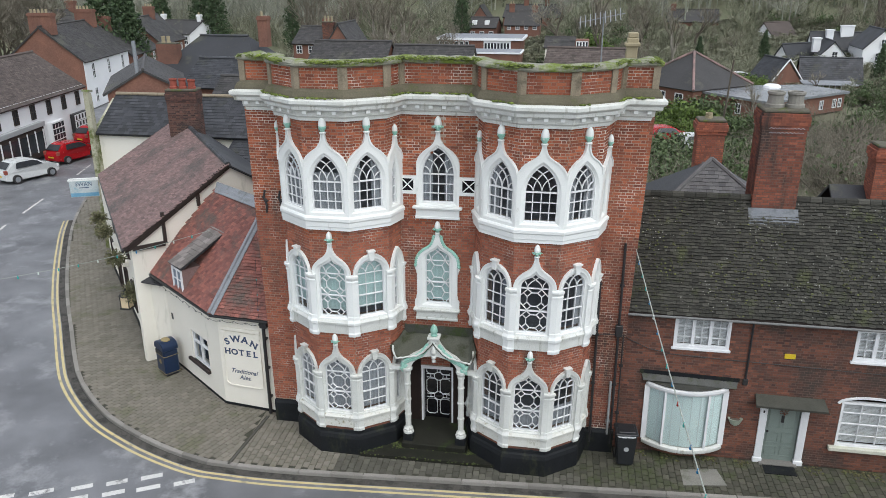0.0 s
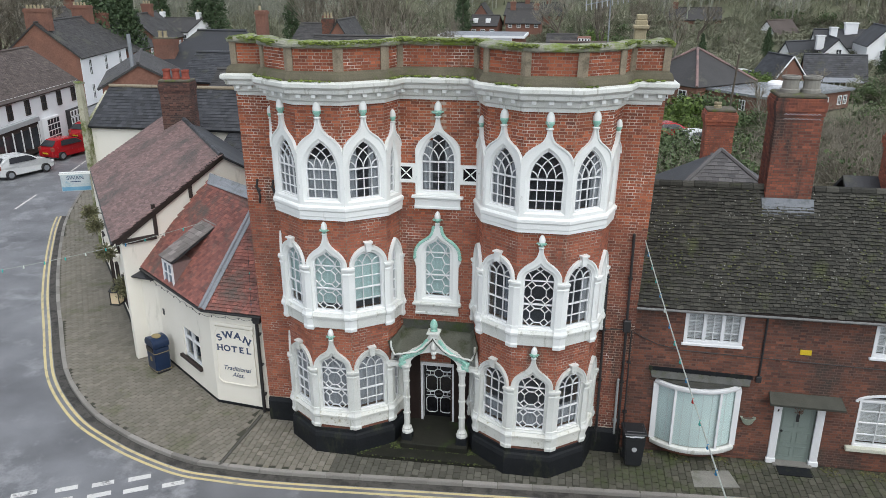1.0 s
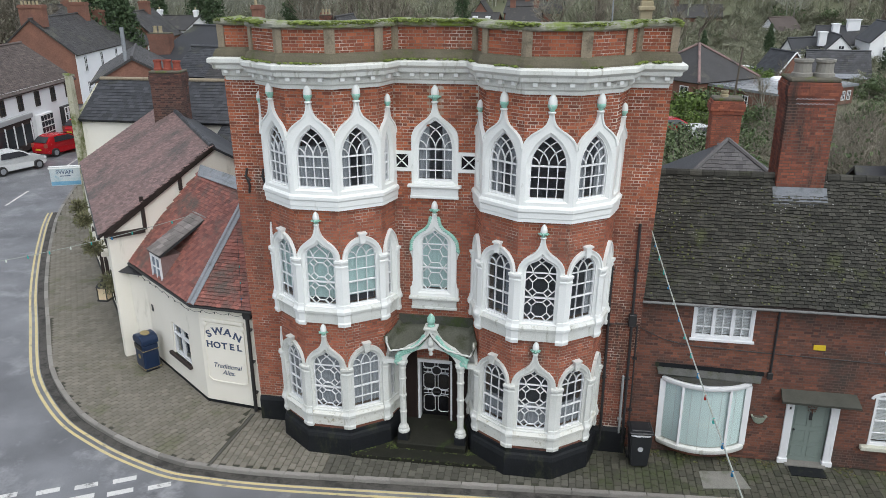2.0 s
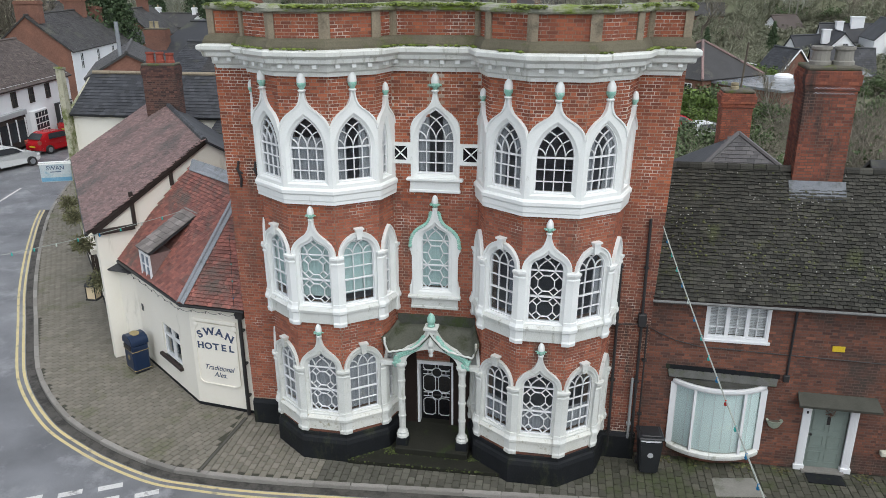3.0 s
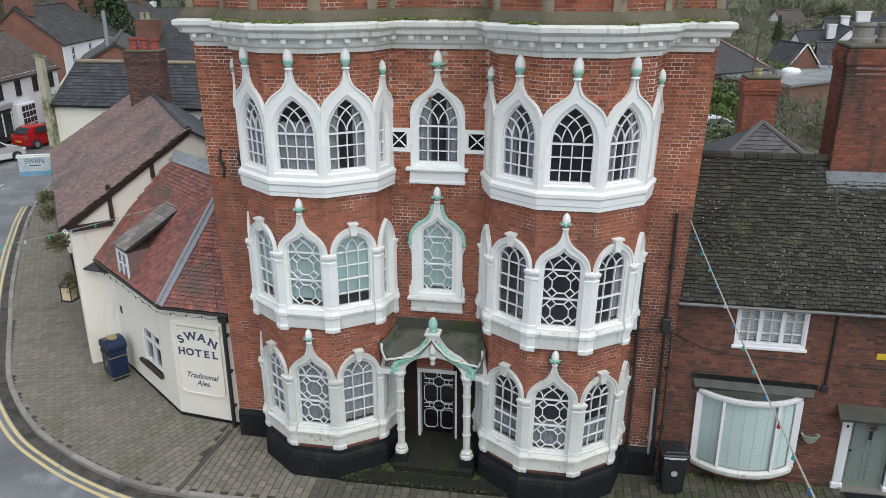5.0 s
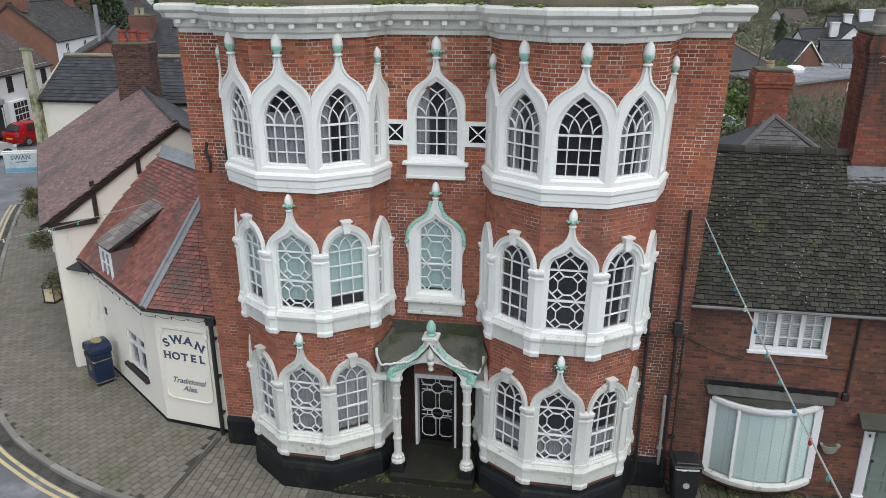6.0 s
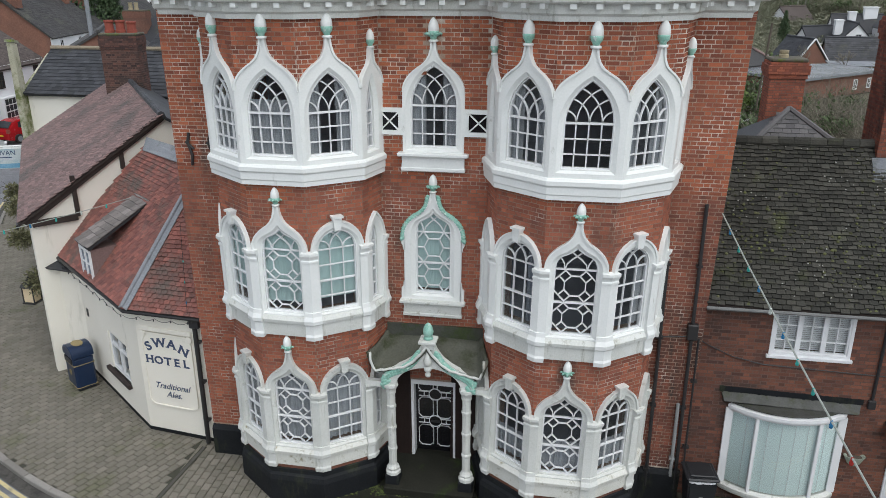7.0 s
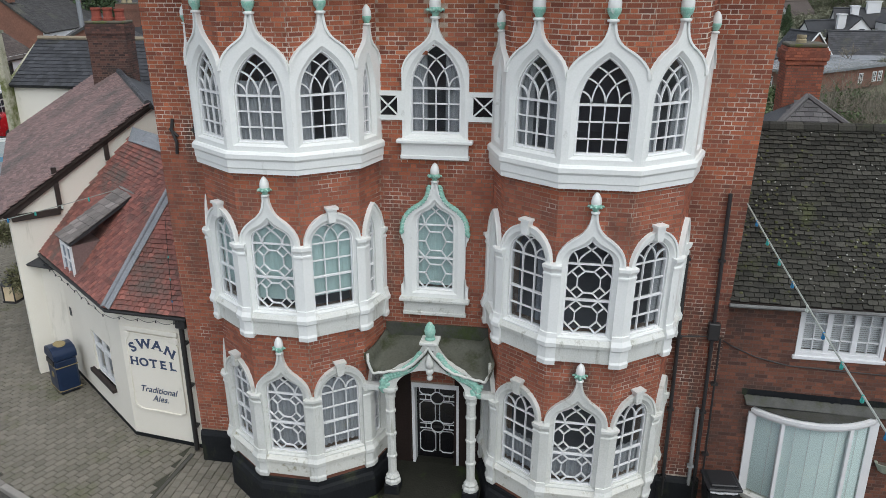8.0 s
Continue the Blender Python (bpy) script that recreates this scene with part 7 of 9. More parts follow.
for x, z in ((-8.2, 7.1), (-7.75, 7.1)):
    bm = tube(B(), [(x, WALL_Y - 0.03, z + 0.3), (x - 0.03, WALL_Y - 0.05, z + 0.1), (x + 0.04, WALL_Y - 0.05, z - 0.15), (x, WALL_Y - 0.03, z - 0.35)], 0.03, 6)
    tube(bm, [(x - 0.08, WALL_Y - 0.04, z + 0.12), (x + 0.08, WALL_Y - 0.04, z - 0.02)], 0.025, 6)
    tagged(lean(part("wall_tie", bm, IRON, None)), "black S-shaped iron wall tie", "wall tie", "wall ties")

# wheelie bin
wb = empty("wheelie_bin", (2.15, 22.2, 0), "charcoal plastic wheelie bin with its lid slightly open against the house", "wheelie bin")
bm = B()
mwb = Matrix.Translation((2.16, 22.25, 0)) @ Matrix.Rotation(radians(4), 4, "Z")
lo, hi = [(-0.22, -0.25), (0.22, -0.25), (0.22, 0.25), (-0.22, 0.25)], [(-0.28, -0.32), (0.28, -0.32), (0.28, 0.32), (-0.28, 0.32)]
vl, vh = [bm.verts.new(mwb @ Vector((x, y, 0.05))) for x, y in lo], [bm.verts.new(mwb @ Vector((x, y, 0.98))) for x, y in hi]
for i in range(4):
    bm.faces.new((vl[i], vl[(i + 1) % 4], vh[(i + 1) % 4], vh[i]))
bm.faces.new(vl[::-1])
bm.faces.new(vh)
bmesh.ops.bevel(bm, geom=bm.edges[:], offset=0.03, segments=2, affect="EDGES")
part("body", bm, BIN_BLACK, wb)
mlid = mwb @ Matrix.Translation((0, 0.34, 0.985)) @ Matrix.Rotation(radians(-5), 4, "X") @ Matrix.Translation((0, -0.34, -0.98))
bm = box(B(), -0.31, 0.31, -0.36, 0.34, 0.98, 1.04, mlid, bevel=0.025)
box(bm, -0.24, 0.24, -0.26, 0.26, 1.03, 1.07, mlid, bevel=0.018)
for sx in (-0.16, 0.0, 0.16):
    box(bm, sx - 0.012, sx + 0.012, -0.34, -0.25, 1.03, 1.05, mlid)
part("lid", bm, BIN_BLACK, wb, "ribbed charcoal lid, slightly open")
bm = B()
rnd = random.Random(17)
for k in range(9):
    bmesh.ops.create_icosphere(bm, subdivisions=2, radius=0.05, matrix=mwb @ Matrix.Translation((-0.2 + 0.05 * k, -0.285 + rnd.uniform(-0.012, 0.012), 0.985 + rnd.uniform(-0.008, 0.01))) @ Matrix.Diagonal((rnd.uniform(0.8, 1.3), 0.6, rnd.uniform(0.35, 0.6), 1)))
part("bag", bm, SASH, wb, "edge of a white rubbish bag under the lid", True)
part("handle", tube(B(), [mwb @ Vector((-0.2, 0.4, 0.97)), mwb @ Vector((0.2, 0.4, 0.97))], 0.02, 6), BIN_BLACK, wb)
for sx in (-0.24, 0.24):
    part("wheel", lathe(B(), [(0.1, -0.025), (0.1, 0.025)], mwb @ Matrix.Translation((sx, 0.24, 0.1)) @ Matrix.Rotation(radians(90), 4, "Y"), 12), IRON, wb)
part("emblem", lathe(B(), [(0.07, 0.0), (0.07, 0.004)], mwb @ Matrix.Translation((0.0, -0.297, 0.6)) @ Matrix.Rotation(radians(86), 4, "X"), 12), mat("pale_emblem", (0.4, 0.41, 0.42), (0.3, 0.31, 0.32), 0.6), wb, "pale round emblem")
tagged(lean(part("yellow_hydrant_plate", box(B(), -0.97, -0.83, 21.24, 21.262, 0.36, 0.52), mat("amber_plate", (0.6, 0.33, 0.04), (0.5, 0.28, 0.04), 0.5), None)), "small amber plate on the black plinth", "sign plate")

# chimneys and roofs behind the ridge
stack("chimney", Matrix.Translation((5.86, 25.55, 0)), 1.15, 1.0, 5.9, 9.62, cot, "tall old brick chimney with two squat pots", [(-0.22, 0, 0.24, 0.42), (0.3, 0, 0.24, 0.42)], SOOTY_BRICK, 0.05, mat("grey_concrete_pot", (0.27, 0.26, 0.23), (0.2, 0.19, 0.17), 0.9))
LEAD_OLD = mat("weathered_lead", (0.15, 0.165, 0.185), (0.21, 0.225, 0.24), 0.75, scale=4, fine=30, bump=0.2, stain=(0.08, 0.085, 0.08), stain_at=0.58, stain_scale=3)
part("lead_flashing", slab(B(), [(5.2, 24.68, 6.43), (6.52, 24.68, 6.43), (6.52, 25.04, 6.86), (5.2, 25.04, 6.86)], 0.03), LEAD_OLD, cot, "pale lead chimney flashing")
bm = B()
for r in range(2):
    z = 9.12 - 0.12 * r
    pts = [(5.45 + 0.05 * i, 24.985, z + (0.025 if i % 2 else -0.01)) for i in range(19)]
    tube(bm, pts, 0.006, 4)
part("wire_spikes", bm, CURTAIN, cot, "zigzag white wire round the chimney")
rear = empty("rear_wing", (5.2, 31.6, 0), "brick rear wing with a pyramid slate roof", "building")
part("wall", box(B(), 2.9, 7.5, 29.4, 33.8, 0, 5.0), BRICK_DARK, rear)
bm = B()
apex = (5.16, 31.6, 6.72)
cs = [(2.6, 29.1, 4.85), (7.8, 29.1, 4.85), (7.8, 34.1, 4.85), (2.6, 34.1, 4.85)]
for i in range(4):
    slab(bm, [cs[i], cs[(i + 1) % 4], apex], 0.08)
rr_ = part("roof", bm, SLATE, rear, "grey slate pyramid roof")
a_, b_ = Vector(cs[0]), Vector(cs[1])
tp = [(p[0], p[1]) for p in (cs[0], cs[1], apex)]
m_ = slope_pose(a_ + Vector((0, 0, 0.02)), b_ - a_, (0, 2.5, 1.87))
part("slate_field", tiles(B(), m_, 5.2, 3.2, 0.22, 0.17, 0.01, keep=lambda x, y: inside(tp, (m_ @ Vector((x, y, 0))).x, (m_ @ Vector((x, y, 0))).y), seed=77), mat("grey_slate", (0.12, 0.115, 0.115), (0.08, 0.078, 0.08), 0.65, pieces="island", spread=0.25), rr_, kind="stuff")
for c in cs[:2]:
    part("hip", tube(B(), [Vector(c) + Vector((0, 0, 0.05)), Vector(apex) + Vector((0, 0, 0.05))], 0.075, 6), bpy.data.materials["grey_slate"], rr_, "grey hip tiles")
stack("chimney", Matrix.Translation((5.15, 32.6, 0)), 0.95, 0.8, 5.0, 8.05, rear, "square brick chimney with a mossy cap", [(-0.1, 0, 0.13, 0.2)], BRICK, 0.08, POT_BUFF)
nb = empty("neighbour_roof", (12, 30, 0), "brick outbuilding with a grey roof and a chimney", "building")
part("wall", box(B(), 9.2, 15.0, 28.6, 33.0, 0, 4.6), BRICK_DARK, nb)
bm = slab(B(), [(9.0, 28.4, 4.5), (15.2, 28.4, 4.5), (15.2, 30.8, 6.2), (9.0, 30.8, 6.2)], 0.1)
slab(bm, [(9.0, 33.2, 4.5), (15.2, 33.2, 4.5), (15.2, 30.8, 6.2), (9.0, 30.8, 6.2)], 0.1)
part("roof", bm, SLATE, nb)
stack("chimney", Matrix.Translation((10.6, 30.4, 0)), 1.0, 0.8, 5.0, 7.75, nb, "brick chimney with an orange head", [], BRICK, 0.08)

# festoon cable with coloured bulbs across the street
fest = empty("festoon_lights", (2.3, 18, 5.5), "drooping festoon cable with small coloured bulbs", "festoon lights")
pts = []
for i in range(61):
    t = i / 60
    y = 22.62 - 34.0 * t
    x = 2.04 + 2.8 * t
    z = 6.27 - 0.18 * (22.62 - y) + 0.0056 * (22.62 - y) ** 2
    pts.append(Vector((x, y, z)))
part("cable", tube(B(), pts, 0.013, 5), mat("pale_cable", (0.35, 0.38, 0.34), (0.28, 0.3, 0.28), 0.6), fest)
bulbs = [mat("bulb_" + n, c, c, 0.2, bump=0) for n, c in (("blue", (0.03, 0.2, 0.4)), ("teal", (0.05, 0.4, 0.35)), ("red", (0.45, 0.04, 0.03)), ("amber", (0.5, 0.3, 0.04)), ("clear", (0.6, 0.65, 0.6)))]
BULB = [(0.0, -0.095), (0.02, -0.084), (0.026, -0.06), (0.018, -0.025), (0.015, 0.01), (0.0, 0.012)]
for i, p in enumerate(even_line([tuple(q) for q in pts], 0.62)[1:34]):
    bm = lathe(B(), BULB, Matrix.Translation(p), 8)
    part("bulb", bm, bulbs[(0, 1, 1, 0, 4, 0, 1, 1, 0, 2, 1, 0)[i % 12]], fest)
fest2 = empty("festoon_lights", (-17, 25, 3.5), "drooping festoon cable with small coloured bulbs", "festoon lights")
pts = [Vector((-11.4 + (-30 + 11.4) * t, 25.4 + (16.5 - 25.4) * t, 5.15 + 0.3 * t - 5.2 * t * (1 - t))) for t in (i / 40 for i in range(41))]
part("cable", tube(B(), pts, 0.009, 5), bpy.data.materials["pale_cable"], fest2)
for i, p in enumerate(even_line([tuple(q) for q in pts], 0.6)[1:26]):
    part("bulb", lathe(B(), BULB, Matrix.Translation(p), 8), bulbs[(1, 4, 1, 0, 1, 4, 1)[i % 7]], fest2)

# small festoon looped under the pub eaves and up the corner of the house
fest3 = empty("festoon_lights", (-11.5, 24.0, 3.1), "thin dark festoon cable with tiny unlit bulbs under the pub eaves", "festoon lights")
way = []
for a, b, n in (((-14.1, 25.8, 3.16), (-10.45, 22.95, 3.16), 8), ((-10.45, 22.95, 3.16), (-8.78, 22.8, 3.16), 4), ((-8.78, 22.8, 3.16), (-8.8, 23.05, 5.6), 3)):
    for k in range(n * 4):
        t = k / (n * 4)
        p = Vector(a).lerp(Vector(b), t)
        way.append(p - Vector((0, 0, 0.07 * math.sin(math.pi * (k % 4) / 4))))
part("cable", tube(B(), way, 0.006, 4), IRON, fest3)
for i, p in enumerate(even_line([tuple(q) for q in way], 0.47)[1:18]):
    part("bulb", lathe(B(), BULB, Matrix.Translation(p) @ Matrix.Scale(0.6, 4), 6), bulbs[(1, 4, 0, 1)[i % 4]] if i > 13 else BIN_BLACK, fest3)

# weeds and moss at the foot of the cottage wall
bm = B()
rnd = random.Random(62)
for i in range(620):
    x = rnd.uniform(2.5, 9.8)
    if noise.noise((x * 1.1, 0.0, 7.0)) < -0.1 or 5.7 < x < 7.1:
        continue
    y = CY - 0.06 - abs(rnd.gauss(0, 0.16))
    bmesh.ops.create_icosphere(bm, subdivisions=1, radius=rnd.uniform(0.01, 0.035), matrix=Matrix.Translation((x, y, 0.008)) @ Matrix.Diagonal((1.4, 1.4, 0.6, 1)))
tagged(part("wall_foot_moss", bm, mat("brown_green_moss", (0.1, 0.12, 0.04), (0.1, 0.085, 0.05), 0.95, pieces="island", spread=0.45), None), "moss and weeds along the foot of the cottage wall", "moss", kind="stuff")


# ---- streets, houses, gardens and woods around ----
PANE_DARK = mat("dark_window", (0.03, 0.034, 0.04), (0.05, 0.055, 0.06), 0.15, bump=0)
FAR_BRICK = mat("far_red_brick", (0.225, 0.108, 0.076), (0.13, 0.074, 0.06), 0.9, scale=0.8, fine=9, bump=0.2)
FAR_BROWN = mat("far_brown_tile", (0.125, 0.1, 0.09), (0.08, 0.066, 0.06), 0.85, scale=0.4, fine=7, bump=0.3, pieces="island", spread=0.2)


def wall_window(m, a, z0, z1, w, parent, frame_material=SASH, label="", cols=2, rows=2):
    """A small framed window on a wall facet, with recessed glass."""
    win = local("window", ring(B(), [(a - w, z0), (a + w, z0), (a + w, z1), (a - w, z1)], [(a - w + 0.08, z0 + 0.08), (a + w - 0.08, z0 + 0.08), (a + w - 0.08, z1 - 0.08), (a - w + 0.08, z1 - 0.08)], 0.0, 0.06), frame_material, parent, m, label)
    bm = sheet(B(), [(a - w, z0), (a + w, z0), (a + w, z1), (a - w, z1)], 0.012)
    local("pane", bm, PANE_DARK, win, m)
    bm = B()
    for k in range(1, cols):
        x = a - w + 2 * w * k / cols
        flat_bar(bm, [(x, z0 + 0.05), (x, z1 - 0.05)], 0.05, 0.014, 0.045)
    for k in range(1, rows):
        z = z0 + (z1 - z0) * k / rows
        flat_bar(bm, [(a - w + 0.05, z), (a + w - 0.05, z)], 0.05, 0.014, 0.045)
    if cols > 1 or rows > 1:
        local("glazing_bar", bm, frame_material, win, m)
    return win


def gable_house(name, label, p0, p1, depth, eave, ridge, wall_m, roof_m, z=0.0, front_m=None, stacks=(), rows=(), n=3, gable_rows=(), over=0.3, frame_material=SASH, hip=0.0):
    """A house whose front runs from p0 to p1 (seen from outside, left to right) with its ridge along it."""
    p0, p1 = Vector(p0), Vector(p1)
    m = facet_pose(p0, p1)
    L = (p1 - p0).length / 2
    h = empty(name, (m.translation.x, m.translation.y, z), label, "house")
    mz = m @ Matrix.Translation((0, z, 0))
    rot = mz @ Matrix(((0, 0, 1, 0), (0, 1, 0, 0), (-1, 0, 0, 0), (0, 0, 0, 1)))
    prof = [(0, 0), (depth, 0), (depth, eave), (depth / 2, ridge - 0.1), (0, eave)] if not hip else [(0, 0), (depth, 0), (depth, eave), (0, eave)]
    part("wall", prism(B(), prof, -L, L, rot), wall_m, h)
    if front_m:
        local("front", prism(B(), [(-L, 0), (L, 0), (L, eave), (-L, eave)], 0.0, 0.04), front_m, h, mz, "painted front")

    def W(a, u, b):
        return mz @ Vector((a, u, b))
    s = (ridge - eave) / (depth / 2)
    ro = over
    for b0, sg in ((ro, 1), (-depth - ro, -1)):
        part("roof", slab(B(), [W(-L - 0.15, eave - ro * s, b0), W(L + 0.15, eave - ro * s, b0), W(L + 0.15 - hip, ridge, -depth / 2), W(-L - 0.15 + hip, ridge, -depth / 2)], 0.12), roof_m, h)
        if not hip and m.translation.y < 112:
            slope = W(0, ridge, -depth / 2) - W(0, eave - ro * s, b0)
            foot = W(-L - 0.15 if sg > 0 else L + 0.15, eave - ro * s, b0)
            far = m.translation.y > 75
            part("slate_field", tiles(B(), slope_pose(foot, (W(sg, 0, 0) - W(0, 0, 0)), slope), 2 * L + 0.3, slope.length, 0.45 if far else 0.3, 0.3 if far else 0.19, 0.02 if far else 0.012, seed=int(10 * L), lift=0.01, gap=0.02), roof_m, h, kind="stuff")
    if hip:
        for sx in (1, -1):
            part("roof", slab(B(), [W(sx * (L + 0.15), eave - ro * s, ro), W(sx * (L + 0.15), eave - ro * s, -depth - ro), W(sx * (L + 0.15 - hip), ridge, -depth / 2)], 0.12), roof_m, h)
    part("ridge", tube(B(), [W(-L - 0.15 + hip, ridge + 0.03, -depth / 2), W(L + 0.15 - hip, ridge + 0.03, -depth / 2)], 0.11, 6), roof_m, h)
    for a, w, hgt in stacks:
        c = W(a, 0, -depth / 2)
        ch = part("chimney", box(B(), c.x - w / 2, c.x + w / 2, c.y - 0.35, c.y + 0.35, z + ridge - 0.8, z + ridge + hgt), wall_m if wall_m is not RENDER else FAR_BRICK, h)
        part("cap", box(B(), c.x - w / 2 - 0.07, c.x + w / 2 + 0.07, c.y - 0.42, c.y + 0.42, z + ridge + hgt - 0.3, z + ridge + hgt - 0.1), wall_m, ch)
        for k in range(max(1, int(w / 0.45))):
            part("pot", lathe(B(), [(0.13, z + ridge + hgt), (0.11, z + ridge + hgt + 0.35)], Matrix.Translation((c.x - w / 2 + 0.25 + 0.42 * k, c.y, 0)), 8), POT_BUFF, ch)
    for z0, z1, w in rows:
        for k in range(n):
            a = -L + 2 * L * (k + 0.5) / n
            wall_window(mz @ Matrix.Translation((0, 0, 0.045 if front_m else 0.0)), a, z0, z1, w, h, frame_material)
    for a, z0, z1, w in gable_rows:
        for sx, m2 in ((1, facet_pose((0, 0), (1, 0))),):
            mg2 = mz @ Matrix(((0, 0, 1, L), (0, 1, 0, 0), (-1, 0, 0, 0), (0, 0, 0, 1)))
            wall_window(mg2, a, z0, z1, w, h, frame_material)
    return h


# left side of the street
terr = gable_house("shop_terrace", "white-painted terrace of shops with a brown tile roof", (-38.6, 46.0), (-41.3, 62.5), 7.5, 4.35, 7.0, FAR_BRICK, FAR_BROWN, front_m=WHITE_WALL, stacks=((-4.5, 1.2, 1.2),), rows=((2.85, 3.95, 0.34),), n=7, frame_material=TIMBER)
mt = facet_pose((-38.6, 46.0), (-41.3, 62.5))
shop = local("shop_front", box(B(), -5.5, 0.6, 0.1, 2.35, 0.05, 0.35, bevel=0.03), TIMBER, terr, mt, "dark timber shopfront")
for i in range(6):
    local("shop_mullion", box(B(), -5.42 + i * 1.15, -5.34 + i * 1.15, 0.5, 2.1, 0.35, 0.42), SASH, shop, mt)
for i in range(5):
    local("shop_pane", box(B(), -5.3 + i * 1.15, -4.3 + i * 1.15, 0.6, 1.95, 0.35, 0.38), PANE_DARK, shop, mt)
local("shop_sign", box(B(), -5.6, 0.7, 2.3, 2.65, 0.05, 0.45, bevel=0.02), mat("grey_fascia", (0.42, 0.44, 0.45), (0.34, 0.36, 0.37), 0.6), terr, mt, "grey fascia board")
bay2 = local("shop_front", box(B(), 1.6, 3.6, 0.2, 2.3, 0.05, 0.45, bevel=0.03), SASH, terr, mt, "white small-paned shop bay")
for i in range(4):
    for j in range(4):
        local("shop_pane", box(B(), 1.72 + i * 0.46, 2.1 + i * 0.46, 0.45 + j * 0.45, 0.82 + j * 0.45, 0.45, 0.465), PANE_DARK, bay2, mt)
bay3 = local("shop_front", box(B(), 5.4, 7.8, 0.2, 2.3, 0.05, 0.35, bevel=0.03), IRON, terr, mt, "black shop front with white bars")
for i in range(4):
    for j in range(3):
        local("shop_pane", ring(B(), [(5.6 + i * 0.55, 0.6 + j * 0.55), (6.1 + i * 0.55, 0.6 + j * 0.55), (6.1 + i * 0.55, 1.1 + j * 0.55), (5.6 + i * 0.55, 1.1 + j * 0.55)], [(5.66 + i * 0.55, 0.66 + j * 0.55), (6.04 + i * 0.55, 0.66 + j * 0.55), (6.04 + i * 0.55, 1.04 + j * 0.55), (5.66 + i * 0.55, 1.04 + j * 0.55)], 0.35, 0.4), SASH, bay3, mt)
gable_house("town_house", "tall brick house with a white-painted street front and slate roof", (-49.2, 74.6), (-52.2, 87.5), 7.6, 5.0, 8.2, FAR_BRICK, SLATE_FAR, front_m=WHITE_WALL, stacks=((-5.6, 2.6, 1.3), (5.5, 2.2, 1.2)), rows=((0.4, 2.0, 0.4), (2.9, 4.5, 0.42)), n=3)
gable_house("brick_house", "brick house with small dormers and a dark slate roof", (-52.4, 88.5), (-55.0, 99.0), 7.0, 4.2, 7.2, FAR_BRICK, SLATE_FAR, stacks=((-3.0, 1.6, 1.2),), rows=((0.8, 2.0, 0.45), (2.6, 3.7, 0.4)), n=3)
gable_house("brick_house", "far brick house with a dark slate roof", (-55.5, 101.0), (-58.0, 112.0), 7.0, 4.4, 7.6, FAR_BRICK, SLATE_FAR, stacks=((2.0, 1.4, 1.2),), rows=((2.6, 3.7, 0.4),), n=3)
# right side of that street, behind the pub
gable_house("gabled_house", "orange brick house with a dark-edged gable", (-34.4, 56.9), (-29.5, 48.2), 4.6, 6.0, 7.3, FAR_BRICK, SLATE_FAR)
gable_house("slate_house", "brick house with a mossy slate roof behind the pub", (-26.6, 52.6), (-20.0, 51.8), 5.0, 6.0, 7.5, FAR_BRICK, SLATE)
gable_house("slate_house", "brick house with a broad dark hipped roof", (-34.0, 60.5), (-24.0, 60.0), 8.0, 5.4, 8.3, FAR_BRICK, SLATE, hip=3.0, stacks=((3.6, 0.8, 1.6),))
gable_house("slate_house", "brick house with a broad dark slate roof", (-21.5, 44.5), (-11.0, 44.0), 7.0, 4.8, 7.2, FAR_BRICK, SLATE_FAR)
stack("brick_chimney", Matrix.Translation((-32.6, 62.0, 0)), 1.7, 0.8, 0.0, 7.9, None, "", [(-0.4, 0, 0.16, 0.5), (0.05, 0, 0.16, 0.5)], FAR_BRICK, pot_material=POT_BUFF)
tagged(bpy.data.objects["brick_chimney"], "tall brick chimney stack with buff pots behind the pub", "chimney")
tagged(part("gas_pipe_mast", tube(B(), [(-27.9, 49.3, 5.5), (-27.9, 49.3, 9.1)], 0.12, 6), LEAD, None), "grey flue pipe rising beside the brick gable", "flue pipe")
gable_house("cottage_row", "white cottages with slate roofs far down the street", (-66.5, 118.0), (-59.5, 116.5), 7.0, 3.9, 5.6, WHITE_WALL, SLATE_FAR, 0.6, stacks=((-4.0, 0.6, 0.9), (3.0, 0.6, 0.9)), rows=((2.2, 3.4, 0.4),), n=5)
gable_house("brick_house", "brick house with white windows among trees", (-72.0, 96.0), (-62.0, 104.0), 7.0, 5.0, 8.0, FAR_BRICK, SLATE_FAR, 0.5, rows=((0.8, 2.2, 0.45), (3.2, 4.5, 0.45)), n=4, stacks=((0.0, 1.2, 1.2),))
# behind the tall house
gable_house("brick_house", "brick house with a mossy slate roof", (-21.6, 62.6), (-15.3, 62.4), 7.0, 5.4, 7.85, FAR_BRICK, SLATE_FAR)
gable_house("slate_house", "low house with a long pale slate roof", (-14.9, 63.4), (-8.5, 63.2), 6.0, 5.2, 7.55, RENDER, SLATE_FAR)
gable_house("brick_house", "small brick house with a steep dark-edged gable", (-26.6, 92.0), (-26.6, 99.0), 2.6, 5.6, 7.6, FAR_BRICK, SLATE_FAR)
stack("brick_chimney", Matrix.Translation((-29.3, 93.0, 0)), 1.3, 0.9, 0.0, 7.8, None, "", [(-0.4, 0, 0.13, 0.6), (0.0, 0, 0.13, 0.6), (0.4, 0, 0.13, 0.6)], BRICK_DARK, pot_material=POT_BUFF)
for o in bpy.data.objects:
    if o.name == "brick_chimney.001":
        tagged(o, "old brown brick chimney stack with buff pots", "chimney")
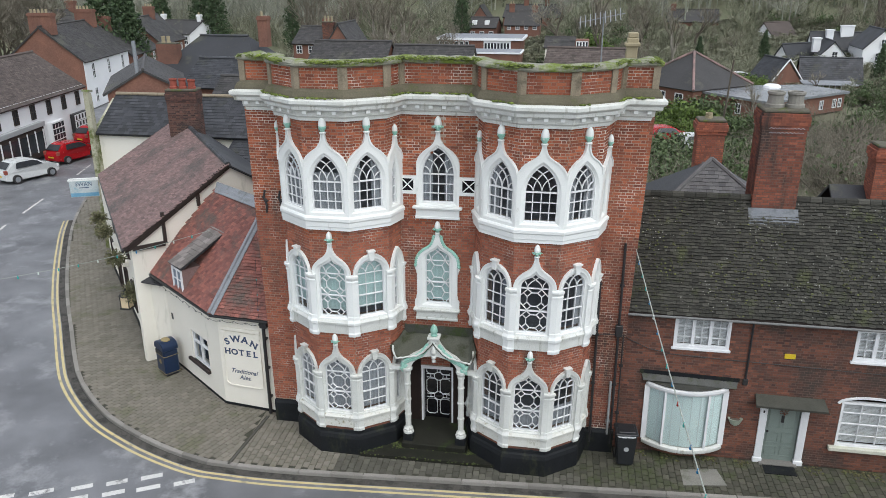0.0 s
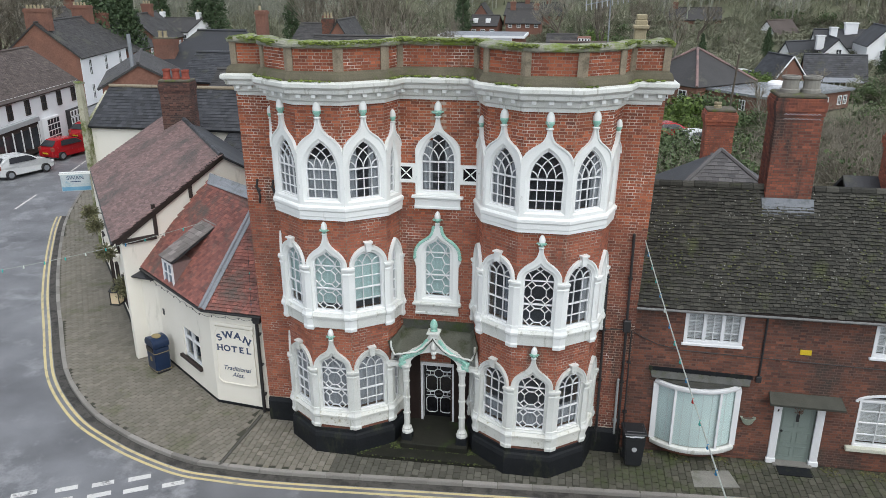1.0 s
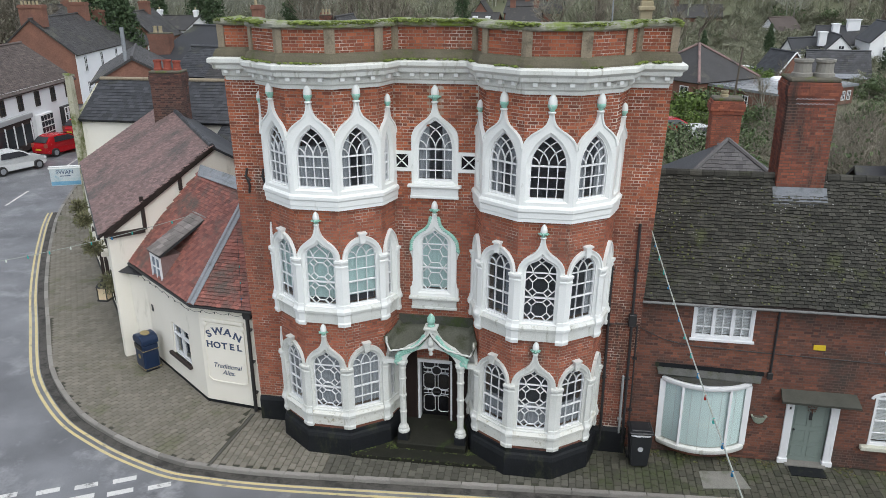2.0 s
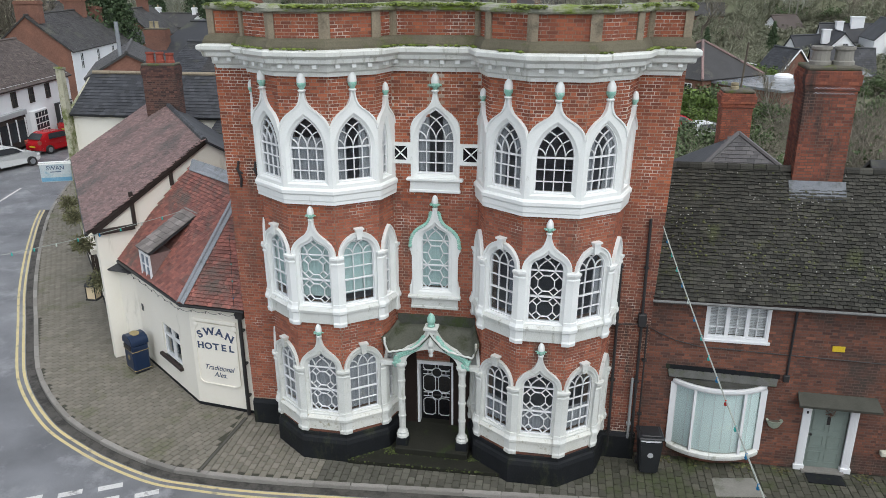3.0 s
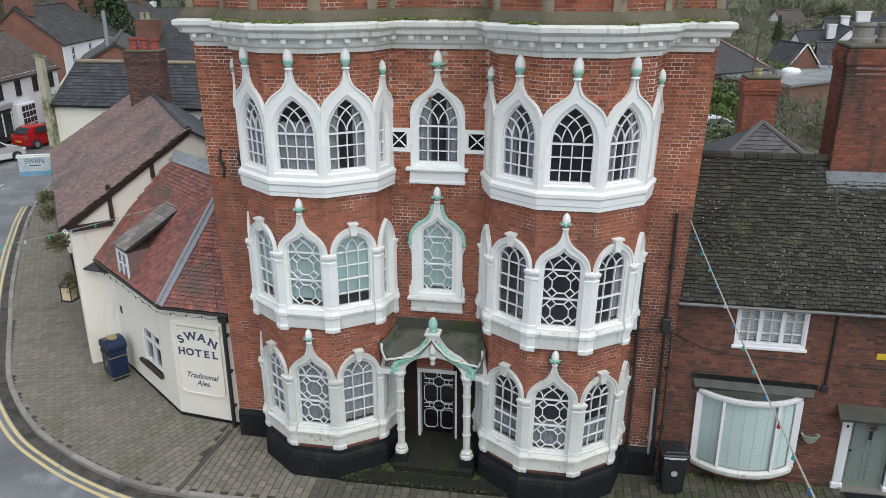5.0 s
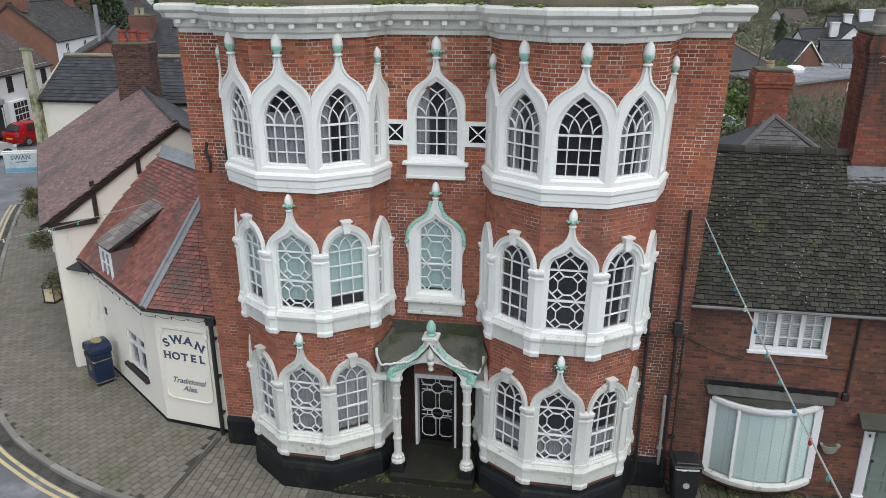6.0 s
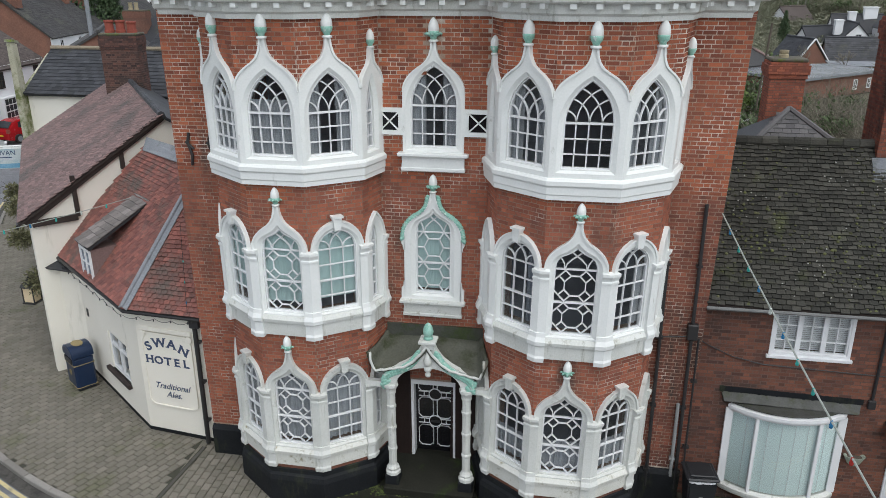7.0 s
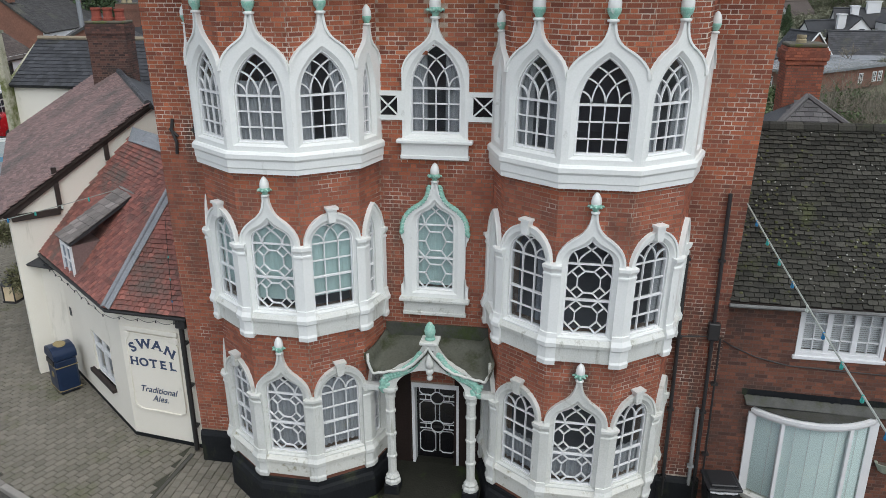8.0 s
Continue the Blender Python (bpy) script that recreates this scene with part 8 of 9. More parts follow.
gable_house("brick_house", "red brick house with white windows behind the street", (-36.5, 100.0), (-31.5, 99.5), 6.0, 4.8, 6.6, FAR_BRICK, SLATE_FAR, rows=((3.4, 4.4, 0.4),), n=3, stacks=((1.0, 0.9, 1.0),))
gable_house("grey_roof_house", "rendered house with a white gable and brown mossy roof", (-2.4, 60.2), (3.0, 59.6), 4.6, 6.3, 7.85, WHITE_WALL, FAR_BROWN)
gb = ground_height(-16, 142)
gable_house("brick_house", "brick house with a dark roof and small white dormers", (-19.6, 140.0), (-14.8, 139.6), 5.0, 4.35 - gb, 5.8 - gb, FAR_BRICK, SLATE_FAR, gb, rows=((3.0 - gb, 3.6 - gb, 0.4),), n=3)
for dx in (-18.6, -16.4):
    tagged(part("roof_dormer", box(B(), dx - 0.4, dx + 0.4, 140.2, 142.0, 4.6, 5.3, bevel=0.03), WHITE_WALL, None), "small white flat-roofed dormer on a slate roof", "dormer")
gable_house("brick_house", "large brick house with a broad grey roof", (-13.3, 140.0), (-7.4, 140.0), 6.0, 4.8 - gb, 6.85 - gb, FAR_BRICK, SLATE_FAR, gb, rows=((3.9 - gb, 4.6 - gb, 0.35),), n=4, stacks=((-2.0, 0.9, 1.2), (2.0, 0.9, 0.9)))
gable_house("brick_house", "tall brick house with a steep gable on the hillside", (-17.6, 150.0), (-17.6, 157.0), 2.6, 5.6 - gb, 7.4 - gb, FAR_BRICK, SLATE_FAR, gb)
gable_house("brick_house", "brick house with a pale grey roof on the hillside", (-15.0, 154.0), (-4.5, 153.0), 7.0, 5.4 - gb, 7.4 - gb, FAR_BRICK, SLATE_FAR, gb, stacks=((-1.5, 0.9, 1.3), (2.5, 0.9, 1.1)))
school = empty("flat_roofed_school", (-14, 118, 0.5), "low brick school block with a white fascia and tall windows", "school building")
part("wall", box(B(), -20.4, -8.6, 116.3, 124.0, 0.0, 3.95), FAR_BRICK, school)
part("fascia", box(B(), -20.8, -8.2, 116.0, 124.3, 3.95, 4.3), WHITE_WALL, school, "white fascia")
part("roof", box(B(), -20.6, -8.4, 116.15, 124.1, 4.3, 4.34), LEAD, school, "grey flat roof")
msc = facet_pose((-20.4, 116.3), (-8.6, 116.3))
part("window_band", box(B(), -13.9, -10.0, 116.22, 116.3, 2.5, 3.95), SASH, school, "white window band")
for i in range(8):
    local("pane", box(B(), 0.75 + i * 0.46, 1.06 + i * 0.46, 2.6, 3.6, 0.085, 0.095), PANE_DARK, school, msc)
for i in range(6):
    wall_window(msc, -5.6 + i * 0.75, 3.0, 3.8, 0.3, school, cols=1, rows=1)
part("annex", box(B(), -19.0, -8.0, 108.0, 113.0, 0.0, 2.9), FAR_BRICK, school)
part("annex_fascia", box(B(), -19.2, -7.8, 107.8, 113.2, 2.9, 3.1), WHITE_WALL, school, "white-edged flat roof")
part("annex_roof", box(B(), -19.0, -8.0, 108.0, 113.0, 3.1, 3.13), LEAD, school, "grey flat roof")
gable_house("garden_shed", "low grey-roofed outbuilding by the school", (-4.8, 110.0), (-0.9, 110.0), 4.0, 3.8, 4.9, RENDER, SLATE_FAR)
shed = empty("garden_room", (0.1, 110, 0), "small white-windowed garden room", "building")
part("wall", box(B(), -0.8, 1.0, 110.0, 113.0, 0.0, 4.6), FAR_BRICK, shed)
for i in range(4):
    wall_window(facet_pose((-0.8, 110.0), (1.0, 110.0)), -0.6 + 0.4 * i, 3.4, 4.5, 0.19, shed, cols=1, rows=1)
# buildings across the gardens to the right
hall = empty("pyramid_roof_hall", (12, 89, 0), "low brick hall with a dark pyramid roof and brown hips", "hall")
ap = Vector((11.75, 89.0, 5.25))
hc = [Vector(p) for p in ((11.2, 82.6, 2.05), (17.9, 88.4, 2.05), (12.3, 95.0, 2.05), (5.5, 89.4, 2.05))]
for i in range(4):
    part("roof", slab(B(), [hc[i], hc[(i + 1) % 4], ap], 0.1), SLATE_FAR, hall)
for c in hc:
    part("hip", tube(B(), [c + Vector((0, 0, 0.08)), ap + Vector((0, 0, 0.06))], 0.14, 6), TILE_BROWN, hall, "brown hip tiles")
ci = [c.lerp(ap, 0.06) for c in hc]
part("wall", prism(B(), [(c.x, c.y) for c in ci], 0.0, 2.0), FAR_BRICK, hall)
mh = facet_pose(ci[3].xy, ci[0].xy)
for a in (-2.6, 0.0, 2.4):
    wall_window(mh, a, 0.5, 1.6, 0.55, hall)
FLAT = [(11.9, 84.2), (17.3, 77.6), (26.6, 86.0), (23.4, 90.6), (17.0, 88.6)]
flat = empty("flat_roof_block", (20, 84, 0), "low brick block with a wet grey flat roof and rooflight", "building")
part("wall", prism(B(), offset_line(FLAT + FLAT[:1], -0.3)[:5], 0, 1.7), FAR_BRICK, flat)
part("roof", prism(B(), FLAT, 1.7, 1.92), mat("wet_flat_roof", (0.2, 0.215, 0.23), (0.3, 0.315, 0.33), 0.2, scale=0.3, fine=5, bump=0.1), flat, "wet grey felt roof")
part("rooflight", lathe(B(), [(0.9, 1.92), (0.85, 2.1), (0.6, 2.25), (0.0, 2.3)], Matrix.Translation((19.6, 87.6, 0)), 12), WHITE_WALL, flat, "white rooflight")
mf = facet_pose(FLAT[1], FLAT[2])
for a in (2.2, 4.3, 5.2):
    wall_window(mf @ Matrix.Translation((0, 0, -0.28)), a, 0.4, 1.3, 0.3, flat)
mf2 = facet_pose(FLAT[0], FLAT[1])
wall_window(mf2 @ Matrix.Translation((0, 0, -0.28)), 0.6, 0.3, 1.3, 0.35, flat)
fb = empty("timber_fence", (30, 80, 0), "purple-brown timber fence by the gardens", "fence")
for i in range(10):
    part("board", box(B(), 28.8 + 0.35 * i, 29.1 + 0.35 * i, 82.0, 82.05, 0.0, 1.5), mat("fence_board", (0.1, 0.07, 0.085), (0.08, 0.06, 0.07), 0.85) if i == 0 else bpy.data.materials["fence_board"], fb)
rg = gable_house("red_gable_house", "brick house with a white-edged gable and dark roof", (20.6, 104.6), (22.3, 99.8), 3.7, 1.15, 3.45, FAR_BRICK, SLATE, over=0.15)
mgr = facet_pose((22.34, 99.7), (25.82, 100.96))
bm = B()
for sx in (1, -1):
    flat_bar(bm, [(sx * 2.0, 1.0), (0, 3.5)], 0.16, 0.0, 0.08)
local("bargeboard", bm, WHITE_WALL, rg, mgr, "white bargeboard")
gable_house("long_house", "long dark-roofed brick building", (25.9, 101.8), (32.5, 101.0), 5.0, 0.9, 3.4, FAR_BRICK, SLATE)
ver = empty("veranda", (28, 98.5, 0), "white-posted lean-to veranda along a wall", "veranda")
for i in range(9):
    part("post", box(B(), 25.6 + i * 0.65, 25.72 + i * 0.65, 98.4, 98.5, -0.16, 0.9), WHITE_WALL, ver)
part("roof", slab(B(), [(25.4, 98.2, 0.95), (31.2, 97.8, 0.95), (31.2, 100.0, 1.2), (25.4, 100.4, 1.2)], 0.08), LEAD, ver)
gw = 0.2
gable_house("white_house", "white rendered cottage with a steep dark roof", (29.0, 121.6), (33.4, 124.5), 2.8, 1.5 - gw, 3.4 - gw, WHITE_WALL, SLATE, gw, over=0.1)
wg = gable_house("white_house", "white rendered gabled wing with a dark roof", (36.3, 121.0), (36.6, 126.5), 3.3, 2.2 - gw, 3.95 - gw, WHITE_WALL, SLATE, gw, over=0.1)
wall_window(facet_pose((33.0, 120.98), (36.3, 120.98)), 0.2, 1.6, 2.6, 0.4, wg)
wr2 = gable_house("white_house", "long white house with a dark roof and tall white chimneys", (33.0, 126.0), (41.5, 125.0), 5.5, 2.6 - gw, 4.75 - gw, WHITE_WALL, SLATE, gw)
for x, y, w, z0, z1 in ((33.0, 123.8, 1.0, 2.3, 4.25), (35.6, 127.5, 0.95, 3.4, 5.15), (38.0, 127.8, 1.7, 3.6, 5.75)):
    ch = part("chimney", box(B(), x - w / 2, x + w / 2, y - 0.4, y + 0.4, z0, z1 - 0.15), WHITE_WALL, wr2, "tall white chimney")
    part("cap", box(B(), x - w / 2 - 0.1, x + w / 2 + 0.1, y - 0.5, y + 0.5, z1 - 0.15, z1), WHITE_WALL, ch)
wc = gable_house("white_house", "tall white gabled house beside the cottages", (42.0, 117.6), (42.4, 125.0), 4.6, 3.4 - gw, 5.8 - gw, WHITE_WALL, SLATE, gw, over=0.15)
for a, z0, z1 in ((0.1, 3.6, 4.6), (-0.4, 1.8, 2.8)):
    wall_window(facet_pose((37.4, 117.56), (42.0, 117.56)), a, z0, z1, 0.4, wc)
gz = ground_height(32, 146)
gable_house("white_house", "white gabled house among trees with a brown roof", (31.8, 144.0), (36.4, 147.4), 5.2, 2.5 - gz, 5.0 - gz, WHITE_WALL, FAR_BROWN, gz, over=0.1)
gz = ground_height(16, 152)
gable_house("hillside_house", "red brick gabled house among bare trees", (17.6, 150.0), (17.9, 158.0), 2.8, 3.0 - gz, 5.0 - gz, FAR_BRICK, SLATE_FAR, gz)
gable_house("hillside_house", "long brick house with a grey roof among trees", (15.4, 157.0), (24.4, 156.4), 6.0, 4.6 - gz, 6.5 - gz, FAR_BRICK, SLATE_FAR, gz, stacks=((-3.6, 0.9, 1.0),))
gz = ground_height(44, 178)
gable_house("hillside_house", "orange brick gabled house on the hill", (47.0, 178.0), (47.6, 186.0), 4.2, 3.3 - gz, 5.8 - gz, FAR_BRICK, FAR_BROWN, gz)
tagged(part("street_pole", tube(B(), [(10.2, 60.0, 0), (10.6, 60.0, 7.4)], 0.07, 6), BARK, None), "leaning wooden telegraph pole in the gardens", "pole")
# unseen terraces added behind the camera, to close the street and dim the front
opp = gable_house("opposite_terrace", "unseen plain brick terrace added across the street to dim the front", (30.0, 0.2), (-7.5, 0.2), 7.0, 6.6, 9.2, FAR_BRICK, SLATE_FAR, -0.1, rows=((0.9, 2.2, 0.5), (3.8, 5.0, 0.5)), n=9)
gable_house("opposite_terrace", "unseen plain brick terrace added beyond the junction", (-16.0, -14.0), (-44.0, -14.0), 8.0, 6.0, 9.0, FAR_BRICK, SLATE_FAR, -0.1, rows=((0.9, 2.2, 0.5), (3.6, 4.8, 0.5)), n=7)


def car(x, y, yaw, paint, label):
    """A small hatchback with body, glass, wheels and lamps."""
    c = empty("car", (x, y, -0.1), label, "car", "parked cars")
    m = Matrix.Translation((x, y, -0.1)) @ Matrix.Rotation(radians(yaw), 4, "Z")
    side = [(-1.95, 0.3), (-1.95, 0.75), (-1.8, 0.95), (-1.72, 1.05), (-1.3, 1.42), (-0.9, 1.48), (0.1, 1.46), (0.5, 1.32), (0.95, 0.98), (1.6, 0.88), (1.9, 0.72), (1.98, 0.5), (1.95, 0.3), (1.5, 0.22), (-1.6, 0.22)]
    bm = B()
    rot = m @ Matrix(((1, 0, 0, 0), (0, 0, -1, 0), (0, 1, 0, 0), (0, 0, 0, 1)))
    low = [p for p in side if p[1] <= 1.0]
    prism(bm, side, -0.82, 0.82, rot)
    for v in bm.verts:
        q = m.inverted() @ v.co
        if q.z > 1.0:
            q.y *= 0.76
        elif abs(q.x) > 1.8:
            q.y *= 0.86
        v.co = m @ q
    bmesh.ops.bevel(bm, geom=bm.edges[:], offset=0.06, segments=2, affect="EDGES")
    body = part("body", bm, paint, c, smooth=False)
    for name, pts, yy in (("side_glass", [(-1.2, 1.03), (-1.1, 1.36), (-0.85, 1.4), (0.1, 1.38), (0.4, 1.28), (0.72, 1.02)], 1), ("side_glass", [(-1.2, 1.03), (-1.1, 1.36), (-0.85, 1.4), (0.1, 1.38), (0.4, 1.28), (0.72, 1.02)], -1)):
        bm = B()
        vs = [bm.verts.new(m @ Vector((a, yy * (0.83 - (h - 1.0) * 0.34), h))) for a, h in pts]
        bm.faces.new(vs)
        part(name, bm, PANE_DARK, c)
    for pts in ([(-1.78, 0.62, 1.02), (-1.78, -0.62, 1.02), (-1.36, -0.52, 1.38), (-1.36, 0.52, 1.38)], [(0.98, 0.62, 1.0), (0.98, -0.62, 1.0), (0.54, -0.52, 1.34), (0.54, 0.52, 1.34)]):
        bm = B()
        bm.faces.new([bm.verts.new(m @ Vector((a + (0.02 if a > 0 else -0.02), b, h + 0.035))) for a, b, h in pts])
        part("screen", bm, PANE_DARK, c)
    for a in (-1.25, 1.25):
        for b in (-0.8, 0.8):
            wheel = part("wheel", lathe(B(), [(0.2, -0.1), (0.3, -0.1), (0.31, 0.0), (0.3, 0.1), (0.2, 0.1)], m @ Matrix.Translation((a, b, 0.31)) @ Matrix.Rotation(radians(90), 4, "X"), 16), IRON, c)
            part("rim", lathe(B(), [(0.19, -0.105), (0.19, 0.105)], m @ Matrix.Translation((a, b, 0.31)) @ Matrix.Rotation(radians(90), 4, "X"), 12), LEAD, wheel)
    for b in (-0.62, 0.62):
        part("tail_lamp", box(B(), -1.93, -1.76, b - 0.12, b + 0.12, 0.72, 0.98, m, bevel=0.02), POT, c)
        part("headlamp", box(B(), 1.74, 1.93, b - 0.14, b + 0.14, 0.6, 0.74, m, bevel=0.02), WHITE_WALL, c)
    part("number_plate", box(B(), -1.99, -1.94, -0.25, 0.25, 0.52, 0.62, m), YELLOW_SIGN, c, "plain yellow plate")


RED_PAINT = mat("red_car_paint", (0.42, 0.015, 0.02), (0.36, 0.012, 0.018), 0.25, bump=0, spec=0.6)
WHITE_PAINT = mat("white_car_paint", (0.62, 0.64, 0.64), (0.56, 0.58, 0.58), 0.3, bump=0, spec=0.6)
car(-36.7, 48.6, 70, WHITE_PAINT, "white hatchback parked along the kerb")
car(-37.2, 54.3, 78, RED_PAINT, "red hatchback parked along the kerb")
car(-39.2, 60.6, 80, RED_PAINT, "dark red car parked by the shops")
car(7.4, 67.5, 20, RED_PAINT, "red car parked behind the gardens")
car(9.3, 64.5, 25, WHITE_PAINT, "pale car parked behind the gardens")
car(20.0, 106.0, 10, WHITE_PAINT, "white car parked by a hedge")

# aerial on the house roof
aer = empty("tv_aerial", (0.9, 26.5, 10.1), "metal television aerial on a mast", "aerial")
part("mast", tube(B(), [(0.9, 26.5, 10.1), (0.9, 26.5, 12.0)], 0.02, 5), LEAD, aer)
bm = tube(B(), [(0.2, 26.3, 11.75), (1.5, 26.6, 12.0)], 0.012, 4)
for i in range(9):
    x = 0.25 + i * 0.14
    tube(bm, [(x, 25.9 + i * 0.035, 11.62 + i * 0.027), (x, 26.75 + i * 0.035, 11.9 + i * 0.027)], 0.012, 4)
part("array", bm, LEAD, aer)


def bare_tree(name, h, seed, bark, spread=0.5, depth=4, label="bare winter tree with fine grey-brown twigs"):
    """A tapered trunk with forking limbs down to twigs."""
    r = random.Random(seed)
    t = empty(name, (0, 0, 0), label, "tree", "bare trees")
    trunk, crown = B(), B()

    def grow(p, d, L, rad, k):
        q = p + d * L
        mid = p + d * L * 0.5 + Vector((r.uniform(-1, 1), r.uniform(-1, 1), 0)) * L * 0.06
        tube(trunk if k < 2 else crown, [p, mid, q], rad, 5 if k < 2 else 3, rad * 0.62)
        if k >= depth:
            for _ in range(5):
                e = (d + Vector((r.gauss(0, 0.55), r.gauss(0, 0.55), r.gauss(0.1, 0.4)))).normalized()
                s = p + d * L * r.uniform(0.2, 1.0)
                w = e.cross(Vector((0.3, 0.5, 0.8))).normalized() * 0.012 * h / 8
                f = s + e * L * r.uniform(0.7, 1.3)
                crown.faces.new([crown.verts.new(c) for c in (s - w, s + w, f)])
            return
        for i in range(3 if k else 4):
            e = (d + Vector((r.gauss(0, spread), r.gauss(0, spread), r.uniform(-0.1, 0.35)))).normalized()
            grow(p + d * L * r.uniform(0.55, 1.0), e, L * r.uniform(0.58, 0.8), rad * 0.55, k + 1)
    grow(Vector((0, 0, -0.1)), Vector((0, 0, 1)), h * 0.32, h * 0.022, 0)
    part("trunk", trunk, bark, t)
    part("crown", crown, TWIG, t, kind="stuff")
    return t


def leafy(bm, r, c, rad, n, size, flat=1.0):
    for i in range(n):
        d = Vector((r.gauss(0, 1), r.gauss(0, 1), r.gauss(0, 1) * flat)).normalized()
        p = Vector(c) + d * rad * r.uniform(0.45, 1.05)
        n1 = (d + Vector((r.uniform(-0.7, 0.7), r.uniform(-0.7, 0.7), r.uniform(-0.4, 0.7)))).normalized()
        a = n1.orthogonal().normalized()
        b = n1.cross(a)
        t = r.uniform(0, 6.28)
        a, b = a * math.cos(t) + b * math.sin(t), b * math.cos(t) - a * math.sin(t)
        s = size * r.uniform(0.5, 1.3)
        bm.faces.new([bm.verts.new(p + q) for q in (a * s, b * s * 0.6, -a * s * 0.8, -b * s * 0.6)])


def conifer(h, w, seed, label="tall dark evergreen conifer"):
    r = random.Random(seed)
    t = empty("conifer_tree", (0, 0, 0), label, "tree", "conifers")
    part("trunk", tube(B(), [(0, 0, -0.1), (0, 0, h * 0.9)], h * 0.02, 6, 0.03), BARK, t)
    bm = B()
    for i in range(70):
        k = i / 70
        z = h * (0.08 + 0.9 * k)
        rr = w * (1 - k) ** 0.75 * r.uniform(0.6, 1.05) * min(1, 0.5 + k * 4)
        a = i * 2.4
        leafy(bm, r, (rr * 0.65 * math.cos(a), rr * 0.65 * math.sin(a), z), max(0.35, rr * 0.5), 110, 0.1 + w * 0.022, 0.55)
    part("crown", bm, LEAF_DARK, t, kind="stuff")
    return t


def shrub(seed, twiggy, leaf, label, w=1.6, h=1.5):
    r = random.Random(seed)
    t = empty("shrub", (0, 0, 0), label, "shrub", "garden shrubs")
    bm = B()
    for i in range(twiggy):
        a, o = r.uniform(0, 6.28), r.uniform(0, 0.5) * w
        p = Vector((o * math.cos(a), o * math.sin(a), 0))
        pts = [p]
        d = Vector((math.cos(a) * r.uniform(0.1, 1), math.sin(a) * r.uniform(0.1, 1), r.uniform(0.5, 1.3))).normalized()
        for k in range(4):
            d = (d + Vector((r.gauss(0, 0.35), r.gauss(0, 0.35), r.gauss(-0.12, 0.25)))).normalized()
            pts.append(pts[-1] + d * h * r.uniform(0.2, 0.42))
        tube(bm, pts, 0.014, 3, 0.004)
    part("stem_tangle", bm, TWIG, t, kind="stuff")
    if leaf:
        bm = B()
        for i in range(16):
            a = r.uniform(0, 6.28)
            o = r.uniform(0, 0.75) * w
            leafy(bm, r, (o * math.cos(a), o * math.sin(a), r.uniform(0.25, 0.8) * h), 0.45 * w * r.uniform(0.5, 0.9), leaf // 16, 0.1, 0.8)
        part("foliage", bm, HEDGE if "bright" in label else LEAF, t, kind="stuff")
    return t


rnd = random.Random(77)
trees = [bare_tree("bare_tree", 11, 1, BARK), bare_tree("bare_tree", 13, 2, BARK, 0.42), bare_tree("birch_tree", 12, 3, BIRCH, 0.3, label="slender pale-barked birch without leaves"), bare_tree("bare_tree", 9, 5, BARK, 0.62), bare_tree("bare_tree", 10, 8, TWIG, 0.5, 6, "broad bare tree with a dense haze of fine twigs")]
spots = [(-62, 70, 3, 1.5), (-66, 78, 0, 1.4), (-58, 66, 1, 1.2), (-72, 84, 1, 1.5), (-80, 92, 0, 1.5), (-63, 84, 4, 1.5), (-67, 90, 4, 1.6), (-70, 97, 3, 1.5), (-62, 79, 0, 1.4), (-14.5, 75, 4, 1.1), (-28.1, 110, 2, 1.15), (-27.0, 111, 2, 1.1), (-31.2, 110, 2, 1.2), (-33.4, 108, 2, 1.1), (-24.6, 112, 2, 1.05), (-36.0, 106, 2, 1.15), (-38.5, 110, 1, 1.1), (-4, 128, 3, 1.2), (2.5, 116, 1, 0.8), (6.0, 104, 2, 0.75), (7.4, 98, 2, 0.7),
         (12, 112, 2, 0.9), (8, 118, 0, 1.0), (17, 128, 0, 0.9), (15, 72, 2, 0.45), (22, 124, 3, 0.6), (44, 134, 0, 0.8), (30, 84, 3, 0.5), (34, 92, 0, 0.5), (-28, 120, 0, 1.2), (-36, 125, 1, 1.2), (46, 140, 1, 1.1), (2, 128, 1, 1.1), (10, 134, 0, 0.9), (21, 92.5, 2, 0.35), (26.5, 97, 3, 0.4)]
for i, (x, y, k, s) in enumerate(spots):
    copy_thing(trees[k], Matrix.Translation((x, y, ground_height(x, y))) @ Matrix.Rotation(i * 1.7, 4, "Z") @ Matrix.Scale(s, 4))
for k, t in enumerate(trees):
    t.location = (-90 - 12 * k, 100 + 6 * k, ground_height(-90, 105))
con = [conifer(12, 3.2, 1), conifer(14, 2.3, 2), conifer(13, 3.1, 3)]
for i, (x, y, k, s) in enumerate(((-57.2, 91, 0, 1.3), (-54.6, 93, 0, 0.95), (-58.4, 97, 0, 1.15), (-68.6, 125, 2, 1.0), (-61.4, 125, 2, 1.05), (-57.5, 122, 2, 1.0), (-20.4, 138, 1, 0.9), (15.4, 112, 0, 0.42), (24.8, 118, 0, 0.42), (35.2, 104, 0, 0.45), (-44, 120, 1, 0.9))):
    copy_thing(con[k], Matrix.Translation((x, y, ground_height(x, y))) @ Matrix.Rotation(i * 1.1, 4, "Z") @ Matrix.Scale(s, 4))
con[2].location = (-112, 132, ground_height(-112, 132))
con[0].location, con[1].location = (-95, 130, ground_height(-95, 130)), (-104, 128, ground_height(-104, 128))
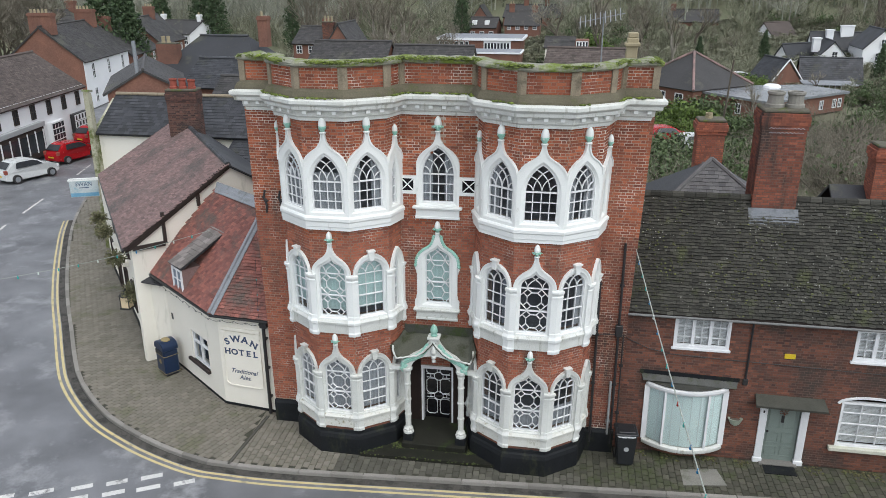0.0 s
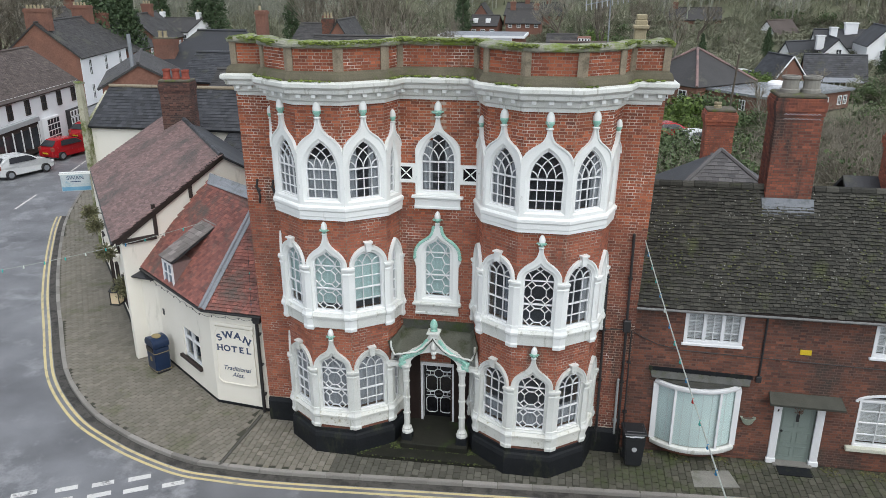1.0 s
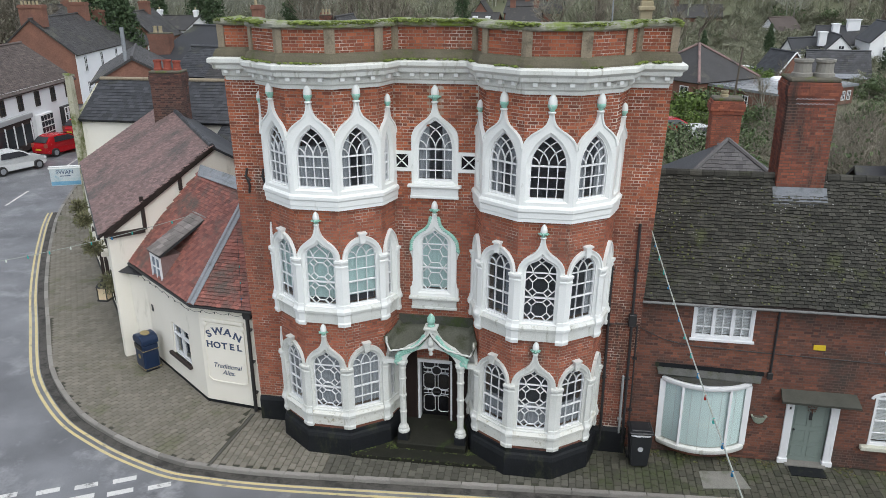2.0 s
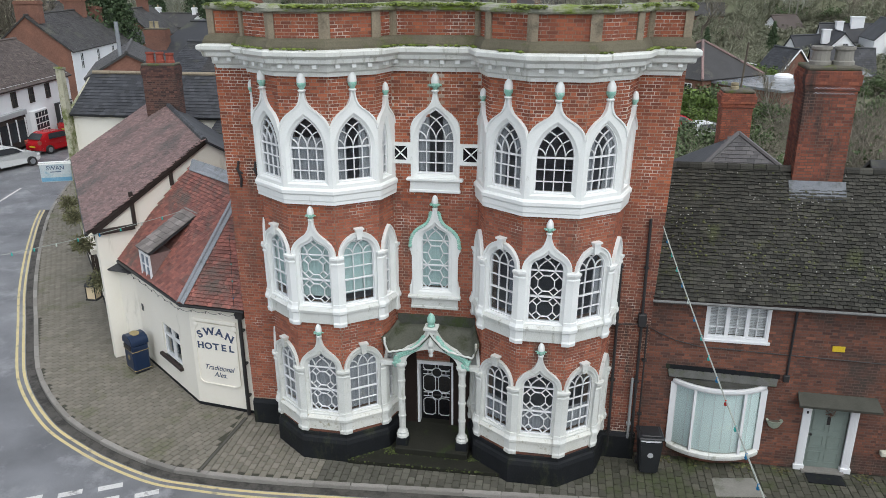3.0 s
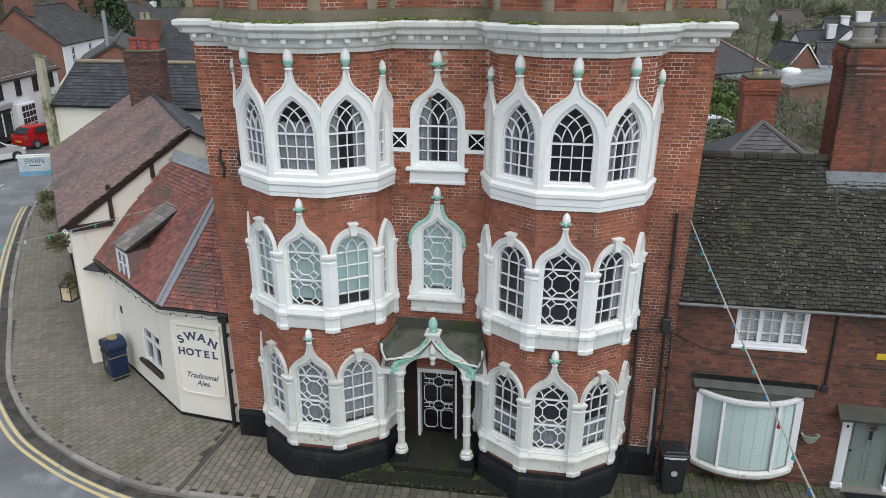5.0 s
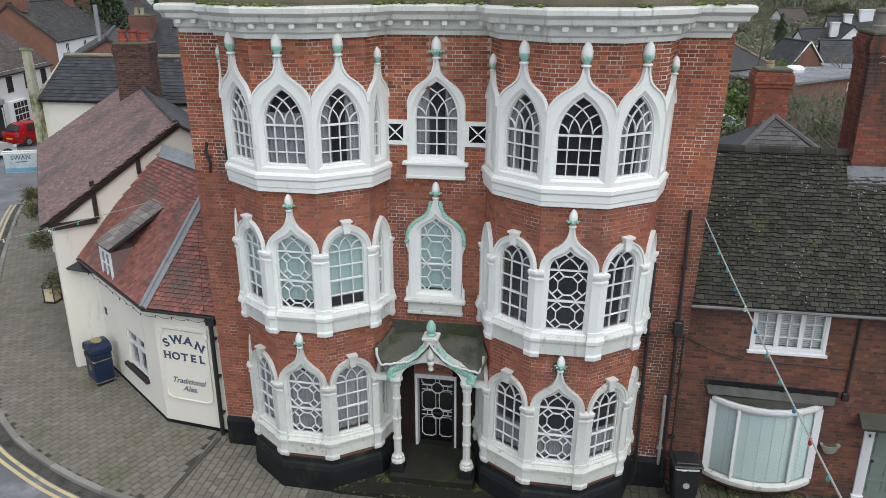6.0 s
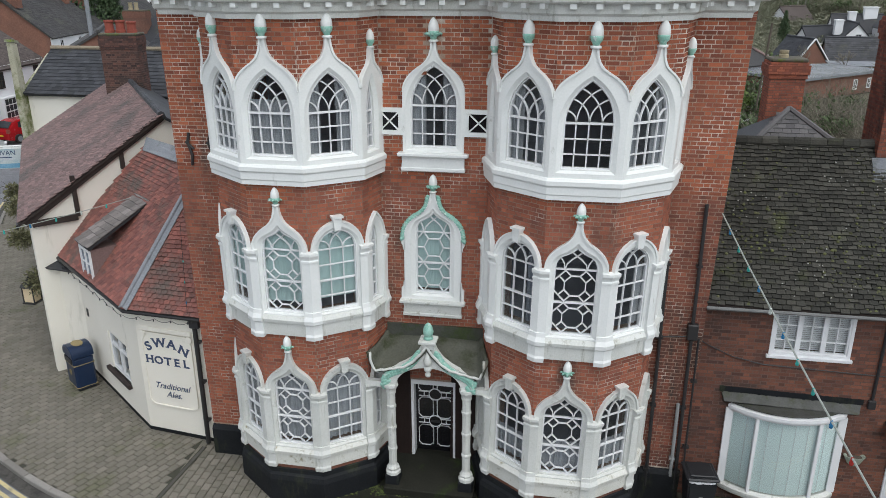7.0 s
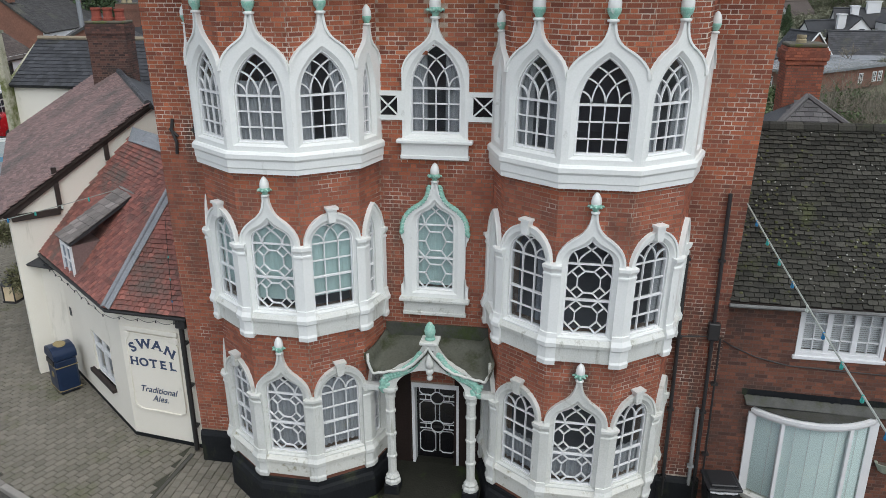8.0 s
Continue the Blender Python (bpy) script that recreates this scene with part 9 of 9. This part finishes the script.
shr = [shrub(1, 90, 0, "tangled bare bramble shrub"), shrub(2, 70, 500, "half-bare shrub with dull green leaves"), shrub(3, 30, 1500, "dense dull green evergreen shrub"), shrub(4, 20, 1600, "bright green clipped garden shrub"), shrub(6, 130, 60, "tall tangled bare shrub", 1.8, 2.0)]
for i in range(120):
    x, y = rnd.uniform(4, 30), rnd.uniform(35, 76)
    if 2 < x < 13 and 62 < y < 70 or x > 4 + (y - 20) * 0.48:
        continue
    k = rnd.choice((0, 0, 1, 1, 2, 4, 4, 4))
    copy_thing(shr[k], Matrix.Translation((x, y, -0.16)) @ Matrix.Rotation(rnd.uniform(0, 6), 4, "Z") @ Matrix.Scale(rnd.uniform(0.9, 1.7), 4))
for x, y, k, s in ((9.6, 74.5, 3, 1.5), (12.4, 75.5, 2, 1.6), (13.8, 72, 3, 0.9), (16.5, 76, 4, 1.0), (6.5, 72, 3, 0.8), (8.2, 71, 3, 0.8), (10, 70.5, 3, 0.8), (5.2, 58, 2, 1.7), (6.8, 55, 2, 1.6), (4.6, 54, 1, 1.5), (6.0, 50, 2, 1.5), (7.5, 60, 2, 1.5), (27, 74, 2, 1.8), (30, 76, 3, 1.4), (32, 80, 2, 1.8), (18.5, 99, 3, 1.4), (21, 99, 3, 1.2)):
    copy_thing(shr[k], Matrix.Translation((x, y, -0.16)) @ Matrix.Rotation(x, 4, "Z") @ Matrix.Scale(s, 4))

# gardens between the far houses
for i in range(150):
    x, y = rnd.uniform(-40, 52), rnd.uniform(100, 158)
    if any(x0 < x < x1 and y0 < y < y1 for x0, x1, y0, y1 in ((-22, -6, 100, 126), (-22, -3, 136, 164), (10, 44, 96, 130), (22, 42, 130, 154), (11, 27, 136, 164), (-21, -4, 124, 140), (-6, 2, 104, 116), (-40, -26, 88, 106))):
        continue
    if i % 4 == 0:
        copy_thing(trees[rnd.choice((0, 1, 3))], Matrix.Translation((x, y, ground_height(x, y))) @ Matrix.Rotation(i, 4, "Z") @ Matrix.Scale(rnd.uniform(0.35, 0.6), 4))
    else:
        copy_thing(shr[rnd.choice((0, 1, 1, 2, 2, 3, 4))], Matrix.Translation((x, y, ground_height(x, y))) @ Matrix.Rotation(i, 4, "Z") @ Matrix.Scale(rnd.uniform(1.0, 2.4), 4))

for x, y, k, s in ((9.4, 73.0, 3, 1.9), (10.6, 74.6, 2, 1.9), (7.2, 70.0, 3, 1.1), (8.6, 69.6, 3, 1.1), (10.2, 69.4, 3, 1.0), (12.6, 72.5, 3, 1.1)):
    copy_thing(shr[k], Matrix.Translation((x, y, -0.16)) @ Matrix.Rotation(y, 4, "Z") @ Matrix.Scale(s, 4))
for i in range(46):
    x, y = rnd.uniform(27.5, 44), rnd.uniform(74, 99)
    if x < 28.5 and y > 84:
        continue
    copy_thing(shr[(2, 1, 2, 4, 3, 2)[i % 6]], Matrix.Translation((x, y, -0.16)) @ Matrix.Rotation(i, 4, "Z") @ Matrix.Scale(rnd.uniform(1.0, 1.9), 4))
for k, s in enumerate(shr):
    s.location = (34 + 3 * k, 60, -0.16)

# far woods on the hill
KEEP_CLEAR = ((24, 46, 104, 143), (12, 27, 134, 150), (-21, -4, 126, 139), (-22, -6, 106, 126), (-20, -6, 138, 162), (5, 28, 76, 96), (19, 34, 96, 106), (27, 44, 114, 130), (30, 42, 143, 154), (14, 26, 149, 164), (-6, 2, 108, 116), (-40, -26, 90, 106))


def woods(name, n, area, seed, label, hmin, hmax, material):
    r = random.Random(seed)
    verts, faces = [], []

    def tri(a, b, c):
        k = len(verts)
        verts.extend((tuple(a), tuple(b), tuple(c)))
        faces.append((k, k + 1, k + 2))
    for i in range(n):
        x, y = r.uniform(area[0], area[1]), r.uniform(area[2], area[3])
        if 1.5 < hmax < 6 and any(x0 < x < x1 and y0 < y < y1 for x0, x1, y0, y1 in KEEP_CLEAR):
            continue
        if hmax < 6 and y < 160:
            pass
        elif abs(x) > y * 0.75 + 30 or (-42 < x < 52 and y < 160 + 12 * math.sin(x * 0.3)) or (x <= -42 and y < 130):
            continue
        z = ground_height(x, y)
        h = r.uniform(hmin, hmax)
        tri((x - 0.12, y, z), (x + 0.12, y, z), (x + r.uniform(-0.5, 0.5), y, z + h))
        for k in range(90):
            u = r.uniform(0.2, 0.85)
            o = Vector((r.gauss(0, 1), r.gauss(0, 1), 0)) * h * 0.14
            p = Vector((x, y, z + u * h)) + o * 0.5
            q = p + Vector((o.x * 0.8 + r.gauss(0, 0.5), o.y * 0.8 + r.gauss(0, 0.5), h * r.uniform(0.06, 0.24)))
            w = 0.018 + 0.00018 * y
            tri(p - Vector((w, 0, 0)), p + Vector((w, 0, 0)), q)
    me = bpy.data.meshes.new(name)
    me.from_pydata(verts, [], faces)
    me.materials.append(material)
    tagged(new(name, me), label, "woods", kind="stuff")


WOOD = mat("far_winter_woods", (0.34, 0.33, 0.285), (0.21, 0.225, 0.175), 0.95, scale=0.04, fine=0.4, bump=0, pieces="island", spread=0.35)
woods("woods", 4200, (-170, 150, 118, 300), 5, "bare grey-brown winter woods on the hill", 7, 14, WOOD)
SCRUB = mat("dull_scrub", (0.27, 0.26, 0.195), (0.15, 0.165, 0.105), 0.95, scale=0.08, fine=0.8, bump=0, pieces="island", spread=0.45)
woods("undergrowth", 3000, (-46, 60, 94, 165), 8, "scrubby bramble and undergrowth among the far gardens", 0.9, 2.6, SCRUB)
woods("rough_growth", 4200, (-24, 50, 98, 158), 10, "low rough growth and brambles in the far gardens", 0.5, 1.3, SCRUB)
woods("thicket", 2600, (-130, 100, 128, 230), 9, "grey-green scrub at the foot of the wooded hill", 3, 5.9, SCRUB)


# ---- paving blocks and the bricks over the middle window ----
def block_mesh(name, w, d, h, material, c=0.006):
    bm = B()
    v = [bm.verts.new(p) for p in ((-w / 2, -d / 2, -h), (w / 2, -d / 2, -h), (w / 2, d / 2, -h), (-w / 2, d / 2, -h), (-w / 2 + c, -d / 2 + c, 0), (w / 2 - c, -d / 2 + c, 0), (w / 2 - c, d / 2 - c, 0), (-w / 2 + c, d / 2 - c, 0))]
    bm.faces.new(v[4:])
    for i in range(4):
        bm.faces.new((v[i], v[(i + 1) % 4], v[4 + (i + 1) % 4], v[4 + i]))
    return finish(name, bm, material)


PW_, PD_ = 0.25, 0.185
rnd = random.Random(91)
# dry holds the lighter blocks, wet the darker, shaded ones
dry, wet = B(), B()
paver_mesh = block_mesh("paver", PW_ - 0.012, PD_ - 0.012, 0.02, mat("block_paver_piece", (0.125, 0.12, 0.098), (0.082, 0.08, 0.064), 0.75, scale=0.5, fine=40, bump=0.3, pieces="object", spread=0.15))
pave_in = offset_line([p for p in kerb_pts if p[0] < 20 and p[1] < 70], 0.15) + [(-33.5, 64.0), (-25.0, 44.0), (-21.1, 34.2), (-15.1, 26.8), (-14.3, 26.0), (-13.3, 25.8), (-10.3, 23.5), (-8.6, 23.3), (-8.5, 22.9), (20.0, 22.9)]
count = 0
for zone, yaw, x0, x1, y0, y1 in (("front", 92.0, -9.2, 1.6, 19.8, 23.4), ("right", 91.0, 1.6, 14.0, 19.8, 23.4), ("side", 69.0, -34.0, -7.8, 19.5, 62.0)):
    c, s = math.cos(radians(yaw)), math.sin(radians(yaw))
    ox, oy = (-10.0, 20.0) if zone == "side" else (-8.9, 20.0)
    for r in range(-22 if zone == "side" else -130, 165 if zone == "side" else 6):
        for q in range(-56 if zone == "side" else -4, 120 if zone == "side" else 20):
            u, v = (q + 0.5 * (r % 2)) * PW_, r * PD_
            x, y = ox + c * u - s * v, oy + s * u + c * v
            if not (x0 < x < x1 and y0 < y < y1):
                continue
            if (zone != "side") != (x > -8.95):
                continue
            if not inside(pave_in, x, y) or (zone == "side" and y > 46):
                continue
            m = Matrix.Translation((x, y, rnd.uniform(-0.004, 0.004))) @ Matrix.Rotation(radians(yaw) + rnd.gauss(0, 0.008), 4, "Z") @ Matrix.Rotation(rnd.gauss(0, 0.006), 4, "X")
            if zone == "front" and -5.8 < x < 0.9 and y < 21.35 and count < 300:
                placed("paver", paver_mesh, pavement, m)
                count += 1
            else:
                # more shaded blocks towards the right end
                damp = zone == "right" or (zone == "front" and rnd.random() < (x + 5.5) / 6)
                rest = wet if damp else dry
                w, d = PW_ / 2 - 0.006, PD_ / 2 - 0.006
                t = [rest.verts.new(m @ Vector(p)) for p in ((-w + 0.006, -d + 0.006, 0), (w - 0.006, -d + 0.006, 0), (w - 0.006, d - 0.006, 0), (-w + 0.006, d - 0.006, 0))]
                b = [rest.verts.new(m @ Vector(p)) for p in ((-w, -d, -0.02), (w, -d, -0.02), (w, d, -0.02), (-w, d, -0.02))]
                rest.faces.new(t)
                for i in range(4):
                    rest.faces.new((b[i], b[(i + 1) % 4], t[(i + 1) % 4], t[i]))
part("paver_field", dry, PAVER, pavement, "worn grey-brown paving blocks", kind="stuff")
part("damp_paver_field", wet, PAVER_SHADED, pavement, "mossy paving blocks in a darker, shaded colour", kind="stuff")

mc_, a0_, a1_, z0_, z1_ = CENTRE_BRICKS
long_b = block_mesh("brick", 0.214, 0.0645, 0.02, BRICK_P, 0.003)
head_b = block_mesh("brick", 0.1015, 0.0645, 0.02, BRICK_P, 0.003)
bh = 0.0755
for k in range(math.floor(z0_ / bh), math.ceil(z1_ / bh)):
    z = k * bh + 0.032
    if not z0_ < z < z1_:
        continue
    x, headed = a0_ - (0.169 if k % 2 else 0.0), False
    while x < a1_:
        w = 0.1125 if headed else 0.225
        if x > a0_ - 0.01 and x + w < a1_ + 0.02 and not (abs(x + w / 2) < half_width(head("pointed", 0.355, 8.08, 8.75), 7.3)(z) + w / 2):
            placed("brick", head_b if headed else long_b, wall_front, mc_ @ Matrix.Translation((x + w / 2, z, 0.008 + rnd.uniform(-0.002, 0.003))))
        x += w
        headed = not headed

# drain strip and a concrete patch in the paving
d0, d1 = Vector((-8.74, 22.78)), Vector((-8.88, 20.2))
du = (d1 - d0).normalized()
dm = Matrix(((du.x, -du.y, 0, d0.x), (du.y, du.x, 0, d0.y), (0, 0, 1, 0), (0, 0, 0, 1)))
L = (d1 - d0).length
for o in (-0.045, 0.045):
    tagged(part("drain_edge", box(B(), 0, L, o - 0.015, o + 0.015, -0.05, 0.006, dm), PAVER_BED, None), "dark joint line of a drain crossing the paving", "drain", kind="structure")
tagged(part("drain_cover", box(B(), 0, L, -0.03, 0.03, -0.05, 0.009, dm), mat("drain_concrete", (0.1, 0.097, 0.085), (0.06, 0.06, 0.05), 0.85, scale=2, fine=40, bump=0.3), None), "narrow concrete drain cover across the paving", "drain", kind="structure")
tagged(part("concrete_patch", prism(B(), [(3.7, 22.12), (3.72, 21.42), (4.88, 21.6), (4.7, 22.3)][::-1], -0.03, 0.012), mat("patch_concrete", (0.24, 0.235, 0.21), (0.17, 0.168, 0.15), 0.85, scale=2, fine=40, bump=0.3, stain=(0.11, 0.12, 0.08), stain_at=0.6), None), "worn concrete patch let into the paving", "paving slab", kind="structure")
